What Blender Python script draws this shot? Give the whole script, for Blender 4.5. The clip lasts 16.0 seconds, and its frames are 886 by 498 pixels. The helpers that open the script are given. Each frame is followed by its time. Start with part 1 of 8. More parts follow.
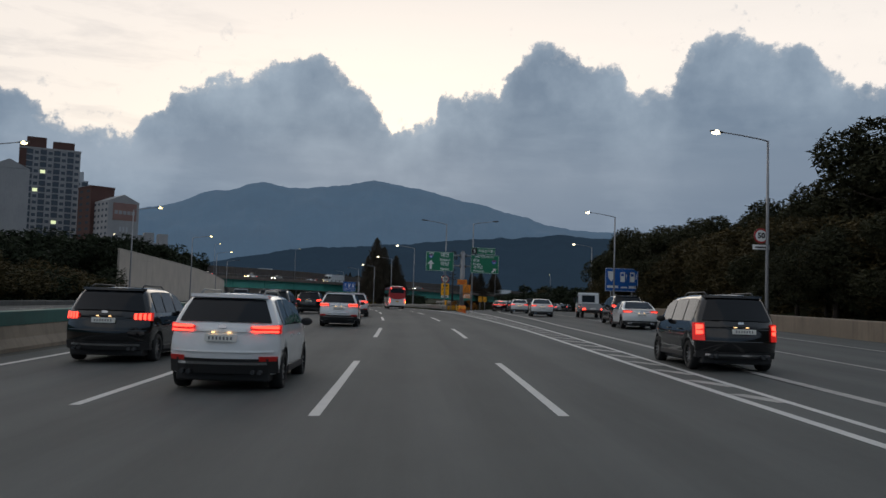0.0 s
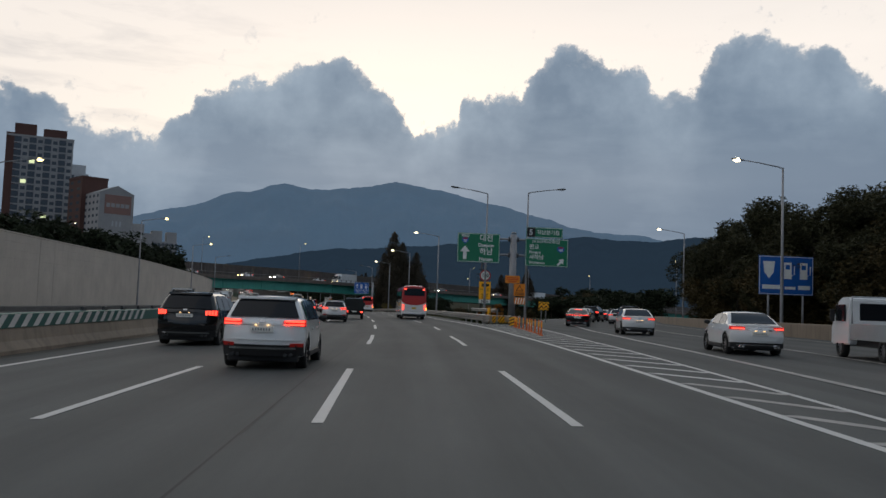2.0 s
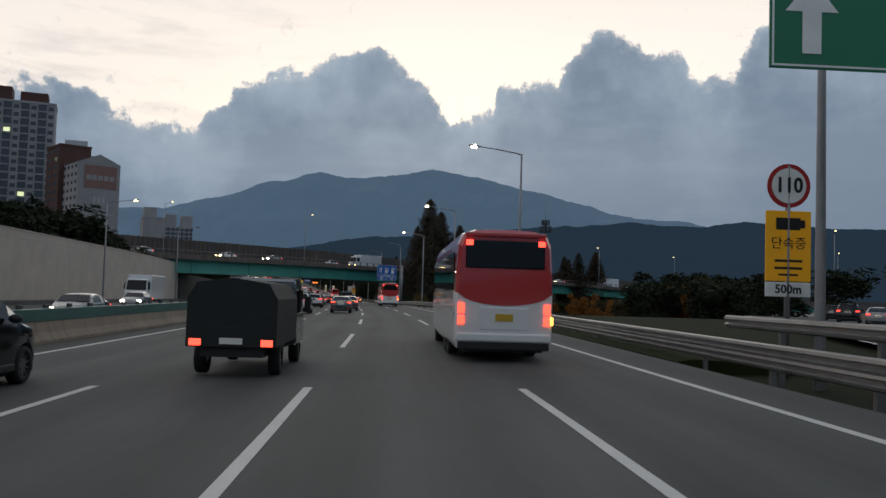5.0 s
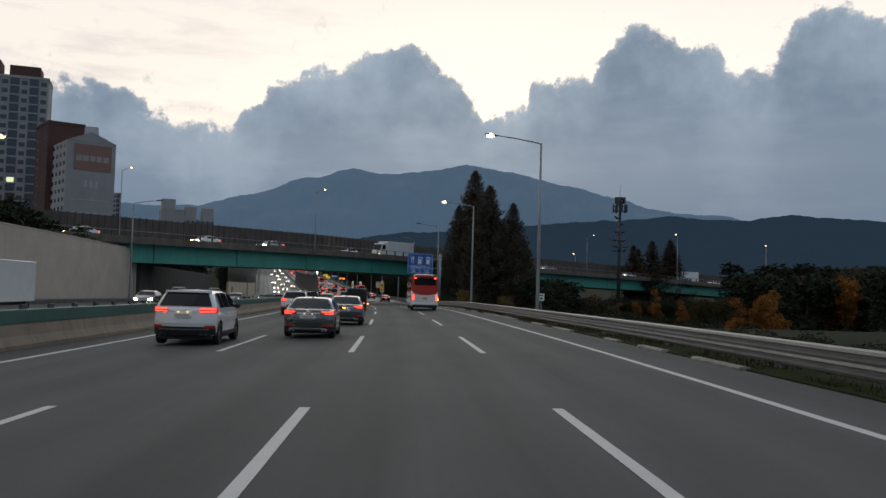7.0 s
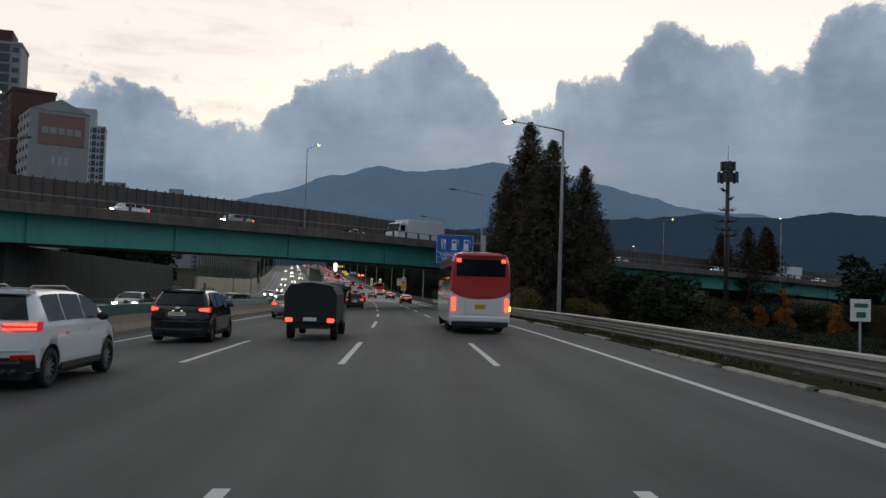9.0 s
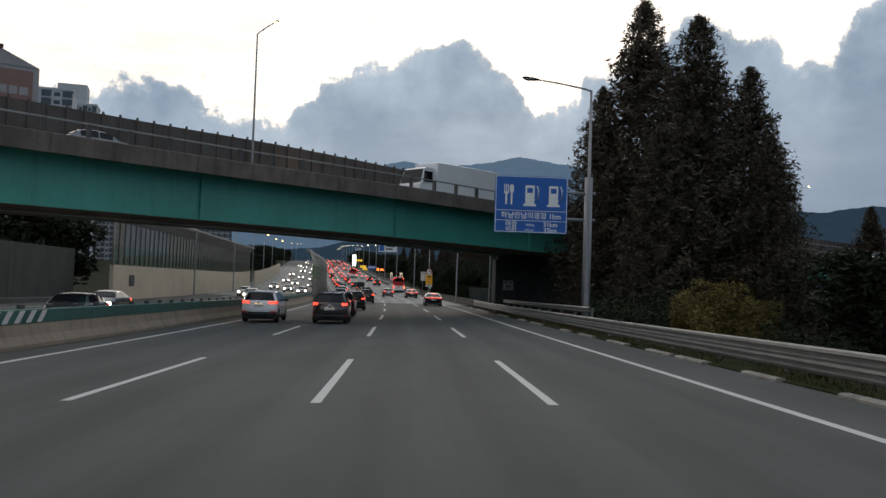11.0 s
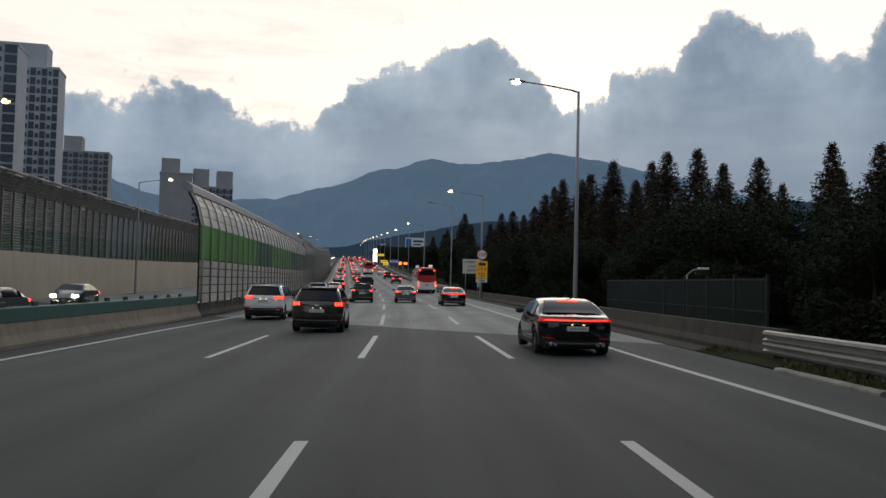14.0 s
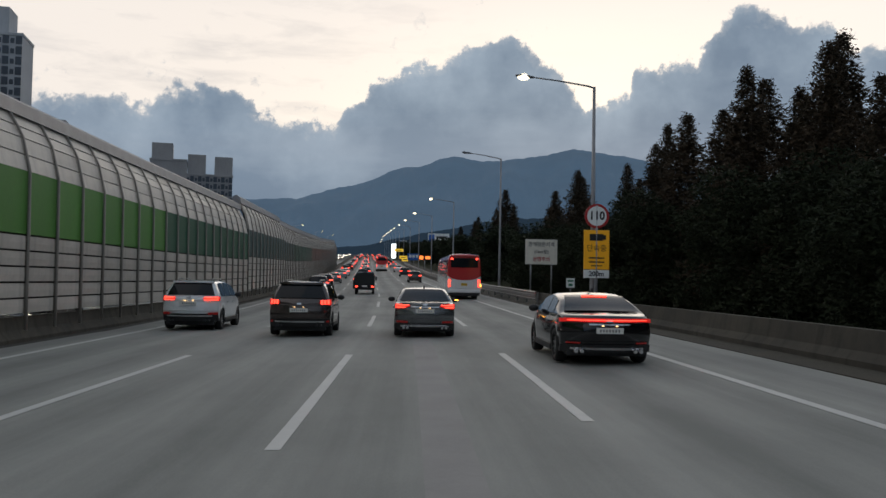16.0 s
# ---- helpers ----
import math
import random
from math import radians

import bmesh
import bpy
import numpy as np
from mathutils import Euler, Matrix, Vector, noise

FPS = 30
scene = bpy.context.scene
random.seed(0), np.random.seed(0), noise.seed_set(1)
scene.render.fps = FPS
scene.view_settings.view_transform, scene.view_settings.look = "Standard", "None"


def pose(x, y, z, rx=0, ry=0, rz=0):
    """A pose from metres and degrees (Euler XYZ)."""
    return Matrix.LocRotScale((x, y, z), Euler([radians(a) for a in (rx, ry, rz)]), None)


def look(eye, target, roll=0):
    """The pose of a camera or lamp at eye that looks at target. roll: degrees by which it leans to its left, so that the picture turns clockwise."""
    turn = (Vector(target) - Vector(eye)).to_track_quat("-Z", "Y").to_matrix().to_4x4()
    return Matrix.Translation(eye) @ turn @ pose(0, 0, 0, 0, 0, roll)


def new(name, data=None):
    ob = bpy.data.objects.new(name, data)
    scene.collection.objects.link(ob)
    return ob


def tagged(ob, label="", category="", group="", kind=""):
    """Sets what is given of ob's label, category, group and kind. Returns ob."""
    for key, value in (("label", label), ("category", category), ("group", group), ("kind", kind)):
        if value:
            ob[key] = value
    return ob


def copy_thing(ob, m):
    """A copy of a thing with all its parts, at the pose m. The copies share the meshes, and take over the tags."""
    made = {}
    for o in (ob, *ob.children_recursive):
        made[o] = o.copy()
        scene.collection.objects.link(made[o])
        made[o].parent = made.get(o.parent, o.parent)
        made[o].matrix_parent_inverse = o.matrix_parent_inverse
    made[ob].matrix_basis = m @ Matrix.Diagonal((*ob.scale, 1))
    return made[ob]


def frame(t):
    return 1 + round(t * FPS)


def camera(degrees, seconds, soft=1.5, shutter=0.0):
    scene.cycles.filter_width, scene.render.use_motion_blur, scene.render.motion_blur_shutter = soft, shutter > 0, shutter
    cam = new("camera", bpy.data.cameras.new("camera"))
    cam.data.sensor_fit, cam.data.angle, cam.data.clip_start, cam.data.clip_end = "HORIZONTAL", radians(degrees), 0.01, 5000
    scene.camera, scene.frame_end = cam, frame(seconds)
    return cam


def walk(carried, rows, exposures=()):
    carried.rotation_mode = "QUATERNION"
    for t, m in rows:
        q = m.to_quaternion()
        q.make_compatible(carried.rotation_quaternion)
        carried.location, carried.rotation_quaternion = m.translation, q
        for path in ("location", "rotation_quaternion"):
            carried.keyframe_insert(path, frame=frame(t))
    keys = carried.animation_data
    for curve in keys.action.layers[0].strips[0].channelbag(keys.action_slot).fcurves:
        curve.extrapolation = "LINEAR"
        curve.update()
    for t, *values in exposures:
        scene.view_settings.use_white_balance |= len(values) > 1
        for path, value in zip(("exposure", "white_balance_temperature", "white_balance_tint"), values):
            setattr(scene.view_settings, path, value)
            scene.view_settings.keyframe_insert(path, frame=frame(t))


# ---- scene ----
# ---- camera ----
cam = camera(54.24, 16.0)
PATH = [
    (0, pose(-0.00, 0.00, 1.600, 93.73, -1.80, 1.26)),
    (0.5, pose(-0.62, 10.20, 1.738, 93.71, -1.84, 1.53)),
    (1, pose(-1.19, 20.44, 1.871, 93.74, -1.95, 1.88)),
    (1.5, pose(-1.80, 30.77, 2.005, 94.07, -2.00, 2.32)),
    (2, pose(-2.61, 41.22, 2.151, 93.86, -2.07, 2.70)),
    (2.5, pose(-3.50, 51.81, 2.278, 93.56, -2.10, 3.05)),
    (3, pose(-4.40, 62.54, 2.379, 93.44, -2.10, 3.42)),
    (3.5, pose(-5.36, 73.41, 2.447, 93.36, -2.11, 3.93)),
    (4, pose(-6.45, 84.33, 2.487, 93.24, -2.02, 4.25)),
    (6.5, pose(-13.99, 137.17, 2.495, 92.82, -1.58, 6.93)),
    (7, pose(-15.73, 148.11, 2.505, 92.75, -1.62, 7.42)),
    (7.5, pose(-17.62, 159.08, 2.495, 92.75, -1.68, 7.89)),
    (8, pose(-19.53, 170.10, 2.466, 92.71, -1.74, 8.31)),
    (8.5, pose(-21.52, 181.13, 2.441, 92.67, -1.79, 8.73)),
    (11, pose(-33.35, 238.74, 2.173, 92.34, -1.88, 10.79)),
    (11.5, pose(-36.00, 250.23, 2.024, 92.35, -1.81, 11.29)),
    (12, pose(-38.73, 261.76, 1.890, 92.30, -1.74, 11.76)),
    (12.5, pose(-41.56, 273.39, 1.781, 92.32, -1.57, 12.24)),
    (13, pose(-44.38, 285.07, 1.683, 92.29, -1.45, 12.54)),
    (13.5, pose(-47.26, 296.75, 1.593, 92.22, -1.39, 12.66)),
    (14, pose(-50.20, 308.36, 1.506, 92.25, -1.35, 12.71)),
    (14.5, pose(-53.16, 319.94, 1.421, 92.14, -1.22, 12.90)),
    (15, pose(-56.19, 331.56, 1.388, 92.23, -1.09, 13.31)),
    (15.5, pose(-59.32, 343.17, 1.384, 92.13, -1.05, 13.84)),
    (16, pose(-62.63, 354.69, 1.387, 92.16, -0.99, 14.24)),
]
EXPOSURES = [(0, 0.05, 6500, 10), (4.2, 0.06, 6500, 10), (6.5, 0.11, 6560, 10), (8.5, 0.12, 6560, 10), (11, 0.45, 6680, 10), (11.5, 0.78, 6680, 10), (12, 1.15, 6700, 10), (12.5, 1.65, 6800, 10), (13, 1.60, 7050, 10), (13.5, 0.88, 6900, 10), (14, 0.25, 6650, 10), (14.5, 0.12, 6560, 10), (16, 0.06, 6540, 10)]
walk(cam, PATH, EXPOSURES)


# ---- world and light ----
W = bpy.data.worlds.new("dusk_sky")
scene.world = W
W.use_nodes = True
SKY_STRENGTH = 1.0


def build_world():
    nt = W.node_tree
    nt.nodes.clear()
    N, K = nt.nodes.new, nt.links.new

    def math_node(op, a, b=None, clamp=False):
        n = N("ShaderNodeMath")
        n.operation, n.use_clamp = op, clamp
        for i, v in enumerate((a, b)):
            if v is None:
                continue
            if isinstance(v, (int, float)):
                n.inputs[i].default_value = v
            else:
                K(v, n.inputs[i])
        return n.outputs[0]

    def mix(fac, a, b):
        n = N("ShaderNodeMix")
        n.data_type = "RGBA"
        for sock, v in ((n.inputs[0], fac), (n.inputs[6], a), (n.inputs[7], b)):
            if isinstance(v, (int, float)):
                sock.default_value = v
            elif isinstance(v, tuple):
                sock.default_value = (*v, 1)
            else:
                K(v, sock)
        return n.outputs[2]

    def noise_node(scale, detail, rough, vec, dist=0.0):
        n = N("ShaderNodeTexNoise")
        n.inputs["Scale"].default_value, n.inputs["Detail"].default_value = scale, detail
        n.inputs["Roughness"].default_value, n.inputs["Distortion"].default_value = rough, dist
        K(vec, n.inputs["Vector"])
        return n.outputs["Fac"]

    tc = N("ShaderNodeTexCoord")
    sep = N("ShaderNodeSeparateXYZ")
    K(tc.outputs["Generated"], sep.inputs[0])
    az = math_node("MULTIPLY", math_node("ARCTAN2", math_node("MULTIPLY", sep.outputs[0], -1.0), sep.outputs[1]), 57.29578)
    el = math_node("MULTIPLY", math_node("ARCSINE", sep.outputs[2]), 57.29578)

    # height of the cloud tops over the compass
    tops = [(-40, 12.5), (-25.5, 13.4), (-23.1, 14.4), (-21.5, 16.5), (-19.9, 16.1), (-17.6, 17.0), (-15.6, 17.1), (-14.1, 15.6), (-13.2, 13.9),
            (-11.3, 13.4), (-9.8, 15.1), (-8, 16.0), (-6.1, 16.6), (-4.8, 16.6), (-3.1, 15.5), (-1.9, 13.4), (-0.6, 14.0), (1.7, 13.6),
            (2.2, 12.4), (5.0, 11.3), (6.6, 13.2), (9.4, 15.3), (11.3, 15.9), (13.8, 14.4), (17.8, 13.4), (20.6, 11.2), (21.6, 9.3), (24.4, 9.6),
            (27.6, 11.4), (29.6, 11.9), (34, 10.5), (50, 11.0)]
    ramp = N("ShaderNodeValToRGB")
    K(math_node("DIVIDE", math_node("ADD", az, 40.0), 90.0, True), ramp.inputs[0])
    els = ramp.color_ramp.elements
    while len(els) < len(tops):
        els.new(0.5)
    for e, (a, h) in zip(els, tops):
        e.position, e.color = (a + 40) / 90, (h / 20, h / 20, h / 20, 1)
    top = math_node("ADD", math_node("MULTIPLY", ramp.outputs[0], 20.0), 0.35)

    vec = tc.outputs["Generated"]
    puff = noise_node(26.0, 9.0, 0.62, vec)
    fine = noise_node(75.0, 6.0, 0.6, vec)
    body = noise_node(8.0, 6.0, 0.52, vec)
    edge = math_node("ADD", math_node("MULTIPLY", math_node("SUBTRACT", puff, 0.5), 4.2), math_node("MULTIPLY", math_node("SUBTRACT", fine, 0.5), 1.3))
    depth = math_node("SUBTRACT", math_node("ADD", top, edge), el)      # degrees below the ragged top
    mask = math_node("SMOOTH_MIN", math_node("MULTIPLY", math_node("ADD", depth, 0.1), 2.6, True), 1.0)
    # loose scraps just above the bank
    scrap = math_node("MULTIPLY", math_node("SUBTRACT", noise_node(30.0, 8.0, 0.68, vec), 0.60), 7.0, True)
    near = math_node("SUBTRACT", 1.0, math_node("MULTIPLY", math_node("ABSOLUTE", math_node("ADD", depth, 1.5)), 0.42, True), True)
    scrap = math_node("MULTIPLY", scrap, near)
    mask = math_node("MAXIMUM", mask, math_node("MULTIPLY", scrap, 0.75))

    # clear dusk sky: cream, brightest low ahead, greyer overhead and behind
    sky = N("ShaderNodeTexSky")
    sky.sky_type, sky.sun_disc = "NISHITA", False
    sky.sun_elevation, sky.sun_rotation = radians(4.0), radians(-4.0)
    sky.dust_density = 3.0
    nish = N("ShaderNodeVectorMath")
    nish.operation = "SCALE"
    K(sky.outputs[0], nish.inputs[0])
    nish.inputs["Scale"].default_value = 0.12
    high = math_node("MULTIPLY", math_node("SUBTRACT", el, 17.0), 0.035, True)
    cream = mix(high, (0.985, 0.915, 0.85), (0.215, 0.290, 0.385))
    behind = math_node("MULTIPLY", math_node("SUBTRACT", math_node("ABSOLUTE", az), 45.0), 0.02, True)
    cream = mix(behind, cream, (0.28, 0.335, 0.405))
    glow = math_node("MULTIPLY", math_node("SUBTRACT", 1.0, math_node("MULTIPLY", math_node("ABSOLUTE", math_node("SUBTRACT", az, 10.0)), 0.035, True)),
                     math_node("SUBTRACT", 1.0, math_node("MULTIPLY", math_node("ABSOLUTE", math_node("SUBTRACT", el, 11.0)), 0.16, True)))
    cream = mix(math_node("MULTIPLY", glow, 0.75), cream, (1.20, 1.10, 0.94))
    smear = N("ShaderNodeMapping")
    smear.inputs["Scale"].default_value = (1.0, 1.0, 4.5)
    K(vec, smear.inputs[0])
    wisp = math_node("MULTIPLY", math_node("SUBTRACT", noise_node(9.0, 7.0, 0.6, smear.outputs[0], 0.3), 0.50), 3.2, True)
    leftward = math_node("MULTIPLY", math_node("SUBTRACT", az, 8.0), 0.05, True)
    cream = mix(math_node("MULTIPLY", wisp, math_node("ADD", math_node("MULTIPLY", leftward, 0.75), 0.06)), cream, (0.52, 0.52, 0.54))
    cream = mix(math_node("MULTIPLY", leftward, 0.30), cream, (0.80, 0.73, 0.68))
    clear = mix(0.06, cream, nish.outputs[0])

    # the cloud bank: pale at its ragged tops, slate blue inside, a lighter veil low down
    lit = math_node("SUBTRACT", 1.0, math_node("MULTIPLY", depth, 0.16, True))
    tone = math_node("ADD", math_node("MULTIPLY", math_node("SUBTRACT", body, 0.5), 1.7), math_node("MULTIPLY", lit, 0.55), True)
    billow = noise_node(19.0, 7.0, 0.56, vec)
    flat = N("ShaderNodeMapping")
    flat.inputs["Scale"].default_value = (1.0, 1.0, 5.0)
    K(vec, flat.inputs[0])
    layer = noise_node(7.0, 6.0, 0.55, flat.outputs[0])
    low = math_node("MULTIPLY", math_node("SUBTRACT", depth, 2.0), 0.25, True)   # flat layers low in the bank, puffs near its tops
    swell = mix(low, billow, layer)
    tone = math_node("ADD", tone, math_node("MULTIPLY", math_node("SUBTRACT", swell, 0.5), 1.35), True)
    cloud = mix(tone, (0.108, 0.180, 0.272), (0.300, 0.392, 0.490))
    veil = math_node("SUBTRACT", 1.0, math_node("MULTIPLY", math_node("ABSOLUTE", math_node("SUBTRACT", el, 8.5)), 0.3, True))
    cloud = mix(math_node("MULTIPLY", veil, math_node("MULTIPLY", body, 0.75)), cloud, (0.285, 0.355, 0.445))
    shade = math_node("MULTIPLY", math_node("MULTIPLY", math_node("SUBTRACT", 0.0, az), 0.045, True), math_node("MULTIPLY", math_node("SUBTRACT", 14.5, el), 0.14, True))
    cloud = mix(math_node("MULTIPLY", shade, 0.80), cloud, (0.098, 0.160, 0.244))
    rim = math_node("SUBTRACT", 1.0, math_node("MULTIPLY", depth, 1.3, True))
    cloud = mix(math_node("MULTIPLY", rim, 0.30), cloud, (0.60, 0.60, 0.60))
    col = mix(mask, clear, cloud)
    bg = N("ShaderNodeBackground")
    K(col, bg.inputs[0])
    bg.inputs[1].default_value = SKY_STRENGTH
    out = N("ShaderNodeOutputWorld")
    K(bg.outputs[0], out.inputs[0])


build_world()
sun = new("sun", bpy.data.lights.new("sun", "SUN"))
sun.data.energy, sun.data.angle, sun.data.color = 0.12, radians(25), (1.0, 0.88, 0.74)
sun.matrix_world = look((0, 0, 50), (15, -100, 15))


# ---- materials ----
def mat(name, color, rough=0.7, metal=0.0, vary=0.15, scale=3.0, bump=0.0, bump_scale=40.0, second=None, emit=None, strength=0.0, world=False, island=0.0, coat=0.0, stain=0.0):
    """A painted, stained or worn surface: two scales of noise on the colour, a fine relief, and an uneven gloss."""
    m = bpy.data.materials.new(name)
    m.use_nodes = True
    nt = m.node_tree
    N, K = nt.nodes.new, nt.links.new
    b = nt.nodes["Principled BSDF"]
    b.inputs["Metallic"].default_value = metal
    b.inputs["Coat Weight"].default_value = coat
    if world:
        vec = N("ShaderNodeNewGeometry").outputs["Position"]
    else:
        vec = N("ShaderNodeTexCoord").outputs["Object"]
    n1 = N("ShaderNodeTexNoise")
    n1.inputs["Scale"].default_value, n1.inputs["Detail"].default_value = scale, 5
    K(vec, n1.inputs["Vector"])
    n2 = N("ShaderNodeTexNoise")
    n2.inputs["Scale"].default_value, n2.inputs["Detail"].default_value, n2.inputs["Roughness"].default_value = scale * 9, 4, 0.7
    K(vec, n2.inputs["Vector"])
    add = N("ShaderNodeMath")
    add.operation = "MULTIPLY_ADD"
    add.inputs[1].default_value = 0.45
    K(n2.outputs[0], add.inputs[0])
    K(n1.outputs[0], add.inputs[2])
    rng = N("ShaderNodeMapRange")
    rng.inputs[1].default_value, rng.inputs[2].default_value = 0.45, 1.0
    K(add.outputs[0], rng.inputs[0])
    mx = N("ShaderNodeMix")
    mx.data_type = "RGBA"
    K(rng.outputs[0], mx.inputs[0])
    lo = tuple(c * (1 - vary) for c in color) if second is None else color
    hi = tuple(min(1, c * (1 + vary)) for c in color) if second is None else second
    mx.inputs[6].default_value, mx.inputs[7].default_value = (*lo, 1), (*hi, 1)
    colour = mx.outputs[2]
    if stain:
        mp = N("ShaderNodeMapping")
        mp.inputs["Scale"].default_value = (1.3, 1.3, 0.12)
        K(vec, mp.inputs[0])
        n3 = N("ShaderNodeTexNoise")
        n3.inputs["Scale"].default_value, n3.inputs["Detail"].default_value = 2.2, 6
        K(mp.outputs[0], n3.inputs["Vector"])
        r3 = N("ShaderNodeMapRange")
        r3.inputs[1].default_value, r3.inputs[2].default_value, r3.inputs[4].default_value = 0.5, 0.72, stain
        K(n3.outputs[0], r3.inputs[0])
        m3 = N("ShaderNodeMix")
        m3.data_type = "RGBA"
        K(r3.outputs[0], m3.inputs[0])
        K(colour, m3.inputs[6])
        m3.inputs[7].default_value = (*(c * 0.35 for c in color), 1)
        colour = m3.outputs[2]
    if island:
        oi = N("ShaderNodeObjectInfo")
        r4 = N("ShaderNodeMapRange")
        r4.inputs[3].default_value, r4.inputs[4].default_value = 1 - island, 1 + island
        K(oi.outputs["Random"], r4.inputs[0])
        v4 = N("ShaderNodeVectorMath")
        v4.operation = "SCALE"
        K(colour, v4.inputs[0])
        K(r4.outputs[0], v4.inputs["Scale"])
        colour = v4.outputs[0]
    K(colour, b.inputs["Base Color"])
    rr = N("ShaderNodeMapRange")
    rr.inputs[3].default_value, rr.inputs[4].default_value = max(0.02, rough - 0.08), min(1, rough + 0.08)
    K(n1.outputs[0], rr.inputs[0])
    K(rr.outputs[0], b.inputs["Roughness"])
    if bump:
        nb = N("ShaderNodeTexNoise")
        nb.inputs["Scale"].default_value, nb.inputs["Detail"].default_value = bump_scale, 4
        K(vec, nb.inputs["Vector"])
        bp = N("ShaderNodeBump")
        bp.inputs["Strength"].default_value, bp.inputs["Distance"].default_value = bump, 0.02
        K(nb.outputs[0], bp.inputs["Height"])
        K(bp.outputs[0], b.inputs["Normal"])
    if emit:
        b.inputs["Emission Color"].default_value = (*emit, 1)
        b.inputs["Emission Strength"].default_value = strength
    return m


def glass(name, color, rough=0.05):
    m = bpy.data.materials.new(name)
    m.use_nodes = True
    b = m.node_tree.nodes["Principled BSDF"]
    b.inputs["Base Color"].default_value = (*color, 1)
    b.inputs["Roughness"].default_value = rough
    b.inputs["IOR"].default_value = 1.5
    b.inputs["Specular IOR Level"].default_value = 0.28
    return m


def asphalt():
    """Grey highway asphalt: darker wheel tracks along each lane, coarse and fine mottling, patches and grain."""
    m = bpy.data.materials.new("asphalt")
    m.use_nodes = True
    nt = m.node_tree
    N, K = nt.nodes.new, nt.links.new
    b = nt.nodes["Principled BSDF"]
    uv = N("ShaderNodeUVMap")
    uv.uv_map = "road"                                   # u: metres across, v: metres along
    sep = N("ShaderNodeSeparateXYZ")
    K(uv.outputs[0], sep.inputs[0])
    pos = N("ShaderNodeNewGeometry").outputs["Position"]

    def m2(op, a, v, clamp=False):
        n = N("ShaderNodeMath")
        n.operation, n.use_clamp = op, clamp
        for i, q in enumerate((a, v)):
            if isinstance(q, (int, float)):
                n.inputs[i].default_value = q
            else:
                K(q, n.inputs[i])
        return n.outputs[0]

    def nz(scale, detail, vec, sx=1.0, sy=1.0):
        mp = N("ShaderNodeMapping")
        mp.inputs["Scale"].default_value = (sx, sy, 1)
        K(vec, mp.inputs[0])
        n = N("ShaderNodeTexNoise")
        n.inputs["Scale"].default_value, n.inputs["Detail"].default_value, n.inputs["Roughness"].default_value = scale, detail, 0.65
        K(mp.outputs[0], n.inputs["Vector"])
        return n.outputs[0]

    track = m2("COSINE", m2("MULTIPLY", m2("ADD", sep.outputs[0], 1.35), 2 * math.pi / 1.8), 0)
    streak = nz(1.0, 5, uv.outputs[0], 2.2, 0.05)
    blotch = nz(0.35, 6, uv.outputs[0], 1.0, 0.35)
    grain = nz(55.0, 3, pos)
    v = m2("ADD", m2("MULTIPLY", track, 0.11), m2("MULTIPLY", m2("SUBTRACT", streak, 0.5), 0.55))
    v = m2("ADD", v, m2("MULTIPLY", m2("SUBTRACT", blotch, 0.5), 0.85))
    v = m2("ADD", v, m2("MULTIPLY", m2("SUBTRACT", grain, 0.5), 0.35))
    # a concrete-pale resurfaced stretch after the bridge, and two darker cross bands before it
    fresh = m2("MULTIPLY", m2("SUBTRACT", m2("ADD", sep.outputs[1], m2("MULTIPLY", sep.outputs[0], 1.13)), 346.9), 2.5, True)
    fresh = m2("MULTIPLY", fresh, m2("MULTIPLY", m2("SUBTRACT", 720.0, sep.outputs[1]), 0.02, True))
    # the stretch from about 52 m on, darker than what lies before it
    dark_stretch = m2("MULTIPLY", m2("SUBTRACT", sep.outputs[1], 52.0), 0.05, True)
    v = m2("ADD", m2("SUBTRACT", v, m2("MULTIPLY", dark_stretch, 0.27)), 0.06)
    rng = N("ShaderNodeMapRange")
    rng.inputs[1].default_value, rng.inputs[2].default_value = -0.45, 0.45
    K(v, rng.inputs[0])
    mx = N("ShaderNodeMix")
    mx.data_type = "RGBA"
    K(rng.outputs[0], mx.inputs[0])
    mx.inputs[6].default_value, mx.inputs[7].default_value = (0.0480, 0.0520, 0.0498, 1), (0.1190, 0.1245, 0.1190, 1)
    mf = N("ShaderNodeMix")
    mf.data_type = "RGBA"
    mf.blend_type = "MULTIPLY"
    K(fresh, mf.inputs[0])
    K(mx.outputs[2], mf.inputs[6])
    mf.inputs[7].default_value = (3.95, 3.74, 3.62, 1)
    K(mf.outputs[2], b.inputs["Base Color"])
    b.inputs["Roughness"].default_value = 0.78
    b.inputs["Specular IOR Level"].default_value = 0.33
    bp = N("ShaderNodeBump")
    bp.inputs["Strength"].default_value, bp.inputs["Distance"].default_value = 0.35, 0.01
    K(grain, bp.inputs["Height"])
    K(bp.outputs[0], b.inputs["Normal"])
    return m


ASPHALT = asphalt()
PAINT_W = mat("road_paint_white", (0.52, 0.52, 0.50), 0.6, vary=0.22, scale=1.5, second=(0.62, 0.61, 0.58), bump=0.2, world=True)
PAINT_WORN = mat("road_paint_worn", (0.26, 0.25, 0.235), 0.7, vary=0.3, scale=2.5, second=(0.50, 0.48, 0.45), world=True)
# warm tint of the sodium lamps is put into this brown concrete's colour
CONCRETE = mat("barrier_concrete", (0.215, 0.172, 0.130), 0.85, vary=0.3, scale=0.6, bump=0.25, second=(0.305, 0.245, 0.185), world=True, stain=0.35)
CONCRETE_D = mat("dark_concrete", (0.10, 0.098, 0.094), 0.9, vary=0.35, scale=0.5, bump=0.3, world=True, stain=0.5)
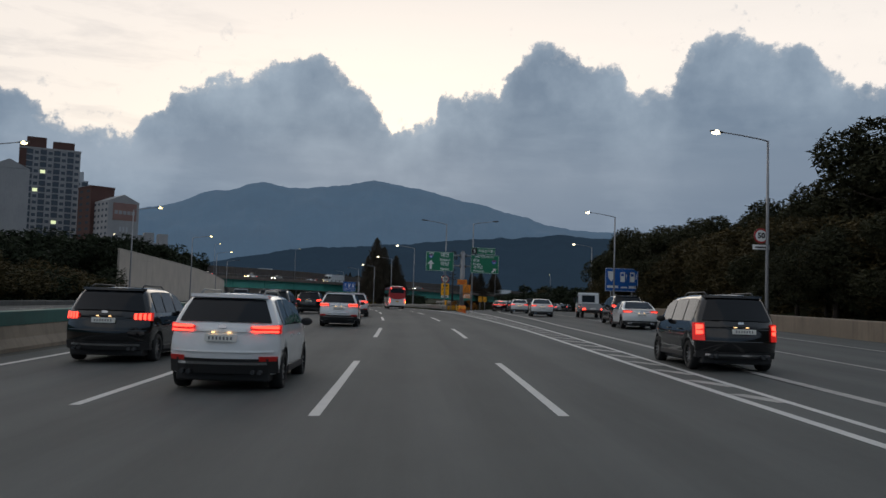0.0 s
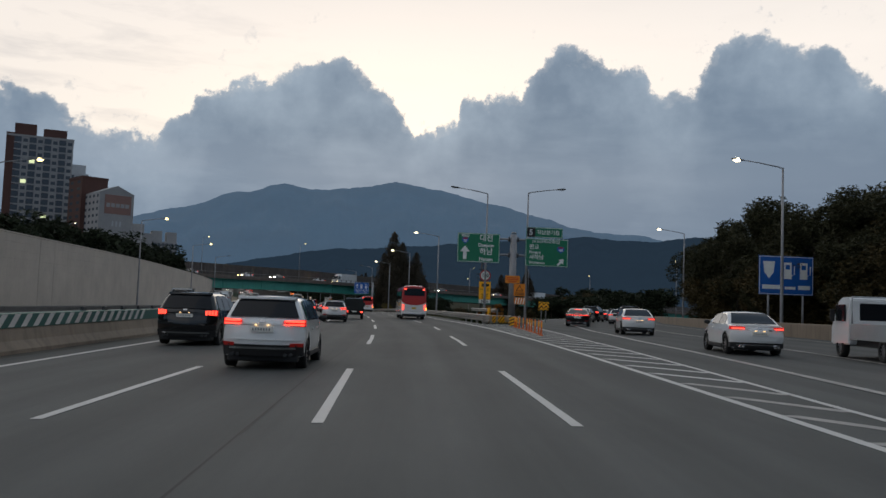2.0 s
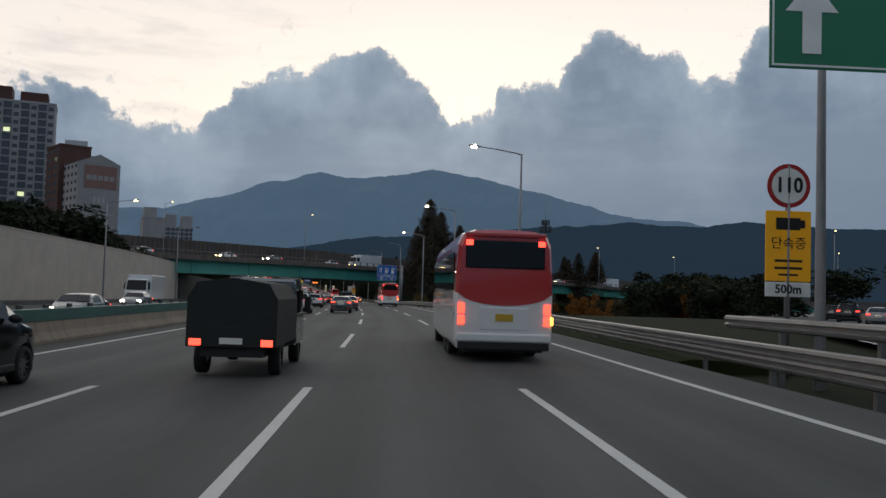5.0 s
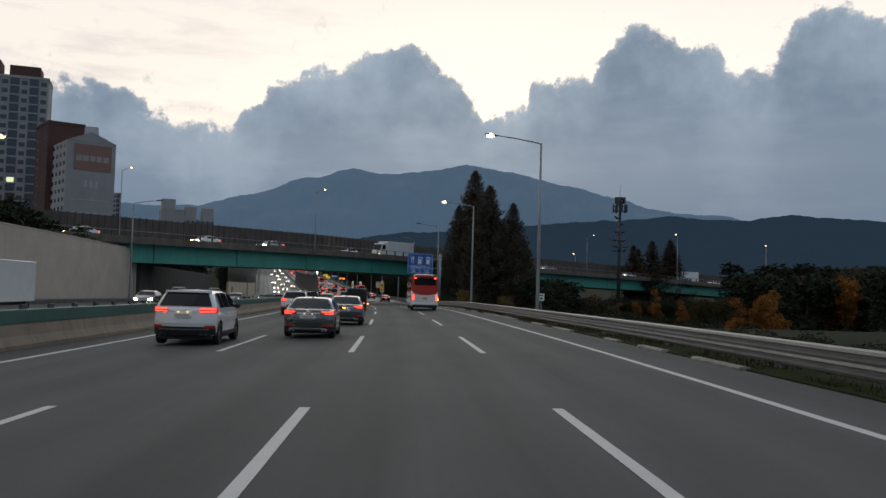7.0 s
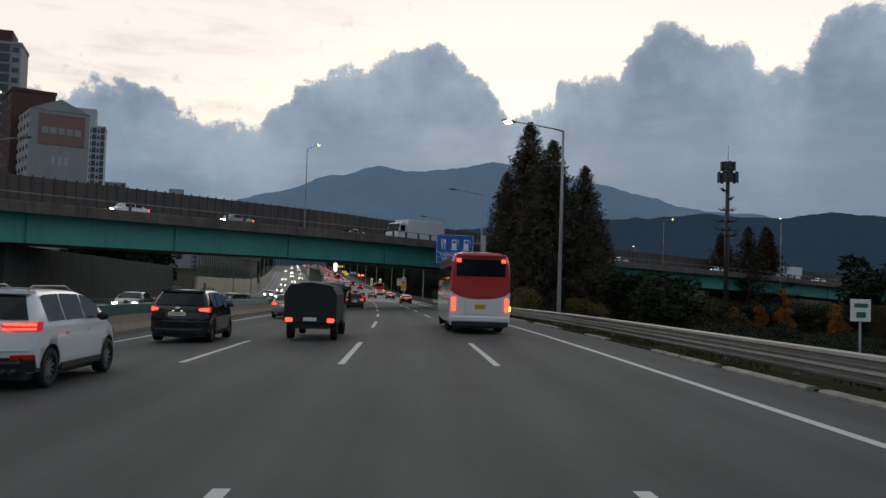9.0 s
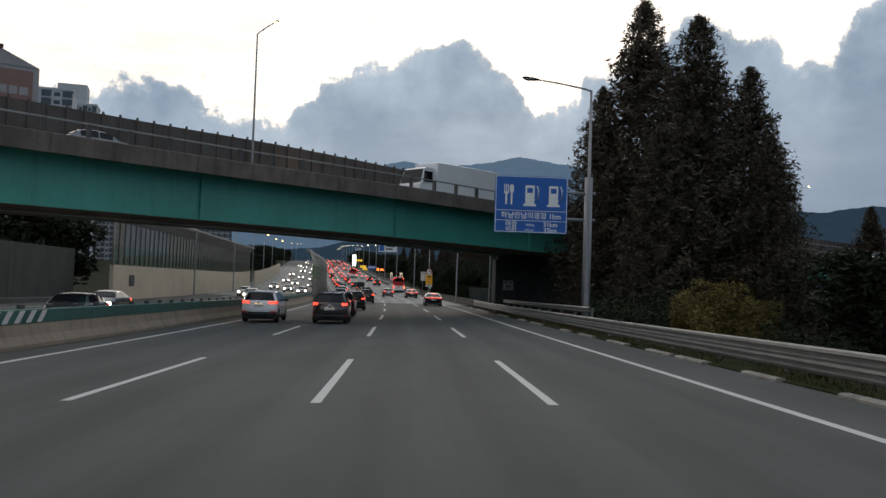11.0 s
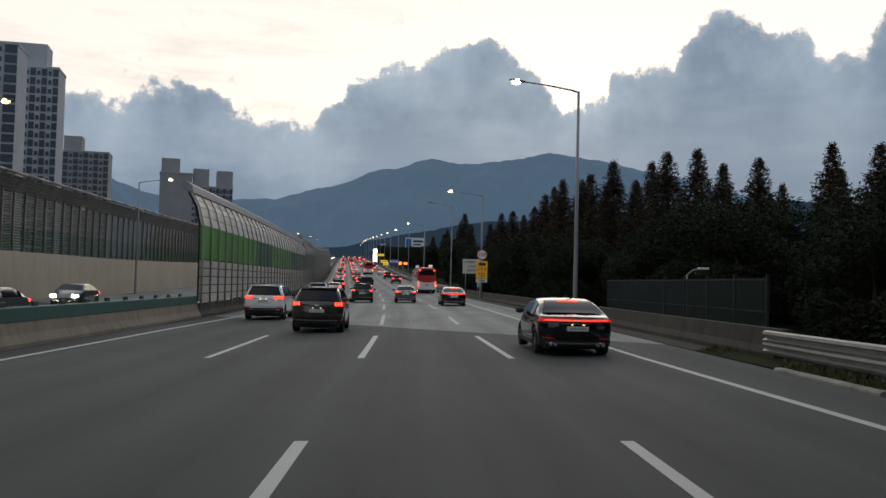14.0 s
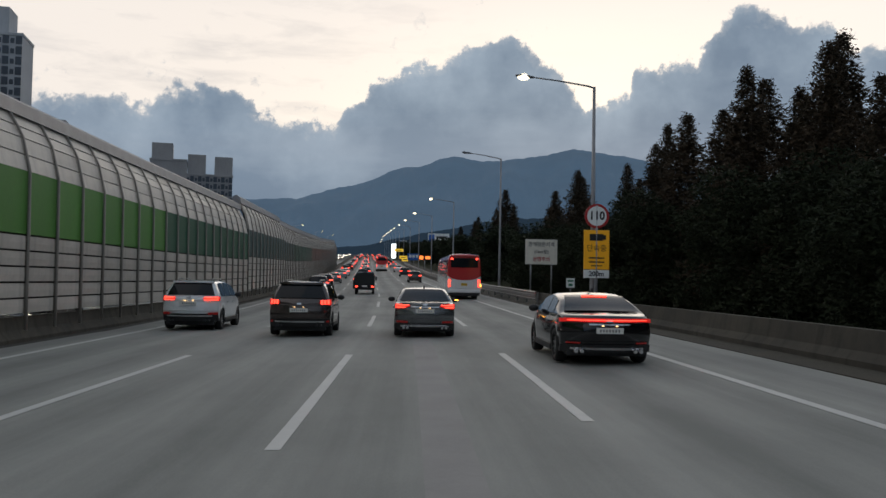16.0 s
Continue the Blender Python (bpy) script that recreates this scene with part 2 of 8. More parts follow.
PARAPET = mat("parapet_concrete", (0.095, 0.080, 0.068), 0.9, scale=0.7, second=(0.21, 0.175, 0.150), bump=0.3, world=True, stain=0.5)
CONCRETE_L = mat("pale_wall_panel", (0.50, 0.445, 0.385), 0.85, vary=0.14, scale=0.4, bump=0.15, world=True, stain=0.10)
CREAM = mat("cream_wall", (0.52, 0.45, 0.345), 0.8, vary=0.12, scale=0.3, bump=0.1, world=True, stain=0.2)
TEAL = mat("teal_paint", (0.022, 0.105, 0.088), 0.55, vary=0.3, scale=0.5, world=True, stain=0.2)
GIRDER = mat("girder_green_paint", (0.070, 0.365, 0.290), 0.42, vary=0.16, scale=0.25, bump=0.05, world=True, stain=0.22)
GALV = mat("galvanised_steel", (0.29, 0.29, 0.28), 0.5, 0.8, vary=0.2, scale=2.0, bump=0.05)
POLE = mat("painted_steel_pole", (0.30, 0.30, 0.31), 0.5, 0.4, vary=0.2, scale=1.5)
DARK_STEEL = mat("dark_steel", (0.06, 0.062, 0.065), 0.55, 0.5, vary=0.3, scale=2.0)
GRASS = mat("verge_grass", (0.014, 0.024, 0.008), 0.95, scale=0.8, second=(0.038, 0.042, 0.016), bump=0.8, bump_scale=14, world=True)
GRASS.node_tree.nodes["Principled BSDF"].inputs["Specular IOR Level"].default_value = 0.1
EARTH = mat("ground_earth", (0.012, 0.018, 0.008), 0.95, scale=0.08, second=(0.028, 0.030, 0.014), bump=0.8, bump_scale=2, world=True)
for m in (GRASS, EARTH):
    m.node_tree.nodes["Principled BSDF"].inputs["Specular IOR Level"].default_value = 0.06
# stained concrete, its colour darkened further for tree shade on the roadside wall
WALL_DARKENED = mat("darkened_barrier_concrete", (0.036, 0.034, 0.028), 0.9, vary=0.3, scale=0.6, bump=0.3, second=(0.085, 0.076, 0.058), world=True, stain=0.55)
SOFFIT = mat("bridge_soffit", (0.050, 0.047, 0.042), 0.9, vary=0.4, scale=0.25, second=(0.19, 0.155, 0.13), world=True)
SHOULDER = mat("shoulder_dirt", (0.048, 0.046, 0.040), 0.95, scale=1.2, second=(0.085, 0.078, 0.064), bump=0.5, bump_scale=20, world=True)
LAMP_LIT = mat("lit_lamp", (0.9, 0.85, 0.7), 0.4, emit=(1.0, 0.84, 0.54), strength=4.0)
LAMP_YELLOW = mat("lit_lamp_yellow", (0.9, 0.8, 0.5), 0.4, emit=(1.0, 0.80, 0.34), strength=3.4)
LAMP_OFF = mat("dark_lamp_glass", (0.25, 0.25, 0.25), 0.3)
SIGN_GREEN = mat("sign_green", (0.012, 0.200, 0.100), 0.4, vary=0.08, scale=1.0)
SIGN_BLUE = mat("sign_blue", (0.018, 0.130, 0.480), 0.4, vary=0.08, scale=1.0)
SIGN_WHITE = mat("sign_white", (0.88, 0.89, 0.87), 0.45, vary=0.08, scale=2.0)
SIGN_BLACK = mat("sign_black", (0.012, 0.012, 0.012), 0.5)
SIGN_RED = mat("sign_red", (0.45, 0.02, 0.02), 0.45)
# yellow and orange boards carry an added faint glow though they are no lamps
SIGN_YELLOW = mat("sign_yellow", (0.75, 0.36, 0.012), 0.4, vary=0.08, scale=2.0, emit=(0.85, 0.40, 0.01), strength=0.10)
SIGN_ORANGE = mat("sign_orange", (0.62, 0.20, 0.012), 0.45, vary=0.1, scale=2.0, emit=(0.8, 0.25, 0.01), strength=0.06)


# ---- mesh and road helpers ----
def part(name, bm, material, parent=None, label="", smooth=False):
    me = bpy.data.meshes.new(name)
    bm.to_mesh(me)
    bm.free()
    for m in (material if isinstance(material, (list, tuple)) else [material]):
        me.materials.append(m)
    if smooth:
        for p in me.polygons:
            p.use_smooth = True
    ob = new(name, me)
    if parent is not None:
        ob.parent = parent
    if label:
        ob["label"] = label
    return ob


def thing(name, m, label, category, group="", kind=""):
    ob = new(name)
    ob.matrix_basis = m
    return tagged(ob, label, category, group, kind)


def share(name, mesh, parent, m):
    ob = new(name, mesh)
    ob.parent = parent
    ob.matrix_basis = m
    return ob


def box(bm, x0, x1, y0, y1, z0, z1, bevel=0.0, mi=0):
    vs = [bm.verts.new(v) for v in ((x0, y0, z0), (x1, y0, z0), (x1, y1, z0), (x0, y1, z0), (x0, y0, z1), (x1, y0, z1), (x1, y1, z1), (x0, y1, z1))]
    fs = [bm.faces.new([vs[i] for i in q]) for q in ((0, 3, 2, 1), (4, 5, 6, 7), (0, 1, 5, 4), (1, 2, 6, 5), (2, 3, 7, 6), (3, 0, 4, 7))]
    for f in fs:
        f.material_index = mi
    if bevel:
        es = list({e for f in fs for e in f.edges})
        r = bmesh.ops.bevel(bm, geom=es, offset=bevel, segments=2, affect="EDGES", profile=0.5)
        for f in r["faces"]:
            f.material_index = mi
    return bm


def boxed(*a, **k):
    return box(bmesh.new(), *a, **k)


def tube(bm, pts, radii, n=8, caps=True, mi=0):
    """A round bar along points; radii: one a point."""
    pts = [Vector(p) for p in pts]
    if isinstance(radii, (int, float)):
        radii = [radii] * len(pts)
    rings = []
    for i, (p, r) in enumerate(zip(pts, radii)):
        t = (pts[min(i + 1, len(pts) - 1)] - pts[max(i - 1, 0)]).normalized()
        a = t.cross(Vector((0, 0, 1)) if abs(t.z) < 0.9 else Vector((1, 0, 0))).normalized()
        b = t.cross(a)
        rings.append([bm.verts.new(p + (a * math.cos(q) + b * math.sin(q)) * r) for q in (2 * math.pi * j / n for j in range(n))])
    for r0, r1 in zip(rings, rings[1:]):
        for j in range(n):
            f = bm.faces.new((r0[j], r0[(j + 1) % n], r1[(j + 1) % n], r1[j]))
            f.material_index, f.smooth = mi, True
    if caps:
        bm.faces.new(rings[0][::-1]).material_index = mi
        bm.faces.new(rings[-1]).material_index = mi
    return bm


def tubed(pts, radii, n=8):
    return tube(bmesh.new(), pts, radii, n)


def disc(bm, c, r, normal_y=-1, n=24, depth=0.02, mi=0):
    """A flat round plate that faces along y."""
    f0 = [bm.verts.new((c[0] + r * math.cos(a), c[1], c[2] + r * math.sin(a))) for a in (2 * math.pi * i / n for i in range(n))]
    f1 = [bm.verts.new(v.co + Vector((0, -normal_y * depth, 0))) for v in f0]
    bm.faces.new(f0).material_index = mi
    bm.faces.new(f1[::-1]).material_index = mi
    for i in range(n):
        bm.faces.new((f0[i], f1[i], f1[(i + 1) % n], f0[(i + 1) % n])).material_index = mi
    return bm


# the road's axis: metres along it, then x, y, z
AXIS = [(-60, 3.65, -59.88, -0.91), (0, 0.0, 0.01, -0.10), (20, -1.16, 19.97, 0.16), (40, -2.51, 39.93, 0.43), (60, -4.17, 59.86, 0.66),
        (80, -5.94, 79.78, 0.78), (100, -8.56, 99.60, 0.79), (120, -11.40, 119.40, 0.79), (160, -17.59, 158.92, 0.80), (200, -24.98, 198.22, 0.67),
        (240, -33.07, 237.40, 0.48), (280, -42.27, 276.32, 0.06), (320, -51.93, 315.14, -0.25), (360, -62.36, 353.75, -0.31)]
RISE = [(360, -0.31), (400, -0.22), (430, 0.05), (470, 0.8), (520, 2.2), (600, 5.2), (700, 9.2), (800, 13.2), (900, 16.6), (1200, 22.0), (1500, 24.0)]
h = math.atan2(62.36 - 56.97, 353.75 - 334.49)
ax, ay = AXIS[-1][1:3]
for i in range(1, 58):
    h += 20 * 0.00062 if i < 6 else 0.0
    ax, ay = ax - 20 * math.sin(h), ay + 20 * math.cos(h)
    s_ = 360 + 20 * i
    AXIS.append((s_, ax, ay, float(np.interp(s_, [r[0] for r in RISE], [r[1] for r in RISE]))))
AXIS.insert(0, (-300, 3.65 + 14.6, -59.88 - 239.5, -2.0))
AX = np.array(AXIS)
FALL = 0.0175                                            # cross slope: the left side lies lower


def axis(s):
    i = int(np.clip(np.searchsorted(AX[:, 0], s) - 1, 0, len(AX) - 2))
    k = [max(i - 1, 0), i, i + 1, min(i + 2, len(AX) - 1)]
    s0, s1 = AX[i, 0], AX[i + 1, 0]
    t0 = (AX[k[2], 1:] - AX[k[0], 1:]) / (AX[k[2], 0] - AX[k[0], 0])
    t1 = (AX[k[3], 1:] - AX[k[1], 1:]) / (AX[k[3], 0] - AX[k[1], 0])
    w, u = s1 - s0, (s - s0) / (s1 - s0)
    p = (2 * u**3 - 3 * u * u + 1) * AX[i, 1:] + (u**3 - 2 * u * u + u) * w * t0 + (3 * u * u - 2 * u**3) * AX[i + 1, 1:] + (u**3 - u * u) * w * t1
    t = (6 * u * u - 6 * u) / w * AX[i, 1:] + (3 * u * u - 4 * u + 1) * t0 + (6 * u - 6 * u * u) / w * AX[i + 1, 1:] + (3 * u * u - 2 * u) * t1
    n = math.hypot(t[0], t[1])
    return p, t[0] / n, t[1] / n


def rd(s, d, z=0.0):
    """A point by metres along the road, metres to its right, and height over its surface."""
    p, tx, ty = axis(s)
    return Vector((p[0] + ty * d, p[1] - tx * d, p[2] + FALL * max(-13.0, min(20.0, d)) + z))


def heading(s):
    _, tx, ty = axis(s)
    return math.degrees(math.atan2(-tx, ty))


def at_road(s, d, z=0.0, turn=0.0):
    """A frame on the road: x to the right, y ahead, z up."""
    return Matrix.Translation(rd(s, d, z)) @ pose(0, 0, 0, 0, 0, heading(s) + turn)


def strip(name, prof, s0, s1, step, material, label="", category="", kind="structure", dd=None, closed=True, smooth=False):
    """A profile of (d, z) points drawn along the road from s0 to s1; dd(s) shifts it sideways."""
    bm = bmesh.new()
    n = max(1, round((s1 - s0) / step))
    rings = []
    for i in range(n + 1):
        s = s0 + (s1 - s0) * i / n
        o = dd(s) if dd else 0.0
        base = rd(s, prof[0][0] + o).z if closed else None
        ring = []
        for d, z in prof:
            p = rd(s, d + o)
            ring.append(bm.verts.new((p.x, p.y, (base if closed else p.z) + z)))
        rings.append(ring)
    m = len(prof)
    for a, b in zip(rings, rings[1:]):
        for j in range(m if closed else m - 1):
            k = (j + 1) % m
            f = bm.faces.new((a[j], b[j], b[k], a[k]))
            f.smooth = smooth
    if closed:
        bm.faces.new(rings[0])
        bm.faces.new(rings[-1][::-1])
    bmesh.ops.recalc_face_normals(bm, faces=bm.faces)
    ob = part(name, bm, material)
    return tagged(ob, label, category, "", kind)


def letters(name, body, size, material, parent, x, y, z, align="CENTER", squeeze=1.0, bold=0.0):
    """Raised lettering on a plate that faces -y."""
    cu = bpy.data.curves.new(name, "FONT")
    cu.body, cu.size, cu.align_x, cu.align_y, cu.extrude, cu.offset, cu.resolution_u = body, size, align, "CENTER", 0.004, bold, 3
    tmp = bpy.data.objects.new(name, cu)
    scene.collection.objects.link(tmp)
    me = bpy.data.meshes.new_from_object(tmp.evaluated_get(bpy.context.evaluated_depsgraph_get()))
    bpy.data.objects.remove(tmp)
    bpy.data.curves.remove(cu)
    me.materials.clear()
    me.materials.append(material)
    ob = new(name, me)
    ob.parent = parent
    ob.matrix_basis = pose(x, y, z, 90, 0, 0) @ Matrix.Diagonal((squeeze, 1, 1, 1))
    return ob


# ---- ground, road, markings ----
def build_ground():
    ss = [-300, -200, -120, -60] + list(range(-40, 700, 12)) + list(range(720, 1500, 40))
    ds = [-1100, -800, -500, -300, -180, -120, -90, -70, -55, -45, -38, -34, -30, -22, -14, -11.5, -9, 0, 8.9, 10, 12, 15, 19, 23, 27, 31, 36, 42, 50, 60, 75, 95, 130, 180, 300, 500, 800, 1200, 1800]
    bm = bmesh.new()
    grid = []
    for s in ss:
        row = []
        for d in ds:
            z = -0.30
            if d > 9.5:
                if s < 135:
                    edge = wall_d(s) + 2.5
                    up = max(0.0, min(1.0, (d - edge) / 16.0))
                    fade = max(0.0, min(1.0, (132 - s) / 50.0))
                    z += 7.5 * up * up * (3 - 2 * up) * fade * max(0.0, min(1.0, 1 - (d - 60) / 110.0)) + (noise.noise((s * 0.05, d * 0.05, 0)) * 0.8 * up)
                else:
                    low = max(0.0, min(1.0, (d - 10) / 8.0)) * max(0.0, min(1.0, (s - 130) / 20.0)) * max(0.0, min(1.0, (345 - s) / 20.0))
                    if d > exit_right(s) + 6 or s > 210:
                        z -= 2.2 * low
            if d < -33:
                z += 0.6 * noise.noise((s * 0.02, d * 0.02, 3))
            far = max(0.0, min(1.0, (abs(d) - 100) / 400.0))
            p = rd(s, d, z)
            p.z = p.z * (1 - far) + far * (max(-2.0, min(p.z, 6.0)) - 0.5)
            row.append(bm.verts.new(p))
        grid.append(row)
    for a, b in zip(grid, grid[1:]):
        for j in range(len(ds) - 1):
            bm.faces.new((a[j], a[j + 1], b[j + 1], b[j]))
    ring0 = [bm.verts.new((4600 * math.cos(t), 300 + 4600 * math.sin(t), -14)) for t in (2 * math.pi * i / 48 for i in range(48))]
    bm.faces.new(ring0)
    bmesh.ops.recalc_face_normals(bm, faces=bm.faces)
    tagged(part("ground", bm, EARTH, smooth=True), "dark grassy ground beside the highway, reaching the horizon", "ground", "", "structure")


def wall_d(s):
    """The right edge of the exit road."""
    return float(np.interp(s, [-60, 0, 36, 60, 98, 147, 200, 260, 340, 460], [17.0, 18.0, 19.0, 20.3, 24.0, 35.5, 56.0, 90.0, 146.0, 240.0]))


def exit_right(s):
    return wall_d(s) - 0.6


def gore_d(s):
    """The left edge of the exit road, behind the gore."""
    return float(np.interp(s, [-60, 0, 11, 55, 80, 95, 106, 120, 147, 200, 260, 340, 460], [5.9, 5.95, 6.1, 7.0, 7.9, 9.2, 10.4, 13.0, 21.5, 41.0, 74.0, 130.0, 224.0]))


def road_sheet(name, lo, hi, s0, s1, z, step, label):
    bm = bmesh.new()
    uv = bm.loops.layers.uv.new("road")
    n = round((s1 - s0) / step)
    rows = []
    for i in range(n + 1):
        s = s0 + (s1 - s0) * i / n
        a, b = lo(s), hi(s)
        rows.append([(bm.verts.new(rd(s, a + (b - a) * k / 6, z)), (a + (b - a) * k / 6, s)) for k in range(7)])
    for r0, r1 in zip(rows, rows[1:]):
        for k in range(6):
            q = (r0[k], r0[k + 1], r1[k + 1], r1[k])
            f = bm.faces.new([v for v, _ in q])
            for l, (_, t) in zip(f.loops, q):
                l[uv].uv = t
    bmesh.ops.recalc_face_normals(bm, faces=bm.faces)
    return tagged(part(name, bm, ASPHALT), label, "road", "", "structure")


build_ground()
road_sheet("road", lambda s: -30.5, lambda s: 7.6, -300, 1400, 0.0, 10, "grey asphalt highway with worn wheel tracks")
road_sheet("exit_road", lambda s: min(7.55, gore_d(s)) if s < 112 else gore_d(s), wall_d, -60, 455, -0.012, 5, "grey asphalt exit road bearing away behind a gore")
strip("verge", [(7.6, -0.25), (7.6, 0.03), (8.0, 0.10), (12.5, -0.05), (16.0, -0.6), (16.0, -1.4)], 128, 336, 8, GRASS, "narrow grassy verge along the guardrail", "verge")


strip("verge_dirt", [(7.6, -0.25), (7.6, 0.02), (8.0, 0.06), (12.5, -0.05), (16.0, -0.6), (16.0, -1.4)], 336, 700, 8, mat("dark_verge_dirt", (0.030, 0.029, 0.022), 0.95, scale=1.0, second=(0.060, 0.052, 0.036), bump=0.7, bump_scale=12, world=True), "dark dirt and leaf litter along the roadside wall", "verge")


def markings(name, label, quads, material, z=0.006):
    """Painted lines: each (s0, s1, d0 at s0, d0 at s1, width)."""
    bm = bmesh.new()
    for s0, s1, da, db, w in quads:
        n = max(1, math.ceil((s1 - s0) / 8))
        ring = []
        for i in range(n + 1):
            s, d = s0 + (s1 - s0) * i / n, da + (db - da) * i / n
            ring.append([bm.verts.new(rd(s, d - w / 2, z)), bm.verts.new(rd(s, d + w / 2, z))])
        for a, b in zip(ring, ring[1:]):
            bm.faces.new((a[0], a[1], b[1], b[0]))
    return tagged(part(name, bm, material), label, "road marking", "", "structure")


# how far each lane line wanders to the right of its nominal place, over metres along the road
WANDER = {
    -4.98: ((0, 53, 61, 75, 92, 101, 120, 162, 256, 264, 300, 342, 352, 361, 372, 381, 420), (0.1, 0.12, 0.18, -0.1, -0.3, -0.14, 0, 0, -0.1, 0, 0.1, 0.2, 0.15, 0, -0.05, 0.1, 0)),
    -1.42: ((0, 21, 41, 55, 62, 73, 82, 92, 101, 115, 140, 162, 255, 284, 310, 333, 342, 350, 361, 370, 381, 420), (0.12, 0.12, 0.2, 0.22, 0.05, -0.1, -0.17, 0, 0.08, 0.19, 0.1, 0, 0.06, 0.1, 0.15, 0.2, 0.26, 0.24, 0.12, 0.02, 0.08, 0)),
    2.27: ((0, 21, 41, 55, 62, 73, 82, 92, 99, 112, 140, 162, 255, 264, 280, 300, 320, 333, 342, 350, 361, 371, 381, 420), (-0.09, -0.09, -0.05, 0, -0.12, -0.25, -0.26, 0.03, 0.3, 0.4, 0.15, -0.05, 0, 0.06, 0.12, 0.12, 0.12, 0.1, -0.05, -0.15, -0.1, -0.17, -0.17, -0.1)),
}
# dashes repainted longer or shorter than the rest: (line, number) to start and end
REPAINTED = {(-1.42, 3): (92.0, 101.6), (2.27, 3): (91.6, 98.8), (-1.42, 16): (349.8, 360.6), (2.27, 16): (350.5, 358.6), (-4.98, 16): (351.8, 360.6), (-1.42, 17): (369.7, 380.5), (2.27, 17): (371.3, 380.7), (-4.98, 17): (371.2, 380.5),
             (-1.42, -1): (12.0, 21.6), (2.27, -1): (12.2, 21.4), (-1.42, 4): (111.9, 121.6)}


def line_d(d, s):
    return d + float(np.interp(s, *WANDER[d]))


for d in WANDER:
    for k in range(-2, 24):
        s1 = 41.6 + 20 * k if k < 9 else 202.7 + 20.2 * (k - 8) if k < 13 else 283.6 + 19.55 * (k - 12)
        s0, s1 = REPAINTED.get((d, k), (s1 - 8.7, s1))
        markings("lane_dash", "white painted lane dash on asphalt", [(s0, s1, line_d(d, s0), line_d(d, s1), 0.16)], PAINT_W)
    markings("far_lane_dashes", "white lane dashes far along the highway", [(s - 10, s, d, d, 0.15) for s in range(522, 1380, 20)], PAINT_W)["kind"] = "stuff"
el_ = [(-60, -8.95), (300, -8.95), (332, -9.2), (345, -9.05), (356, -8.72), (390, -8.7), (420, -8.95), (1380, -8.95)]
markings("edge_line_left", "white edge line beside the median", [(a[0], b[0], a[1], b[1], 0.18) for a, b in zip(el_, el_[1:])], PAINT_W)
er_ = [(-60, 5.6), (20, 5.52), (41, 5.66), (62, 5.52), (75, 5.48), (84, 5.5), (95, 5.92), (108, 6.2), (125, 6.0), (150, 5.72), (290, 5.72), (322, 5.85), (334, 5.55), (372, 5.42), (1380, 5.5)]
markings("edge_line_right", "solid white edge line of the carriageway", [(a[0], b[0], a[1], b[1], 0.18) for a, b in zip(er_, er_[1:])], PAINT_W)
TAR = mat("tar_seam", (0.018, 0.018, 0.018), 0.7, vary=0.4, scale=3.0, world=True)
markings("tar_seam", "dark tar seam along the asphalt", [(47, 62, -2.0, -2.1, 0.035), (62, 84, -2.1, -1.98, 0.045)], TAR, 0.004)
markings("tar_seam", "dark tar seam along the asphalt", [(301, 318, -1.24, -1.26, 0.03)], TAR, 0.004)
GROOVED = mat("grooved_asphalt", (0.27, 0.258, 0.248), 0.8, vary=0.2, scale=1.2, second=(0.34, 0.325, 0.31), bump=0.4, bump_scale=60, world=True)
markings("grooved_strip", "paler grooved strip along the resurfaced asphalt", [(349, 366, 0.10, 0.08, 0.10), (366, 430, 0.36, 0.40, 0.52)], GROOVED, 0.003)
steps = [-60, -20, 0, 11, 30, 55, 68, 80, 88, 95, 101, 106, 120, 147, 200, 250]
markings("gore_line", "white line along the far edge of the gore", [(a, b, gore_d(a) + 0.05, gore_d(b) + 0.05, 0.15) for a, b in zip(steps, steps[1:])], PAINT_W, 0.004)
pk = [(-60, 7.2), (14, 7.7), (48, 8.6), (80, 10.4), (95, 12.2), (120, 16.5), (147, 25)]
markings("exit_line", "worn pinkish white lane line on the exit road", [(a[0], b[0], a[1], b[1], 0.25) for a, b in zip(pk, pk[1:])], PAINT_WORN, 0.004)
ex = [(-60, 10.8), (20, 11.4), (54, 13.0), (80, 15.0), (110, 19.3), (147, 29.0)]
markings("exit_line", "worn white lane line on the exit road", [(a[0], b[0], a[1], b[1], 0.15) for a, b in zip(ex, ex[1:])], PAINT_WORN, 0.004)
ey = [(-60, 14.4), (27, 15.5), (54, 17.2), (98, 22.0), (147, 33.0)]
markings("exit_line", "worn white edge line of the exit road", [(a[0], b[0], a[1], b[1], 0.15) for a, b in zip(ey, ey[1:])], PAINT_WORN, 0.004)
for i in range(40):                                      # hatching of the gore
    s = 14 + i * 2.4
    w = gore_d(s + 1.6) - 5.72
    if w > 0.3:
        markings("gore_hatch", "white diagonal hatch bar painted in the gore", [(s, s + 0.8 + 0.9 * w, gore_d(s), 5.75, 0.32)], PAINT_W if i > 18 else PAINT_WORN, 0.003)
for d in (-26.5, -22.9, -19.3, -15.7):
    markings("oncoming_line", "white lane line of the opposite carriageway", [(s, s + 8, d, d, 0.15) for s in range(-20, 900, 20)], PAINT_W)


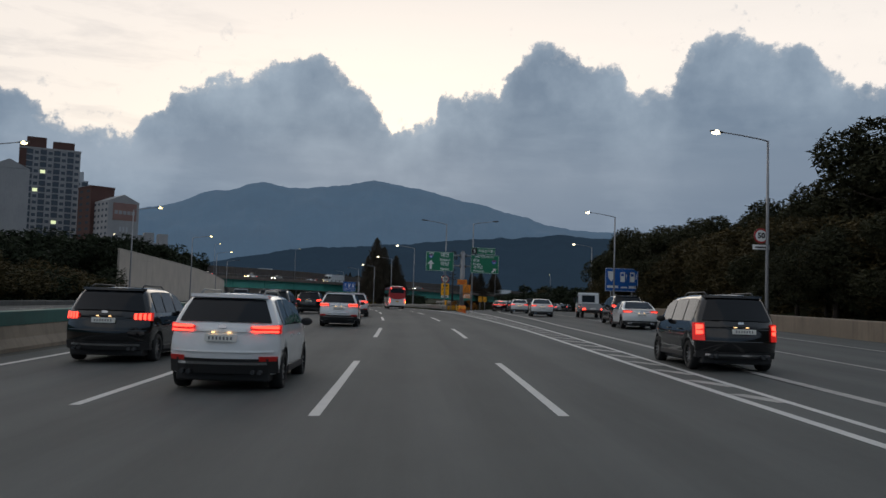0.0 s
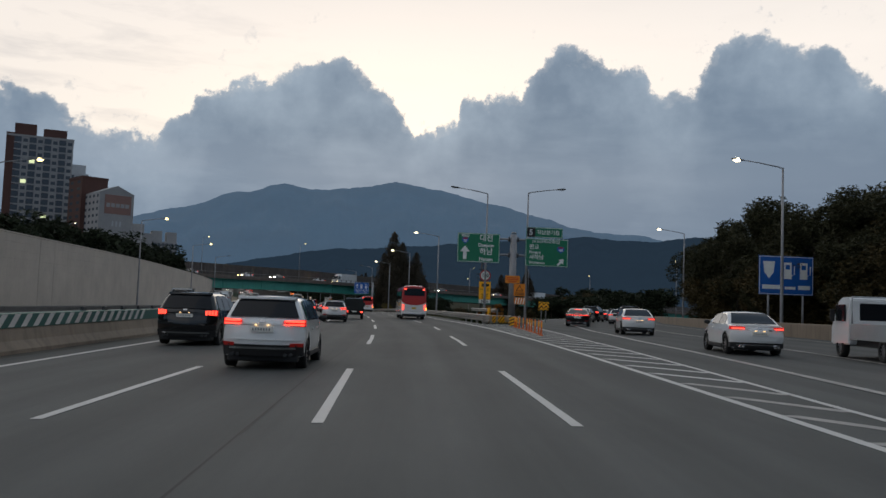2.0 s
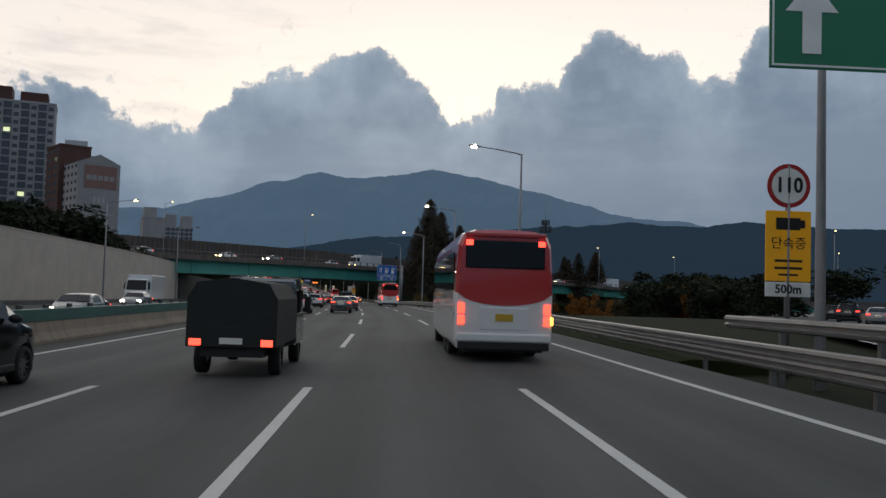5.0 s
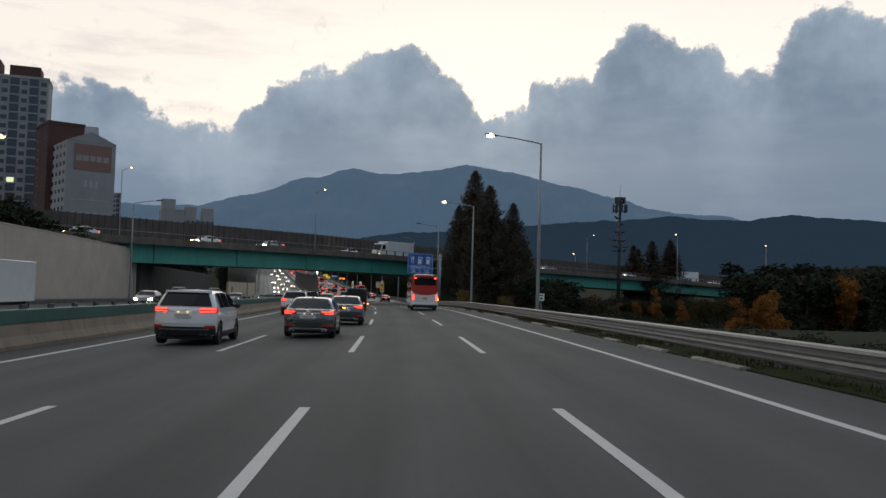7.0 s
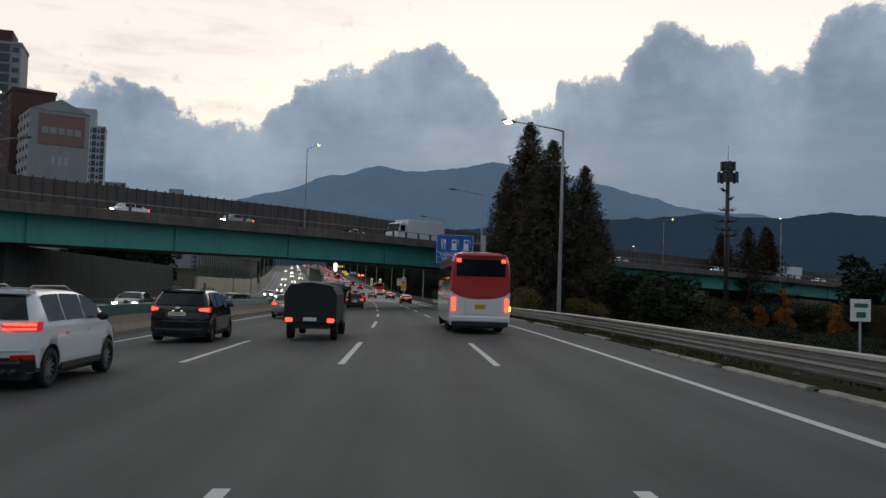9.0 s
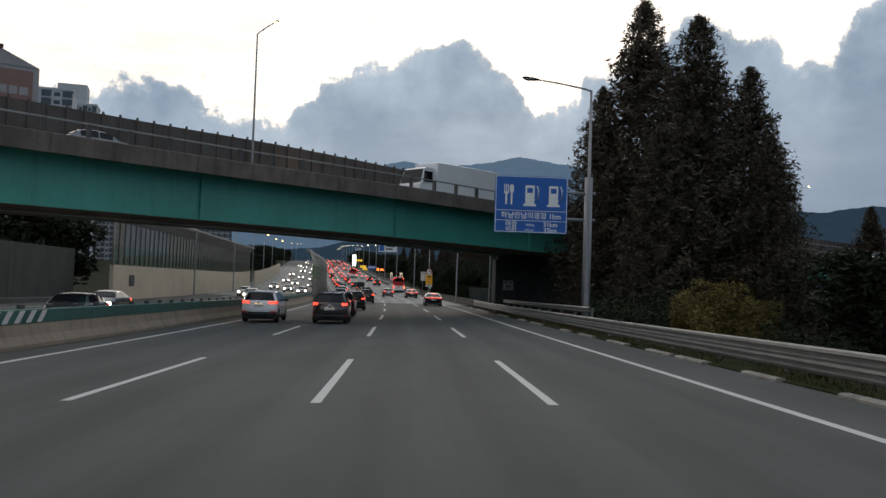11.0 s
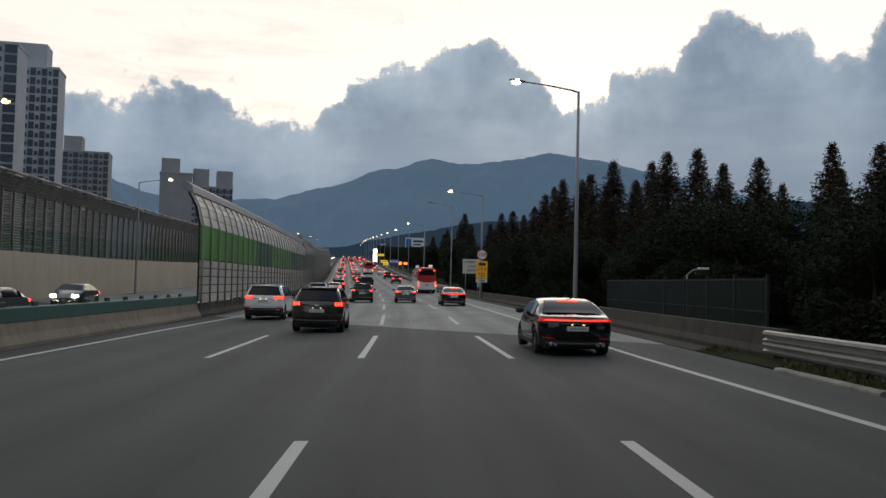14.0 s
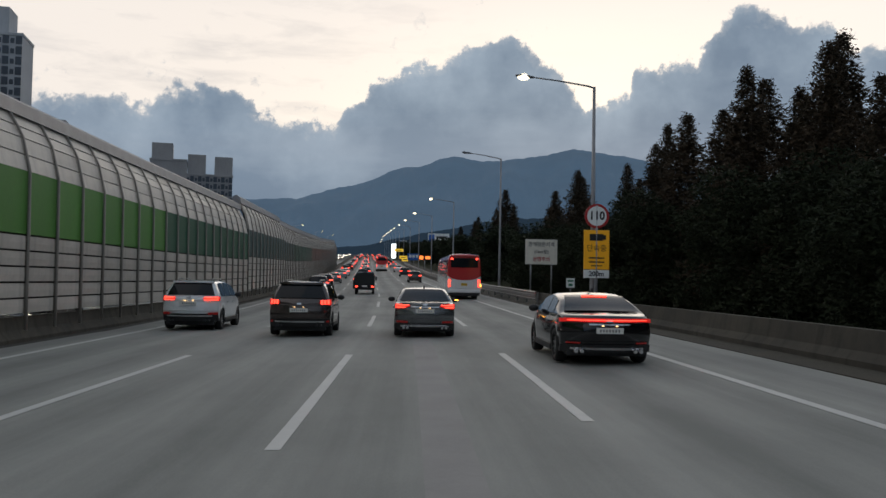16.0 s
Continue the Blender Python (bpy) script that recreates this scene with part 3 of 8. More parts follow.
# ---- median, walls, guardrails ----
MED = [(-10.95, -0.3), (-10.35, -0.3), (-10.35, 0.12), (-10.52, 0.35), (-10.60, 0.68), (-10.78, 0.68), (-10.86, 0.35), (-10.95, 0.12)]
strip("median_barrier", MED, -60, 357, 10, CONCRETE, "stained brown concrete median barrier", "barrier")
strip("median_barrier_north", MED, 357, 1300, 10, WALL_DARKENED, "dark stained concrete foot of the median noise barrier", "barrier")
strip("median_rail", [(-10.58, 0.68), (-10.58, 1.05), (-10.63, 1.08), (-10.75, 1.08), (-10.80, 1.05), (-10.80, 0.68)], -60, 357, 10, TEAL, "dark teal painted band on top of the median barrier", "barrier")
strip("median_shoulder", [(-10.4, -0.02), (-10.4, 0.008), (-9.30, 0.008), (-9.30, -0.02)], -60, 335, 10, SHOULDER, "dirty strip at the foot of the median barrier", "shoulder")
strip("median_shoulder_north", [(-10.4, -0.02), (-10.4, 0.008), (-9.12, 0.008), (-9.12, -0.02)], 349, 700, 10, mat("sooty_shoulder", (0.030, 0.029, 0.027), 0.95, scale=1.2, second=(0.060, 0.055, 0.048), bump=0.5, bump_scale=20, world=True), "sooty dark strip at the foot of the noise barrier", "shoulder")


def stud_proto():
    bm = bmesh.new()
    box(bm, -0.05, 0.05, -0.16, 0.16, 0.0, 0.14, 0.02)
    me = bpy.data.meshes.new("glare_stud")
    bm.to_mesh(me)
    bm.free()
    me.materials.append(DARK_STEEL)
    return me


for i in range(50):                                      # slanting white stripes on the teal band
    b_ = bmesh.new()
    a0 = 249.6 + 0.75 * i if i < 24 else 57.0 + 0.75 * (i - 24)
    b_.faces.new([b_.verts.new(rd(a0 + q, -10.574, 0) + Vector((0, 0, z))) for q, z in ((0.0, 0.70), (0.34, 0.70), (0.72, 1.04), (0.38, 1.04))])
    tagged(part("barrier_stripe", b_, PAINT_W), "white slanting warning stripe painted on the median barrier", "road marking", "", "structure")
STUD = stud_proto()
row = thing("glare_studs", at_road(0, 0), "row of small dark glare studs on the median barrier", "glare screen")
inv = at_road(0, 0).inverted()
for s in range(70, 356, 2):
    share("glare_stud", STUD, row, inv @ at_road(s, -10.69, 1.07 + FALL * 0))


def guardrail(name, d, s0, s1, z_top, rails, label):
    """A W-beam guardrail with posts; rails: number of beams one over the other."""
    g = thing(name, at_road(s0, d), label, "guardrail")
    gi = at_road(s0, d).inverted()
    for r in range(rails):
        top = z_top - 0.250 * r
        prof = [(0, top), (-0.07, top - 0.03), (-0.085, top - 0.09), (-0.01, top - 0.13), (-0.01, top - 0.18), (-0.085, top - 0.22), (-0.07, top - 0.28), (0, top - 0.31),
                (0.012, top - 0.30), (-0.055, top - 0.275), (-0.068, top - 0.22), (0.0, top - 0.18), (0.0, top - 0.13), (-0.068, top - 0.09), (-0.055, top - 0.035), (0.012, top)]
        bm = bmesh.new()
        n = max(1, round((s1 - s0) / 4))
        rings = []
        for i in range(n + 1):
            s = s0 + (s1 - s0) * i / n
            rings.append([bm.verts.new(gi @ rd(s, d + q, z)) for q, z in prof])
        for a, b in zip(rings, rings[1:]):
            for j in range(16):
                f = bm.faces.new((a[j], b[j], b[(j + 1) % 16], a[(j + 1) % 16]))
                f.smooth = False
        bmesh.ops.recalc_face_normals(bm, faces=bm.faces)
        part("rail_beam", bm, GALV, g)
    pm = bpy.data.meshes.new("post")
    pb = boxed(0.02, 0.14, -0.06, 0.06, -0.5, z_top - 0.05)
    pb.to_mesh(pm)
    pb.free()
    pm.materials.append(GALV)
    for i in range(int((s1 - s0) / 4) + 1):
        share("post", pm, g, gi @ at_road(s0 + 4 * i, d))
    return g


guardrail("guardrail", 8.25, 112, 333, 0.73, 2, "galvanised two-beam steel guardrail on posts beside the verge")
guardrail("guardrail", 8.9, 113, 128, 1.25, 1, "short upper galvanised guardrail beam behind the crash cushion")
guardrail("guardrail", 9.3, 284, 318, 1.10, 1, "galvanised steel guardrail beam before the bridge pier")
guardrail("guardrail", 8.3, 414, 620, 0.85, 2, "galvanised steel guardrail farther along the verge")
krng = random.Random(17)
KERB = mat("chalky_kerb_concrete", (0.15, 0.142, 0.125), 0.9, scale=1.6, second=(0.42, 0.40, 0.35), bump=0.4, bump_scale=18, world=True)
ks = 168.0
while ks < 332:
    kl = krng.uniform(1.6, 4.6)
    kw = krng.uniform(-0.03, 0.03)
    strip("kerb", [(7.43, -0.1), (7.43, 0.05), (7.48, 0.085), (7.64 + kw, 0.085), (7.70 + kw, 0.06), (7.70 + kw, -0.1)], ks, min(ks + kl, 333), 1.5, KERB, "stained pale concrete kerb stone at the edge of the verge", "kerb")
    ks += kl + krng.choice((0.2, 0.5, 2.5, 6.0))
strip("roadside_wall", [(8.45, -0.3), (8.45, 0.15), (8.58, 0.32), (8.66, 0.74), (8.90, 0.74), (8.95, -0.3)], 333, 415, 6, WALL_DARKENED, "stained concrete roadside barrier wall with tree shade in its colour", "barrier")
strip("exit_wall", [(0.0, -0.4), (0.0, 0.78), (0.03, 0.82), (0.27, 0.82), (0.3, 0.78), (0.3, -0.4)], -60, 250, 6, CONCRETE, "low stained concrete wall along the exit road", "wall", dd=wall_d)
strip("left_kerb", [(-31.6, -0.3), (-31.6, 0.35), (-31.5, 0.4), (-31.0, 0.4), (-30.9, 0.35), (-30.9, -0.3)], 40, 335, 10, CONCRETE_D, "dark concrete kerb below the noise wall", "kerb")


def panel_wall():
    """The pale noise wall on the far left: one panel a bay, with recessed joints and a coping."""
    w = thing("noise_wall_west", at_road(110, -32.6), "pale grey concrete noise wall of tall panels", "noise wall", "", "structure")
    wi = at_road(110, -32.6).inverted()
    bay = 4.0
    me = bpy.data.meshes.new("panel")
    bm = bmesh.new()
    for k in range(9):                                   # stacked planks of cast concrete
        box(bm, -0.12, 0.12, 0.02, bay - 0.02, 0.728 * k, 0.728 * (k + 1) - 0.02)
    box(bm, -0.09, 0.09, 0.02, bay - 0.02, 0, 6.5)
    bm.to_mesh(me)
    bm.free()
    me.materials.append(CONCRETE_L)
    cap = bpy.data.meshes.new("coping")
    bm = boxed(-0.17, 0.17, 0.0, bay, 6.55, 6.68)
    bm.to_mesh(cap)
    bm.free()
    cap.materials.append(CONCRETE_L)
    for i in range(39):
        m = wi @ at_road(110 + bay * i, -32.6, 0.1)
        share("panel", me, w, m)
        share("coping", cap, w, m)
    end = bpy.data.meshes.new("wall_pier")
    bm = boxed(-0.3, 0.3, -0.3, 0.3, 0, 6.9, 0.02)
    bm.to_mesh(end)
    bm.free()
    end.materials.append(CONCRETE_L)
    share("wall_pier", end, w, wi @ at_road(266.5, -32.6))


panel_wall()


# ---- the green bridge ----
B_NEAR = [(-150, 85, 3.4), (-112, 160, 4.4), (-88, 216, 4.8), (-69.9, 253.4, 5.0), (-55.3, 282.5, 5.25), (-47.1, 295.2, 5.2), (-38.6, 308.5, 5.0), (-29, 322, 4.7), (-13, 343, 4.3), (12, 370, 3.6),
          (45, 400, 2.0), (80, 428, 0.6), (130, 465, -1.2), (210, 520, -1.8), (330, 590, -1.8)]
BN = np.array(B_NEAR, float)
BS = np.concatenate([[0], np.cumsum(np.linalg.norm(BN[1:, :2] - BN[:-1, :2], axis=1))])


def bridge(u, off=0.0, z=0.0):
    """A point by metres along the bridge, metres behind its near girder, and height over the girder's foot."""
    i = int(np.clip(np.searchsorted(BS, u) - 1, 0, len(BS) - 2))
    k0, k3 = max(i - 1, 0), min(i + 2, len(BS) - 1)
    w, q = BS[i + 1] - BS[i], (u - BS[i]) / (BS[i + 1] - BS[i])
    t0 = (BN[i + 1] - BN[k0]) / (BS[i + 1] - BS[k0])
    t1 = (BN[k3] - BN[i]) / (BS[k3] - BS[i])
    p = (2 * q**3 - 3 * q * q + 1) * BN[i] + (q**3 - 2 * q * q + q) * w * t0 + (3 * q * q - 2 * q**3) * BN[i + 1] + (q**3 - q * q) * w * t1
    t = t0 * (1 - q) + t1 * q
    n = math.hypot(t[0], t[1])
    if off > 5:
        off += 0.085 * max(0.0, min(u, 266.0) - 230.0)       # the far side flares towards the ramp
    return Vector((p[0] - t[1] / n * off, p[1] + t[0] / n * off, p[2] + z)), math.degrees(math.atan2(-t[0], t[1]))


B_THING = thing("bridge", Matrix.Identity(4), "green steel girder road bridge with concrete parapet over the highway", "bridge")


def bridge_strip(name, prof, material, u0=0, u1=BS[-1], step=4.0, label="", smooth=False):
    bm = bmesh.new()
    n = round((u1 - u0) / step)
    rings = []
    for i in range(n + 1):
        u = u0 + (u1 - u0) * i / n
        rings.append([bm.verts.new(bridge(u, o, z)[0]) for o, z in prof])
    m = len(prof)
    for a, b in zip(rings, rings[1:]):
        for j in range(m):
            bm.faces.new((a[j], b[j], b[(j + 1) % m], a[(j + 1) % m]))
    bm.faces.new(rings[0])
    bm.faces.new(rings[-1][::-1])
    bmesh.ops.recalc_face_normals(bm, faces=bm.faces)
    return part(name, bm, material, B_THING, label, smooth)


U0 = 116.0
for off in (0.0, 5.4):                                   # two box girders
    bridge_strip("box_girder", [(off - 0.25, 0.0), (off - 0.25, 0.03), (off, 0.03), (off, 2.55), (off - 0.2, 2.55), (off - 0.2, 2.6), (off + 2.3, 2.6), (off + 2.3, 2.55), (off + 2.1, 2.55), (off + 2.1, 0.03), (off + 2.35, 0.03), (off + 2.35, 0.0)], GIRDER, U0, BS[-1], 3.0, "green painted box girder")
# dark brown sheets added below the green girders and across the gaps between them
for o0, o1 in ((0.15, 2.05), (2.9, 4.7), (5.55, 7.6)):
    bridge_strip("bottom_flange", [(o0, -0.02), (o0, 0.0), (o1, 0.0), (o1, -0.02)], SOFFIT, U0, BS[-1], 3.0, "dark brown girder underside")
bridge_strip("cross_plate", [(2.2, 0.9), (2.2, 0.95), (5.4, 0.95), (5.4, 0.9)], SOFFIT, U0, BS[-1], 3.0, "dark brown plate added to fill the gap between the girders")
bridge_strip("box_girder", [(2.9, 0.005), (2.9, 0.9), (4.7, 0.9), (4.7, 0.005)], SOFFIT, U0, BS[-1], 3.0, "dark brown inner girder")
bridge_strip("deck_slab", [(-1.35, 2.42), (-1.35, 2.85), (9.0, 2.85), (9.0, 2.42), (7.8, 2.62), (0.2, 2.62)], CONCRETE_D, 0, BS[-1], 4.0, "dark stained concrete deck slab")
bridge_strip("parapet", [(-1.45, 2.38), (-1.45, 3.25), (-1.40, 3.3), (-1.15, 3.3), (-1.10, 2.85), (-1.10, 2.38)], PARAPET, 0, BS[-1], 4.0, "weathered concrete parapet")
bridge_strip("handrail", [(-1.30, 3.94), (-1.30, 4.02), (-1.22, 4.02), (-1.22, 3.94)], GALV, 0, BS[-1], 4.0, "thin steel handrail")
FENCE = mat("noise_fence_brown", (0.105, 0.090, 0.081), 0.8, vary=0.25, scale=0.6, world=True, stain=0.3)
bridge_strip("noise_fence", [(8.2, 2.85), (8.2, 6.4), (8.32, 6.4), (8.32, 2.85)], FENCE, 0, BS[-1], 4.0, "dark brown noise fence of narrow panels")
rib = bpy.data.meshes.new("fence_post")
b_ = boxed(-0.06, 0.06, -0.05, 0.05, 0, 3.72)
b_.to_mesh(rib)
b_.free()
rib.materials.append(FENCE)
post = bpy.data.meshes.new("rail_post")
b_ = boxed(-0.11, 0.11, -0.09, 0.09, 0, 0.66, 0.02)
b_.to_mesh(post)
b_.free()
post.materials.append(CONCRETE_D)
stif = bpy.data.meshes.new("stiffener")
b_ = boxed(-0.11, 0.11, -0.16, 0.02, 0.0, 2.55)
b_.to_mesh(stif)
b_.free()
stif.materials.append(GIRDER)
for i in range(170):
    u = 60 + 2.2 * i
    p, a = bridge(u, -1.26, 3.3)
    share("rail_post", post, B_THING, Matrix.Translation(p) @ pose(0, 0, 0, 0, 0, a))
for i in range(130, 330):
    u = 1 + 1.1 * i
    if u < BS[-1]:
        p, a = bridge(u, 8.15, 2.82)
        share("fence_post", rib, B_THING, Matrix.Translation(p) @ pose(0, 0, 0, 0, 0, a))
for k in range(-2, 14):
    u = BS[4] + 14.6 * k
    if U0 < u < BS[-1]:
        p, a = bridge(u, 0.0, 0.0)
        share("stiffener", stif, B_THING, Matrix.Translation(p) @ pose(0, 0, 0, 0, 0, a + 90))
PIER = mat("dark_pier_concrete", (0.045, 0.048, 0.046), 0.9, vary=0.3, scale=0.5, second=(0.085, 0.083, 0.076), bump=0.3, world=True, stain=0.5)
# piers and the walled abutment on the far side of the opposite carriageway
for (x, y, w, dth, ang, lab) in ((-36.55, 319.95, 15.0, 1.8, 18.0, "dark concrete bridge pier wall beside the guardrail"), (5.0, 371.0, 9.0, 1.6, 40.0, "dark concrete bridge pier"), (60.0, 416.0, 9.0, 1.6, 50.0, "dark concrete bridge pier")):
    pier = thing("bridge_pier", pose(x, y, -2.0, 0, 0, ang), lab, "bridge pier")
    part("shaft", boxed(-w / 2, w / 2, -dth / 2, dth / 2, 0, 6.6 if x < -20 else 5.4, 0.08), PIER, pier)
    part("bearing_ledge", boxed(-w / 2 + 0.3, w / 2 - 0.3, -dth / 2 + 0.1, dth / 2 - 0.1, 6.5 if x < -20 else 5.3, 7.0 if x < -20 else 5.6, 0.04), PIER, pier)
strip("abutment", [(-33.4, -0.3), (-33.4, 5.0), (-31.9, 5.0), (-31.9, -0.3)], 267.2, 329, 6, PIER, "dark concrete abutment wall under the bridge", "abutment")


# ---- mountains ----
def ridge(name, label, tops, dist, depth, material, seed, az0, az1, rough, cx=-25.0, cy=180.0):
    """A range of hills round (cx, cy): its skyline in degrees over the compass, its face falling towards the viewer."""
    bm = bmesh.new()
    na, nr = 640, 14
    grid = []
    for i in range(na + 1):
        az = az0 + (az1 - az0) * i / na
        el = float(np.interp(az, [t[0] for t in tops], [t[1] for t in tops]))
        el += rough * noise.fractal((az * 0.35, seed, 0), 0.6, 2.2, 5)
        el += rough * 0.14 * noise.fractal((az * 2.4, seed + 3, 1), 0.5, 2.3, 4)
        col = []
        for j in range(nr + 1):
            f = j / nr
            r = dist - depth * (1 - f)
            hz = dist * math.tan(radians(el)) * (f ** 0.75) - 25 * (1 - f)
            hz += dist * 0.010 * math.sin(math.pi * f) * noise.fractal((az * 0.45, f * 2.2, seed + 7), 0.7, 2.1, 5)
            a = radians(az)
            col.append(bm.verts.new((cx - math.sin(a) * r, cy + math.cos(a) * r, hz)))
        grid.append(col)
    for a, b in zip(grid, grid[1:]):
        for j in range(nr):
            bm.faces.new((a[j], a[j + 1], b[j + 1], b[j]))
    bmesh.ops.recalc_face_normals(bm, faces=bm.faces)
    tagged(part(name, bm, material, smooth=True), label, "mountain", "", "structure")


# aerial haze is put into both ranges as a faint blue glow
MT_FAR_HAZED = mat("far_mountain", (0.010, 0.022, 0.034), 1.0, vary=0.5, scale=0.004, world=True, emit=(0.40, 0.66, 1.0), strength=0.132)
MT_NEAR_HAZED = mat("wooded_hill", (0.0030, 0.0060, 0.0085), 1.0, vary=0.6, scale=0.010, world=True, emit=(0.34, 0.60, 0.95), strength=0.046)
for m, q in ((MT_FAR_HAZED, 0.08), (MT_NEAR_HAZED, 0.0)):
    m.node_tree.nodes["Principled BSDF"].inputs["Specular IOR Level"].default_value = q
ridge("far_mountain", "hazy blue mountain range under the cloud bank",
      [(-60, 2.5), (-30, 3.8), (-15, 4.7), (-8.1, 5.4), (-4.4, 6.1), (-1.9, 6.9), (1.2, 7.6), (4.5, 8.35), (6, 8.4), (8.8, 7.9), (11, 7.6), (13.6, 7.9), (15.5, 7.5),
       (17.5, 7.0), (19, 6.3), (21.3, 5.7), (23.4, 5.1), (26.6, 4.9), (31.4, 5.1), (33.8, 6.2), (40, 5.2), (60, 3.5)], 4300, 1500, MT_FAR_HAZED, 3.0, -60, 62, 0.16)
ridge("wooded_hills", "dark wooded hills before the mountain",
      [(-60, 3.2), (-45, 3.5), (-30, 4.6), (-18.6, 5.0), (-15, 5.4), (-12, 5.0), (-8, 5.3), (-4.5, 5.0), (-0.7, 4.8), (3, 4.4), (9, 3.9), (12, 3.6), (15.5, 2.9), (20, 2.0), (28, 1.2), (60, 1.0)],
      2100, 900, MT_NEAR_HAZED, 11.0, -60, 60, 0.13)


# ---- street lamps ----
def lamp_proto(name, lit, height=11.9, arm=2.9, material=None):
    """A tall steel mast with one bracket arm to the left and a flat lantern."""
    t = thing(name, Matrix.Identity(4), "tall grey steel street lamp with a glowing lantern" if lit else "tall grey steel street lamp with an unlit lantern", "street lamp", "highway street lamps")
    mast = tubed([(0, 0, -2.5), (0, 0, 0.9), (0, 0, height * 0.5), (0, 0, height)], [0.13, 0.12, 0.095, 0.065], 10)
    part("mast", mast, POLE, t)
    part("base_plate", boxed(-0.22, 0.22, -0.22, 0.22, -0.02, 0.04), POLE, t)
    part("arm", tubed([(0, 0, height - 0.05), (-0.35, 0, height + 0.05), (-arm * 0.6, 0, height + 0.28), (-arm, 0, height + 0.42)], [0.05, 0.048, 0.04, 0.035], 8), POLE, t)
    bm = bmesh.new()
    pts = [(-arm + 0.1, 0.10, 0.05), (-arm - 0.15, 0.17, 0.08), (-arm - 0.55, 0.19, 0.08), (-arm - 0.75, 0.10, 0.04)]
    rings = []
    for x, w, hh in pts:
        z = height + 0.42 - (x + arm) * 0.10
        rings.append([bm.verts.new((x, w * math.cos(a), z + hh * math.sin(a))) for a in (math.pi * k / 4 for k in range(8))])
    for a, b in zip(rings, rings[1:]):
        for j in range(8):
            bm.faces.new((a[j], a[(j + 1) % 8], b[(j + 1) % 8], b[j]))
    bm.faces.new(rings[0])
    bm.faces.new(rings[-1][::-1])
    bmesh.ops.recalc_face_normals(bm, faces=bm.faces)
    lan = part("lantern", bm, DARK_STEEL if not lit else POLE, t, smooth=True)
    # lit glass is swollen in shape to stand in for the lamp's bloom
    gb = bmesh.new()
    bmesh.ops.create_uvsphere(gb, u_segments=12, v_segments=6, radius=1.0)
    for v in gb.verts:
        v.co = Vector((-arm - 0.38 + v.co.x * 0.28, v.co.y * 0.20, height + 0.41 + v.co.z * (0.16 if lit else 0.06)))
    part("lamp_glass", gb, (material or LAMP_LIT) if lit else LAMP_OFF, lan, "glowing lamp glass" if lit else "", smooth=True)
    return t


lit0 = lamp_proto("street_lamp", True)
dark0 = lamp_proto("street_lamp", False)
yel0 = lamp_proto("street_lamp", True, material=LAMP_YELLOW)
lit_used = {}


def lamp(kind, m):
    """Places the first lamp of a kind itself and copies it after that."""
    if kind.name in lit_used:
        return copy_thing(kind, m)
    lit_used[kind.name] = True
    kind.matrix_basis = m
    return kind


for s, d, k in ((51.3, 22.0, lit0), (97.9, 26.1, lit0), (146.6, 38.3, lit0), (-2, 19.0, lit0), (124.5, 9.6, dark0), (164, 9.05, lit0), (203.7, 9.0, lit0), (244, 9.2, lit0),
                (286.0, 9.5, dark0), (323.7, 8.7, dark0), (357.4, 8.6, lit0), (400.0, 8.5, lit0), (440, 9.6, dark0), (482, 9.4, lit0), (524, 9.4, lit0), (566, 9.4, lit0), (610, 9.4, lit0), (655, 9.4, lit0), (700, 9.4, lit0), (745, 9.4, lit0), (790, 9.4, lit0), (840, 9.4, lit0), (890, 9.4, lit0), (950, 9.4, lit0), (1010, 9.4, lit0)):
    tall = {51.3: 0.95, 400.0: 0.93, 124.5: 1.045, 323.7: 1.03, 357.4: 1.045}.get(s, 1.0)
    lamp(k, at_road(s, d, 0.0 if d < 15 else 0.1) @ Matrix.Diagonal((1, 1, tall, 1)))
lamp(dark0, at_road(122.9, 13.3, 0.0, 180))
for s, k in ((66, yel0), (113.4, yel0), (163.2, yel0), (213, yel0), (262, dark0)):
    lamp(k, at_road(s, -31.9, 0.0, 180))
for s in (366, 408, 450, 492, 540, 650, 770, 890):
    lamp(yel0, at_road(s, -27.6, 0.0, 180))
for u, off in ((104, 7.8), (150, 7.8), (190, 7.8), (227.8, 7.8), (270, 7.8), (312, 7.8)):
    p, a = bridge(u, off, 2.5)
    lamp(yel0 if u != 150 else lit0, Matrix.Translation(p) @ pose(0, 0, 0, 0, 0, a + 180) @ Matrix.Diagonal((0.62, 0.8, 0.94 if u == 227.8 else 0.86, 1)))
for s, d, z in ((351.5, 76.5, 5.6), (361.5, 105.4, 4.4), (300, 118, 3.2), (250, 84, 3.2), (420, 74, 3.2), (200, 70, 3.2), (180, 110, 3.2)):
    lamp(yel0, at_road(s, d, z - 0.3, 60))


def small_lamp():
    t = thing("small_lamp", at_road(351.0, 12.3), "short steel lamp post with a small flat head", "lamp post")
    part("mast", tubed([(0, 0, -0.3), (0, 0, 2.2)], 0.05), POLE, t)
    part("arm", tubed([(0, 0, 2.2), (0.25, 0, 2.42), (0.6, 0, 2.5)], 0.035), POLE, t)
    part("lantern", boxed(0.5, 0.98, -0.1, 0.1, 2.46, 2.56, 0.03), SIGN_WHITE, t)


small_lamp()


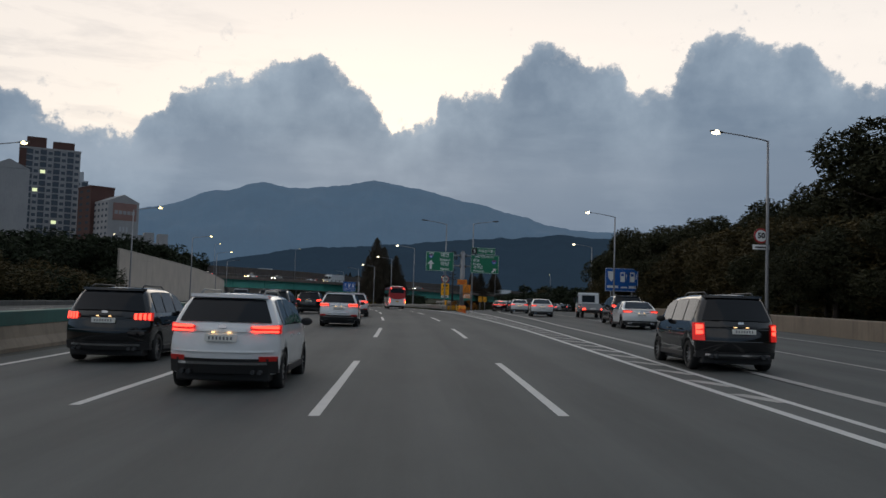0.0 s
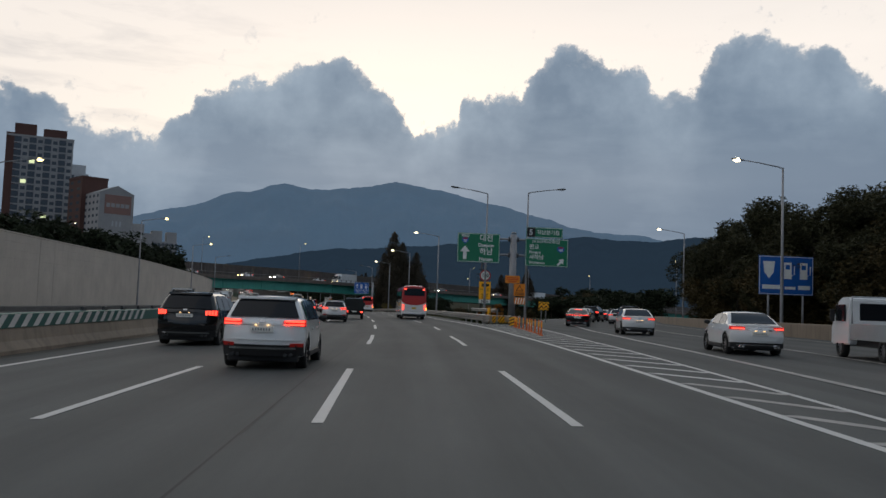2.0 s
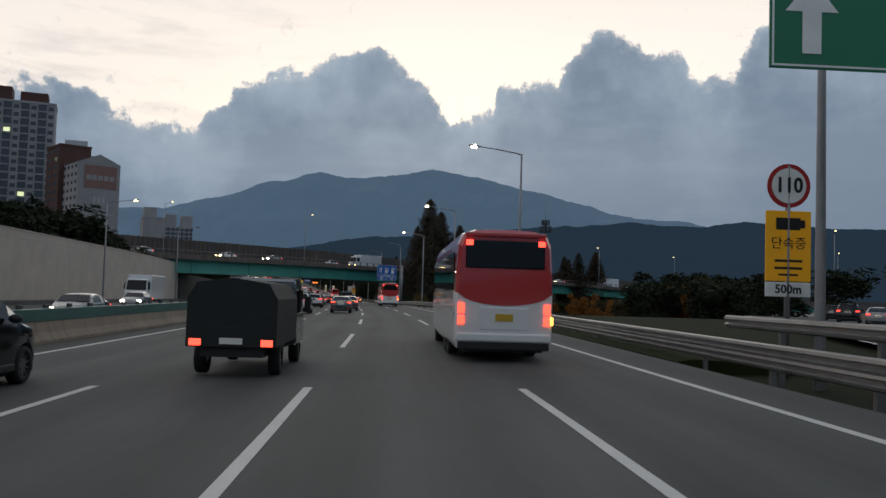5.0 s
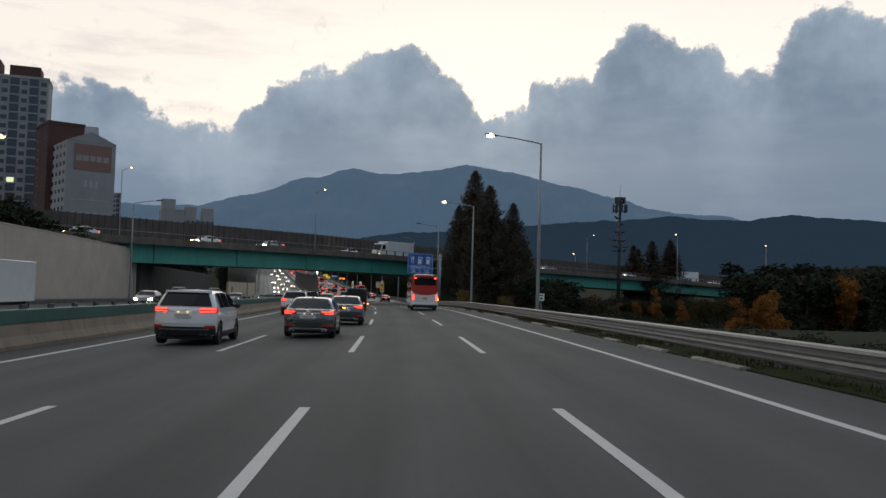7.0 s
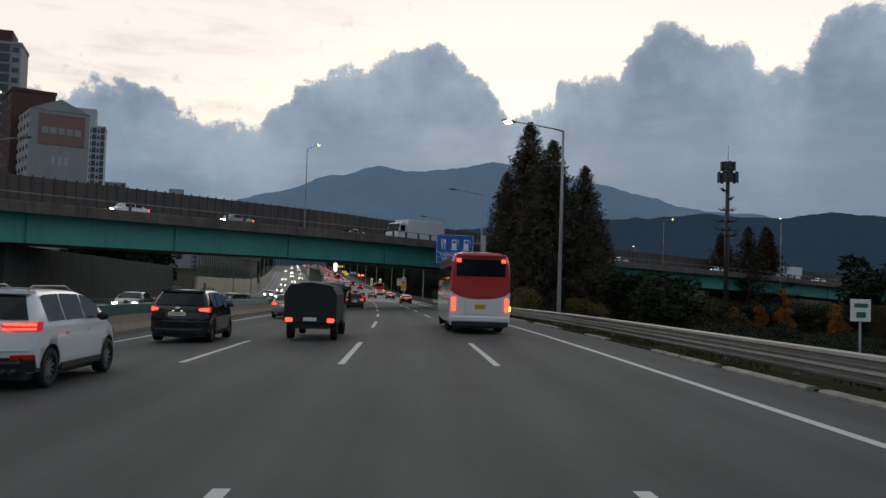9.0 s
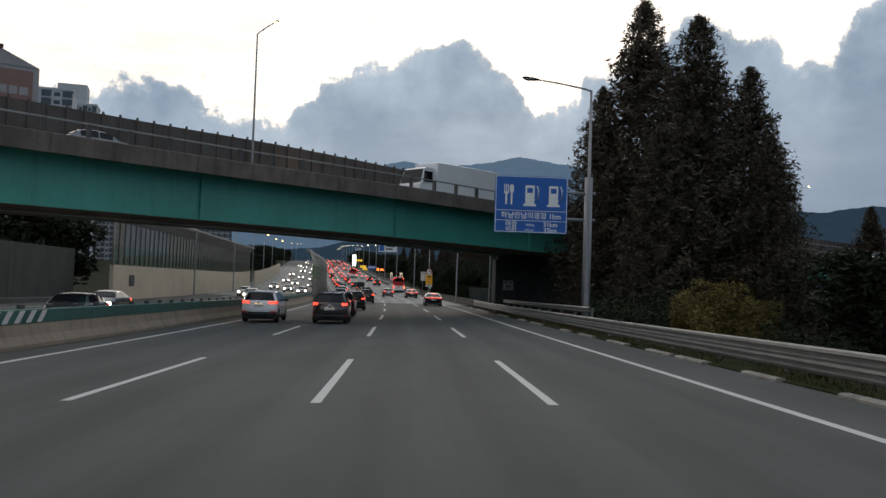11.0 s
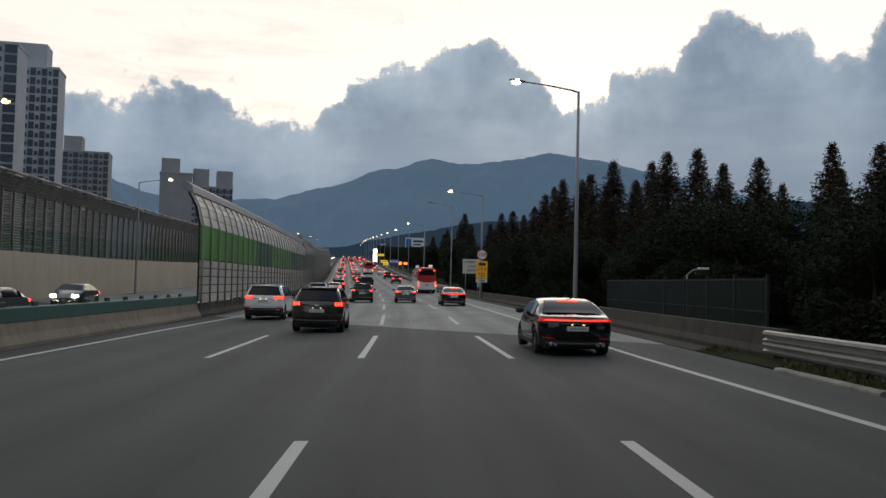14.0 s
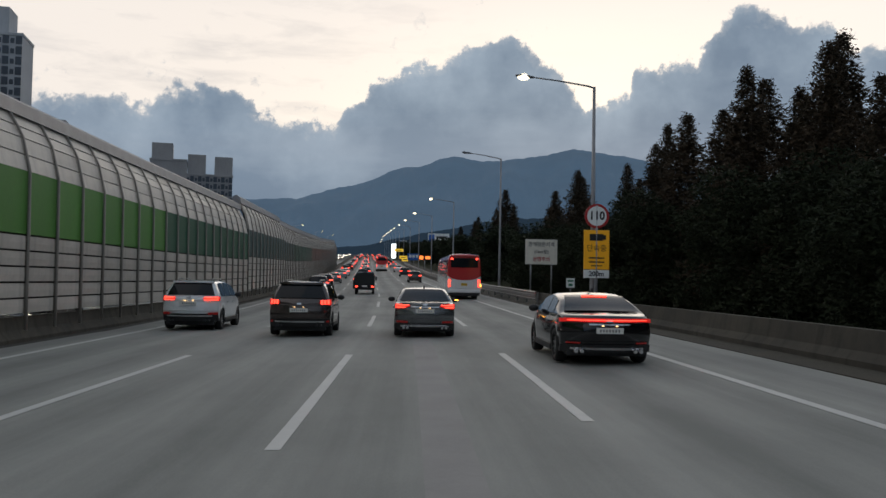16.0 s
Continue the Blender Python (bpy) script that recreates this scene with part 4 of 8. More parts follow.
# ---- signs ----
def plate(name, w, hgt, material, parent, x, z, y=0.0, border=None, label=""):
    bm = boxed(x - w / 2, x + w / 2, y, y + 0.05, z - hgt / 2, z + hgt / 2, 0.012)
    p = part(name, bm, material, parent, label)
    if border:
        b = 0.035
        bb = bmesh.new()
        for x0, x1, z0, z1 in ((x - w / 2 + b, x + w / 2 - b, z + hgt / 2 - 2 * b, z + hgt / 2 - b), (x - w / 2 + b, x + w / 2 - b, z - hgt / 2 + b, z - hgt / 2 + 2 * b),
                               (x - w / 2 + b, x - w / 2 + 2 * b, z - hgt / 2 + 2 * b, z + hgt / 2 - 2 * b), (x + w / 2 - 2 * b, x + w / 2 - b, z - hgt / 2 + 2 * b, z + hgt / 2 - 2 * b)):
            box(bb, x0, x1, y - 0.006, y, z0, z1)
        part("border", bb, border, p)
    return p


def bars(name, material, parent, items, y=-0.006):
    """Plain bars: (x0, x1, z0, z1)."""
    bm = bmesh.new()
    for x0, x1, z0, z1 in items:
        box(bm, x0, x1, y, y + 0.006, z0, z1)
    return part(name, bm, material, parent)


def arrow(name, parent, x, z, size, angle, material):
    bm = bmesh.new()
    c, s = math.cos(radians(angle)), math.sin(radians(angle))
    pts = [(-0.12, -0.5), (0.12, -0.5), (0.12, 0.1), (0.32, 0.1), (0, 0.5), (-0.32, 0.1), (-0.12, 0.1)]
    f = bm.faces.new([bm.verts.new((x + size * (px * c + pz * s), -0.008, z + size * (-px * s + pz * c))) for px, pz in pts])
    r = bmesh.ops.extrude_face_region(bm, geom=[f])
    for v in r["geom"]:
        if isinstance(v, bmesh.types.BMVert):
            v.co.y += 0.006
    bmesh.ops.recalc_face_normals(bm, faces=bm.faces)
    part(name, bm, material, parent)


def shield(parent, x, z, w, number):
    bm = bmesh.new()
    out = [(-0.5, 0.25), (-0.3, 0.5), (0.3, 0.5), (0.5, 0.25), (0.45, -0.15), (0, -0.55), (-0.45, -0.15)]
    bm.faces.new([bm.verts.new((x + w * a, -0.010, z + w * b)) for a, b in out])
    f = part("route_shield", bm, SIGN_BLUE, parent, "blue and red route shield")
    rb = bmesh.new()
    rb.faces.new([rb.verts.new((x + w * a, -0.013, z + w * b)) for a, b in ((-0.42, 0.22), (-0.26, 0.42), (0.26, 0.42), (0.42, 0.22))])
    part("shield_band", rb, SIGN_RED, f)
    letters("shield_number", number, w * 0.55, SIGN_WHITE, f, x, -0.016, z - 0.06 * w, bold=0.004)


def exit_gantry():
    g = thing("exit_sign_post", at_road(119.7, 11.4, -0.42), "grey steel T-post holding two green motorway direction signs", "road sign")
    part("column", tubed([(0, 0, -0.2), (0, 0, 8.5)], [0.34, 0.29], 16), POLE, g)
    part("cap", tubed([(0, 0, 8.6), (0, 0, 8.72)], [0.28, 0.12], 14), POLE, g)
    for z in (6.6, 8.05):
        part("cross_arm", tubed([(-2.6, 0, z), (2.6, 0, z)], 0.10, 10), POLE, g)
        for x in (-0.42, 0.42):
            bm = bmesh.new()
            tube(bm, [(x - 0.05, 0, z), (x + 0.05, 0, z)], 0.24, 12)
            part("flange", bm, DARK_STEEL, g)
    L = plate("direction_sign", 3.9, 2.66, SIGN_GREEN, g, -3.25, 7.13, -0.16, SIGN_WHITE, "green direction sign with white Korean and English lettering")
    y = -0.17
    letters("lettering", "대전", 0.68, SIGN_WHITE, L, -2.55, y, 8.02, bold=0.010)
    letters("lettering", "Daejeon", 0.44, SIGN_WHITE, L, -2.55, y, 7.38, bold=0.010)
    letters("lettering", "하남", 0.68, SIGN_WHITE, L, -2.55, y, 6.78, bold=0.010)
    letters("lettering", "Hanam", 0.44, SIGN_WHITE, L, -2.55, y, 6.10, bold=0.010)
    letters("lettering", "남(S)", 0.36, SIGN_WHITE, L, -4.5, y, 8.25, bold=0.006)
    bmw = bmesh.new()
    for q in ((-4.66, -4.34, 6.05, 6.75),):
        box(bmw, q[0], q[1], -0.176, -0.166, q[2], q[3])
    f = [bmw.verts.new(v) for v in ((-4.95, -0.172, 6.75), (-4.05, -0.172, 6.75), (-4.5, -0.172, 7.3))]
    bmw.faces.new(f)
    part("arrow", bmw, SIGN_WHITE, L, "white upward arrow")
    sb = bmesh.new()
    sb.faces.new([sb.verts.new((-4.5 + 0.62 * a, -0.172, 7.78 + 0.55 * b)) for a, b in ((-0.5, 0.25), (-0.3, 0.5), (0.3, 0.5), (0.5, 0.25), (0.45, -0.15), (0, -0.55), (-0.45, -0.15))])
    sh = part("route_shield", sb, SIGN_BLUE, L, "blue and red route shield")
    sr = bmesh.new()
    sr.faces.new([sr.verts.new((-4.5 + 0.62 * a, -0.175, 7.78 + 0.55 * b)) for a, b in ((-0.42, 0.24), (-0.26, 0.44), (0.26, 0.44), (0.42, 0.24))])
    part("shield_band", sr, SIGN_RED, sh)
    letters("shield_number", "35", 0.32, SIGN_WHITE, sh, -4.5, -0.18, 7.74, bold=0.006)

    R = plate("direction_sign", 4.0, 2.55, SIGN_GREEN, g, 3.1, 6.95, -0.16, SIGN_WHITE, "green exit sign with white Korean and English lettering")
    letters("lettering", "(수도권제1순환선)", 0.36, SIGN_WHITE, R, 3.0, y, 7.95, bold=0.004, squeeze=0.95)
    letters("lettering", "판교", 0.50, SIGN_WHITE, R, 1.45, y, 7.42, "LEFT", bold=0.008)
    letters("lettering", "Pangyo", 0.38, SIGN_WHITE, R, 1.45, y, 6.95, "LEFT", bold=0.006)
    letters("lettering", "서하남", 0.50, SIGN_WHITE, R, 1.45, y, 6.48, "LEFT", bold=0.008)
    letters("lettering", "W.Hanam", 0.36, SIGN_WHITE, R, 1.45, y, 5.98, "LEFT", bold=0.006)
    sb = bmesh.new()
    sb.faces.new([sb.verts.new((4.4 + 0.72 * a, -0.172, 7.25 + 0.6 * b)) for a, b in ((-0.5, 0.25), (-0.3, 0.5), (0.3, 0.5), (0.5, 0.25), (0.45, -0.15), (0, -0.55), (-0.45, -0.15))])
    sh = part("route_shield", sb, SIGN_BLUE, R, "blue and red route shield")
    sr = bmesh.new()
    sr.faces.new([sr.verts.new((4.4 + 0.72 * a, -0.175, 7.25 + 0.6 * b)) for a, b in ((-0.42, 0.24), (-0.26, 0.44), (0.26, 0.44), (0.42, 0.24))])
    part("shield_band", sr, SIGN_RED, sh)
    letters("shield_number", "100", 0.28, SIGN_WHITE, sh, 4.4, -0.18, 7.2, bold=0.006)
    ab = bmesh.new()
    c = math.sqrt(0.5)
    for poly in (((-0.11, -0.42), (0.11, -0.42), (0.11, 0.1), (-0.11, 0.1)), ((-0.34, 0.05), (0.34, 0.05), (0, 0.45))):
        ab.faces.new([ab.verts.new((4.4 + (px * c + pz * c) * 0.95, -0.172, 6.1 + (-px * c + pz * c) * 0.95)) for px, pz in poly])
    part("arrow", ab, SIGN_WHITE, R, "white arrow to the upper right")
    top = plate("exit_number_sign", 3.4, 0.95, SIGN_GREEN, g, 2.85, 8.78, -0.16, SIGN_WHITE, "dark green junction name board")
    nb = boxed(1.2, 1.98, -0.172, -0.16, 8.36, 9.2)
    num = part("number_field", nb, SIGN_BLACK, top)
    letters("exit_number", "5", 0.72, SIGN_WHITE, num, 1.58, -0.178, 8.76, bold=0.012)
    letters("lettering", "하남분기점", 0.46, SIGN_WHITE, top, 3.2, y, 8.78, bold=0.006)
    # orange warning boards on the column
    o = plate("warning_board", 1.35, 0.68, SIGN_ORANGE, g, -0.05, 4.35, -0.40, None, "orange warning board with unreadable lettering")
    bars("lettering", SIGN_RED, o, [(-0.62, 0.50, 4.46, 4.53), (-0.62, 0.50, 4.30, 4.37), (-0.5, 0.30, 4.14, 4.20)], -0.406)
    o = plate("warning_board", 1.05, 1.10, SIGN_ORANGE, g, 0.62, 3.42, -0.36, None, "orange warning board with a dark triangle")
    tb = bmesh.new()
    tb.faces.new([tb.verts.new(v) for v in ((0.26, -0.366, 3.30), (0.98, -0.366, 3.30), (0.62, -0.366, 3.88))])
    tri = part("triangle", tb, SIGN_BLACK, o)
    tb = bmesh.new()
    tb.faces.new([tb.verts.new(v) for v in ((0.38, -0.37, 3.36), (0.86, -0.37, 3.36), (0.62, -0.37, 3.76))])
    part("triangle_field", tb, SIGN_ORANGE, tri)
    bars("lettering", SIGN_BLACK, o, [(0.22, 1.02, 3.10, 3.18), (0.22, 1.02, 2.95, 3.02)], -0.366)
    o = plate("warning_board", 1.0, 0.62, SIGN_ORANGE, g, 0.66, 2.42, -0.36, None, "orange board with pale slanting stripes")
    sb = bmesh.new()
    for i in range(4):
        x = 0.20 + 0.24 * i
        sb.faces.new([sb.verts.new(v) for v in ((x, -0.366, 2.14), (x + 0.10, -0.366, 2.14), (x + 0.22, -0.366, 2.70), (x + 0.12, -0.366, 2.70))])
    part("stripes", sb, SIGN_WHITE, o)


exit_gantry()


def chevron_plate(parent, w, hgt, x, z, y, n, up):
    """Black and yellow stripes on a plate; up: chevrons pointing up, else slanted stripes."""
    p = plate("stripe_board", w, hgt, SIGN_YELLOW, parent, x, z, y, None, "yellow board with black stripes")
    bm = bmesh.new()
    x0, x1, z0, z1 = x - w / 2, x + w / 2, z - hgt / 2, z + hgt / 2
    if up:
        st = hgt / n
        for i in range(-1, n):
            a = z0 + i * st
            q = [(x0, a), (x, a + st * 0.8), (x1, a), (x1, a + st * 0.45), (x, a + st * 1.25), (x0, a + st * 0.45)]
            q = [(px, max(z0, min(z1, pz))) for px, pz in q]
            for k in ((0, 1, 4, 5), (1, 2, 3, 4)):
                try:
                    bm.faces.new([bm.verts.new((q[j][0], y - 0.006, q[j][1])) for j in k])
                except ValueError:
                    pass
    else:
        st = w / n
        for i in range(-1, n):
            a = x0 + i * st
            q = [(a, z0), (a + st * 0.5, z0), (a + st * 0.5 + hgt * 0.8, z1), (a + hgt * 0.8, z1)]
            bm.faces.new([bm.verts.new((max(x0, min(x1, px)), y - 0.006, pz)) for px, pz in q])
    part("stripes", bm, SIGN_BLACK, p)


def crash_cushion():
    c = thing("crash_cushion", at_road(113.7, 9.35, 0, 12), "crash cushion faced with yellow and black striped boards", "crash barrier")
    part("nose_box", boxed(-1.0, 1.0, 0.0, 1.6, 0.0, 0.66, 0.06), GALV, c)
    chevron_plate(c, 2.1, 0.58, 0.0, 0.36, -0.06, 8, False)
    part("side_rail", boxed(1.0, 1.1, 0.0, 5.5, 0.35, 0.66, 0.02), GALV, c)
    w_ = thing("striped_wing", at_road(113.9, 8.42, 0, 62), "upright yellow and black striped end plate of a guardrail", "crash barrier")
    chevron_plate(w_, 0.8, 1.05, 0.0, 0.80, -0.03, 4, False)
    part("stay", tubed([(0, 0.05, 0), (0, 0.05, 1.2)], 0.04, 8), DARK_STEEL, w_)
    n = thing("chevron_barrel", at_road(105.6, 9.12), "rounded guardrail nose with a yellow and black chevron", "crash barrier")
    part("drum", tubed([(0, 0.36, 0), (0, 0.36, 0.72)], 0.33, 18), GALV, n)
    bm = bmesh.new()                                     # wrapped sheet with chevrons
    for i in range(12):
        for k in range(3):
            for q in range(2):
                a0, a1 = math.pi * (1.0 + i / 12), math.pi * (1.0 + (i + 1) / 12)
                rise = [0.20 * (1 - abs(t - 0.5) * 2) for t in (i / 12, (i + 1) / 12)]
                z0 = 0.02 + 0.24 * k + 0.12 * q - 0.10
                vs = [(a0, z0 + rise[0]), (a1, z0 + rise[1]), (a1, z0 + rise[1] + 0.12), (a0, z0 + rise[0] + 0.12)]
                f = bm.faces.new([bm.verts.new((0.345 * math.cos(t), 0.36 + 0.345 * math.sin(t), max(0.02, min(0.72, z)))) for t, z in vs])
                f.material_index = q
    part("chevron_sheet", bm, [SIGN_YELLOW, SIGN_BLACK], n, "yellow sheet with black chevrons")
    guardrail("guardrail", 9.75, 106.3, 113.6, 0.70, 2, "short galvanised guardrail leading to the crash cushion")
    for s, d in ((116.2, 13.4), (121, 14.9)):
        m = thing("chevron_marker", at_road(s, d), "small black and yellow arrow marker on a post", "road marker")
        part("post", tubed([(0, 0, 0), (0, 0, 1.3)], 0.035), POLE, m)
        chevron_plate(m, 0.5, 0.75, 0, 1.55, -0.05, 2, True)


crash_cushion()


def delineators():
    # faint glow added to the plastic, which is no light source
    mo = mat("orange_plastic", (0.70, 0.14, 0.02), 0.5, vary=0.1, scale=4, emit=(0.9, 0.2, 0.02), strength=0.05)
    t = thing("delineator_post", at_road(84.6, 6.85), "orange plastic delineator post with pale reflective bands", "traffic post", "gore delineators")
    part("post", tubed([(0, 0, 0.03), (0, 0, 0.72)], [0.045, 0.04], 10), mo, t)
    part("foot", tubed([(0, 0, 0), (0, 0, 0.04)], [0.12, 0.09], 12), mo, t)
    for z in (0.42, 0.56):
        part("reflective_band", tubed([(0, 0, z), (0, 0, z + 0.08)], 0.047, 10), SIGN_YELLOW, t)
    part("cap", tubed([(0, 0, 0.72), (0, 0, 0.75)], [0.04, 0.015], 10), mo, t)
    for s, d in ((86.6, 7.1), (88.6, 7.3), (90.4, 7.45), (92.3, 7.7), (94.2, 7.9), (96.2, 8.05), (98.4, 8.2), (100.5, 8.38), (102.4, 8.6)):
        copy_thing(t, at_road(s, d))


delineators()


def speed_sign(s, d, number, dist, extra):
    """A round limit over a yellow camera board and a small distance plate, on one post."""
    g = thing("speed_limit_sign", at_road(s, d), "round red-rimmed speed limit sign over a yellow camera warning board", "road sign")
    part("post", tubed([(0, 0.06, -0.3), (0, 0.06, 5.0)], 0.07, 10), POLE, g)
    r = part("limit_disc", disc(bmesh.new(), (0, 0, 4.5), 0.55, depth=0.03), SIGN_RED, g, "red rim")
    w = part("limit_field", disc(bmesh.new(), (0, -0.006, 4.5), 0.44, depth=0.02), SIGN_WHITE, r, "white field")
    letters("limit_number", number, 0.52, SIGN_BLACK, r, 0, -0.012, 4.5, bold=0.014, squeeze=0.9)
    y = plate("camera_board", 1.15, 1.75, SIGN_YELLOW, g, 0, 3.0, 0.0, None, "yellow speed camera board")
    bars("camera_symbol", SIGN_BLACK, y, [(-0.32, 0.30, 3.40, 3.70), (0.30, 0.42, 3.45, 3.65)])
    letters("lettering", "단속중", 0.33, SIGN_BLACK, y, 0, -0.008, 3.05)
    bars("lettering", SIGN_BLACK, y, [(-0.35, 0.35, 2.60, 2.66), (-0.35, 0.35, 2.42, 2.48), (-0.25, 0.25, 2.26, 2.31)])
    p = plate("distance_plate", 1.15, 0.36, SIGN_WHITE, g, 0, 1.92, 0.0, None, "white distance plate")
    letters("lettering", dist, 0.30, SIGN_BLACK, p, 0, -0.008, 1.92, bold=0.006)


def exit_limit_sign():
    g = thing("speed_limit_sign", at_road(51.6, 21.75), "round red-rimmed speed limit sign clamped to a lamp mast", "road sign")
    part("clamp", boxed(-0.08, 0.2, 0.03, 0.3, 5.3, 5.5, 0.02), POLE, g)
    r = part("limit_disc", disc(bmesh.new(), (0, 0, 5.55), 0.46, depth=0.03), SIGN_RED, g, "red rim")
    part("limit_field", disc(bmesh.new(), (0, -0.006, 5.55), 0.36, depth=0.02), SIGN_WHITE, r, "white field")
    letters("limit_number", "50", 0.46, SIGN_BLACK, r, 0, -0.012, 5.55, bold=0.014)
    p = plate("lower_plate", 1.05, 0.30, SIGN_WHITE, g, 0, 4.85, 0.0, None, "white plate with unreadable lettering")
    bars("lettering", SIGN_BLACK, p, [(-0.38, 0.38, 4.80, 4.88)])


exit_limit_sign()
speed_sign(126.8, 9.95, "110", "500m", True)
speed_sign(399.0, 8.45, "110", "200m", True)


def service_sign():
    g = thing("service_area_sign", at_road(289.4, 9.9), "blue service area sign with white symbols on a steel post", "road sign")
    part("column", tubed([(0.35, 0.1, -0.3), (0.35, 0.1, 8.3)], [0.24, 0.22], 14), POLE, g)
    for z in (5.9, 7.4):
        part("cross_arm", tubed([(-4.6, 0.1, z), (0.75, 0.1, z)], 0.09, 10), POLE, g)
    B = plate("sign_board", 4.1, 3.2, SIGN_BLUE, g, -2.9, 6.65, -0.05, SIGN_WHITE, "blue board with white symbols and Korean lettering")
    x0, y = -2.9, -0.062
    bars("divider", SIGN_WHITE, B, [(x0 - 1.98, x0 + 1.98, 6.28, 6.31), (x0 - 1.98, x0 + 1.98, 5.72, 5.75)], y)
    # cutlery
    bm = bmesh.new()
    for x in (-4.32, -4.02):
        box(bm, x - 0.05, x + 0.05, y, y + 0.006, 6.62, 7.3)
    for k in (-0.10, 0.0, 0.10):
        box(bm, -4.32 + k - 0.025, -4.32 + k + 0.025, y, y + 0.006, 7.3, 7.75)
    box(bm, -4.45, -4.19, y - 0.001, y + 0.005, 7.22, 7.34)
    bm.faces.new([bm.verts.new((-4.02 + 0.13 * math.cos(a), y, 7.5 + 0.26 * math.sin(a))) for a in (2 * math.pi * i / 14 for i in range(14))])
    part("cutlery_symbol", bm, SIGN_WHITE, B)
    for cx in (-2.95, -1.62):
        bm = bmesh.new()
        box(bm, cx - 0.30, cx + 0.22, y, y + 0.006, 6.62, 7.72, 0.0)
        box(bm, cx - 0.40, cx + 0.32, y - 0.001, y + 0.005, 6.55, 6.68)
        tube(bm, [(cx + 0.22, y, 6.9), (cx + 0.40, y, 6.95), (cx + 0.44, y, 7.5), (cx + 0.34, y, 7.7)], 0.035, 6)
        s = part("pump_symbol", bm, SIGN_WHITE, B)
        part("pump_window", boxed(cx - 0.2, cx + 0.12, y - 0.006, y - 0.001, 7.3, 7.58), SIGN_BLUE, s)
    letters("lettering", "하남만남의광장 1km", 0.40, SIGN_WHITE, B, x0, y, 6.0, squeeze=1.0, bold=0.006)
    letters("lettering", "마장", 0.36, SIGN_WHITE, B, x0 - 1.1, y, 5.53, bold=0.006)
    letters("lettering", "Majang", 0.18, SIGN_WHITE, B, x0 - 0.05, y, 5.51)
    letters("lettering", "31km", 0.36, SIGN_WHITE, B, x0 + 1.1, y, 5.53, bold=0.006)
    letters("lettering", "이천", 0.34, SIGN_WHITE, B, x0 - 1.1, y, 5.22, bold=0.006)
    letters("lettering", "Icheon", 0.18, SIGN_WHITE, B, x0 - 0.05, y, 5.22)
    letters("lettering", "32km", 0.34, SIGN_WHITE, B, x0 + 1.1, y, 5.22, bold=0.006)


service_sign()


def exit_service_sign():
    g = thing("service_sign", at_road(101.5, 28.2), "blue service sign with white cup and fuel symbols beside the exit", "road sign")
    for x in (-1.3, 1.3):
        part("post", tubed([(x, 0.08, -2.5), (x, 0.08, 5.6)], 0.08), POLE, g)
    B = plate("sign_board", 4.1, 2.8, SIGN_BLUE, g, 0, 4.2, 0.0, SIGN_WHITE)
    bm = bmesh.new()
    bm.faces.new([bm.verts.new(v) for v in ((-1.75, -0.008, 5.2), (-0.85, -0.008, 5.2), (-0.95, -0.008, 4.4), (-1.3, -0.008, 3.95), (-1.65, -0.008, 4.4))])
    part("cup_symbol", bm, SIGN_WHITE, B)
    for cx in (0.15, 1.35):
        bm = boxed(cx - 0.32, cx + 0.25, -0.008, -0.002, 3.95, 5.15)
        tube(bm, [(cx + 0.25, -0.006, 4.2), (cx + 0.45, -0.006, 4.3), (cx + 0.46, -0.006, 4.9)], 0.04, 6)
        q = part("pump_symbol", bm, SIGN_WHITE, B)
        part("pump_window", boxed(cx - 0.2, cx + 0.13, -0.014, -0.009, 4.65, 4.98), SIGN_BLUE, q)
    bars("lettering", SIGN_WHITE, B, [(-1.8, -0.4, 3.2, 3.5), (-0.1, 0.7, 3.2, 3.4), (0.9, 1.8, 3.2, 3.5)])


exit_service_sign()


def fog_sign():
    g = thing("fog_warning_sign", at_road(426.0, 10.8), "cream fog warning sign board with dark Korean lettering on two posts", "road sign")
    for x in (-0.8, 0.8):
        part("post", tubed([(x, 0.08, -1.0), (x, 0.08, 4.4)], 0.06), POLE, g)
    B = plate("sign_board", 2.45, 1.9, mat("cream_sign", (0.80, 0.76, 0.66), 0.5, vary=0.1), g, 0, 3.55)
    letters("lettering", "안개잦은지역", 0.37, SIGN_BLACK, B, 0, -0.008, 4.1, bold=0.004)
    letters("lettering", "(1km앞)", 0.33, SIGN_BLACK, B, 0, -0.008, 3.55, bold=0.004)
    letters("lettering", "운행주의", 0.36, SIGN_RED, B, 0, -0.008, 2.98, bold=0.004)


fog_sign()
for s, d in ((215, 11.3), (330, 10.4), (411, 9.8)):
    g = thing("marker_plate", at_road(s, d), "small pale distance marker plate on a post", "road marker")
    part("post", tubed([(0, 0.04, -1.2), (0, 0.04, 1.6)], 0.03), POLE, g)
    p = plate("sign_board", 0.5, 0.55, SIGN_WHITE, g, 0, 1.4)
    bars("lettering", SIGN_GREEN, p, [(-0.17, 0.17, 1.47, 1.57), (-0.12, 0.12, 1.22, 1.36)])
g = thing("pier_plate", pose(-42.26, 317.10, -0.35, 0, 0, 18) @ pose(0, -0.02, 0), "white bridge pier plate with black lettering", "sign plate")
p = plate("plate_board", 0.92, 0.86, mat("dull_plate_white", (0.42, 0.43, 0.42), 0.6, vary=0.15, scale=3.0), g, 0, 2.63)
letters("lettering", "P2", 0.50, SIGN_BLACK, p, 0.03, -0.008, 2.45, bold=0.012)
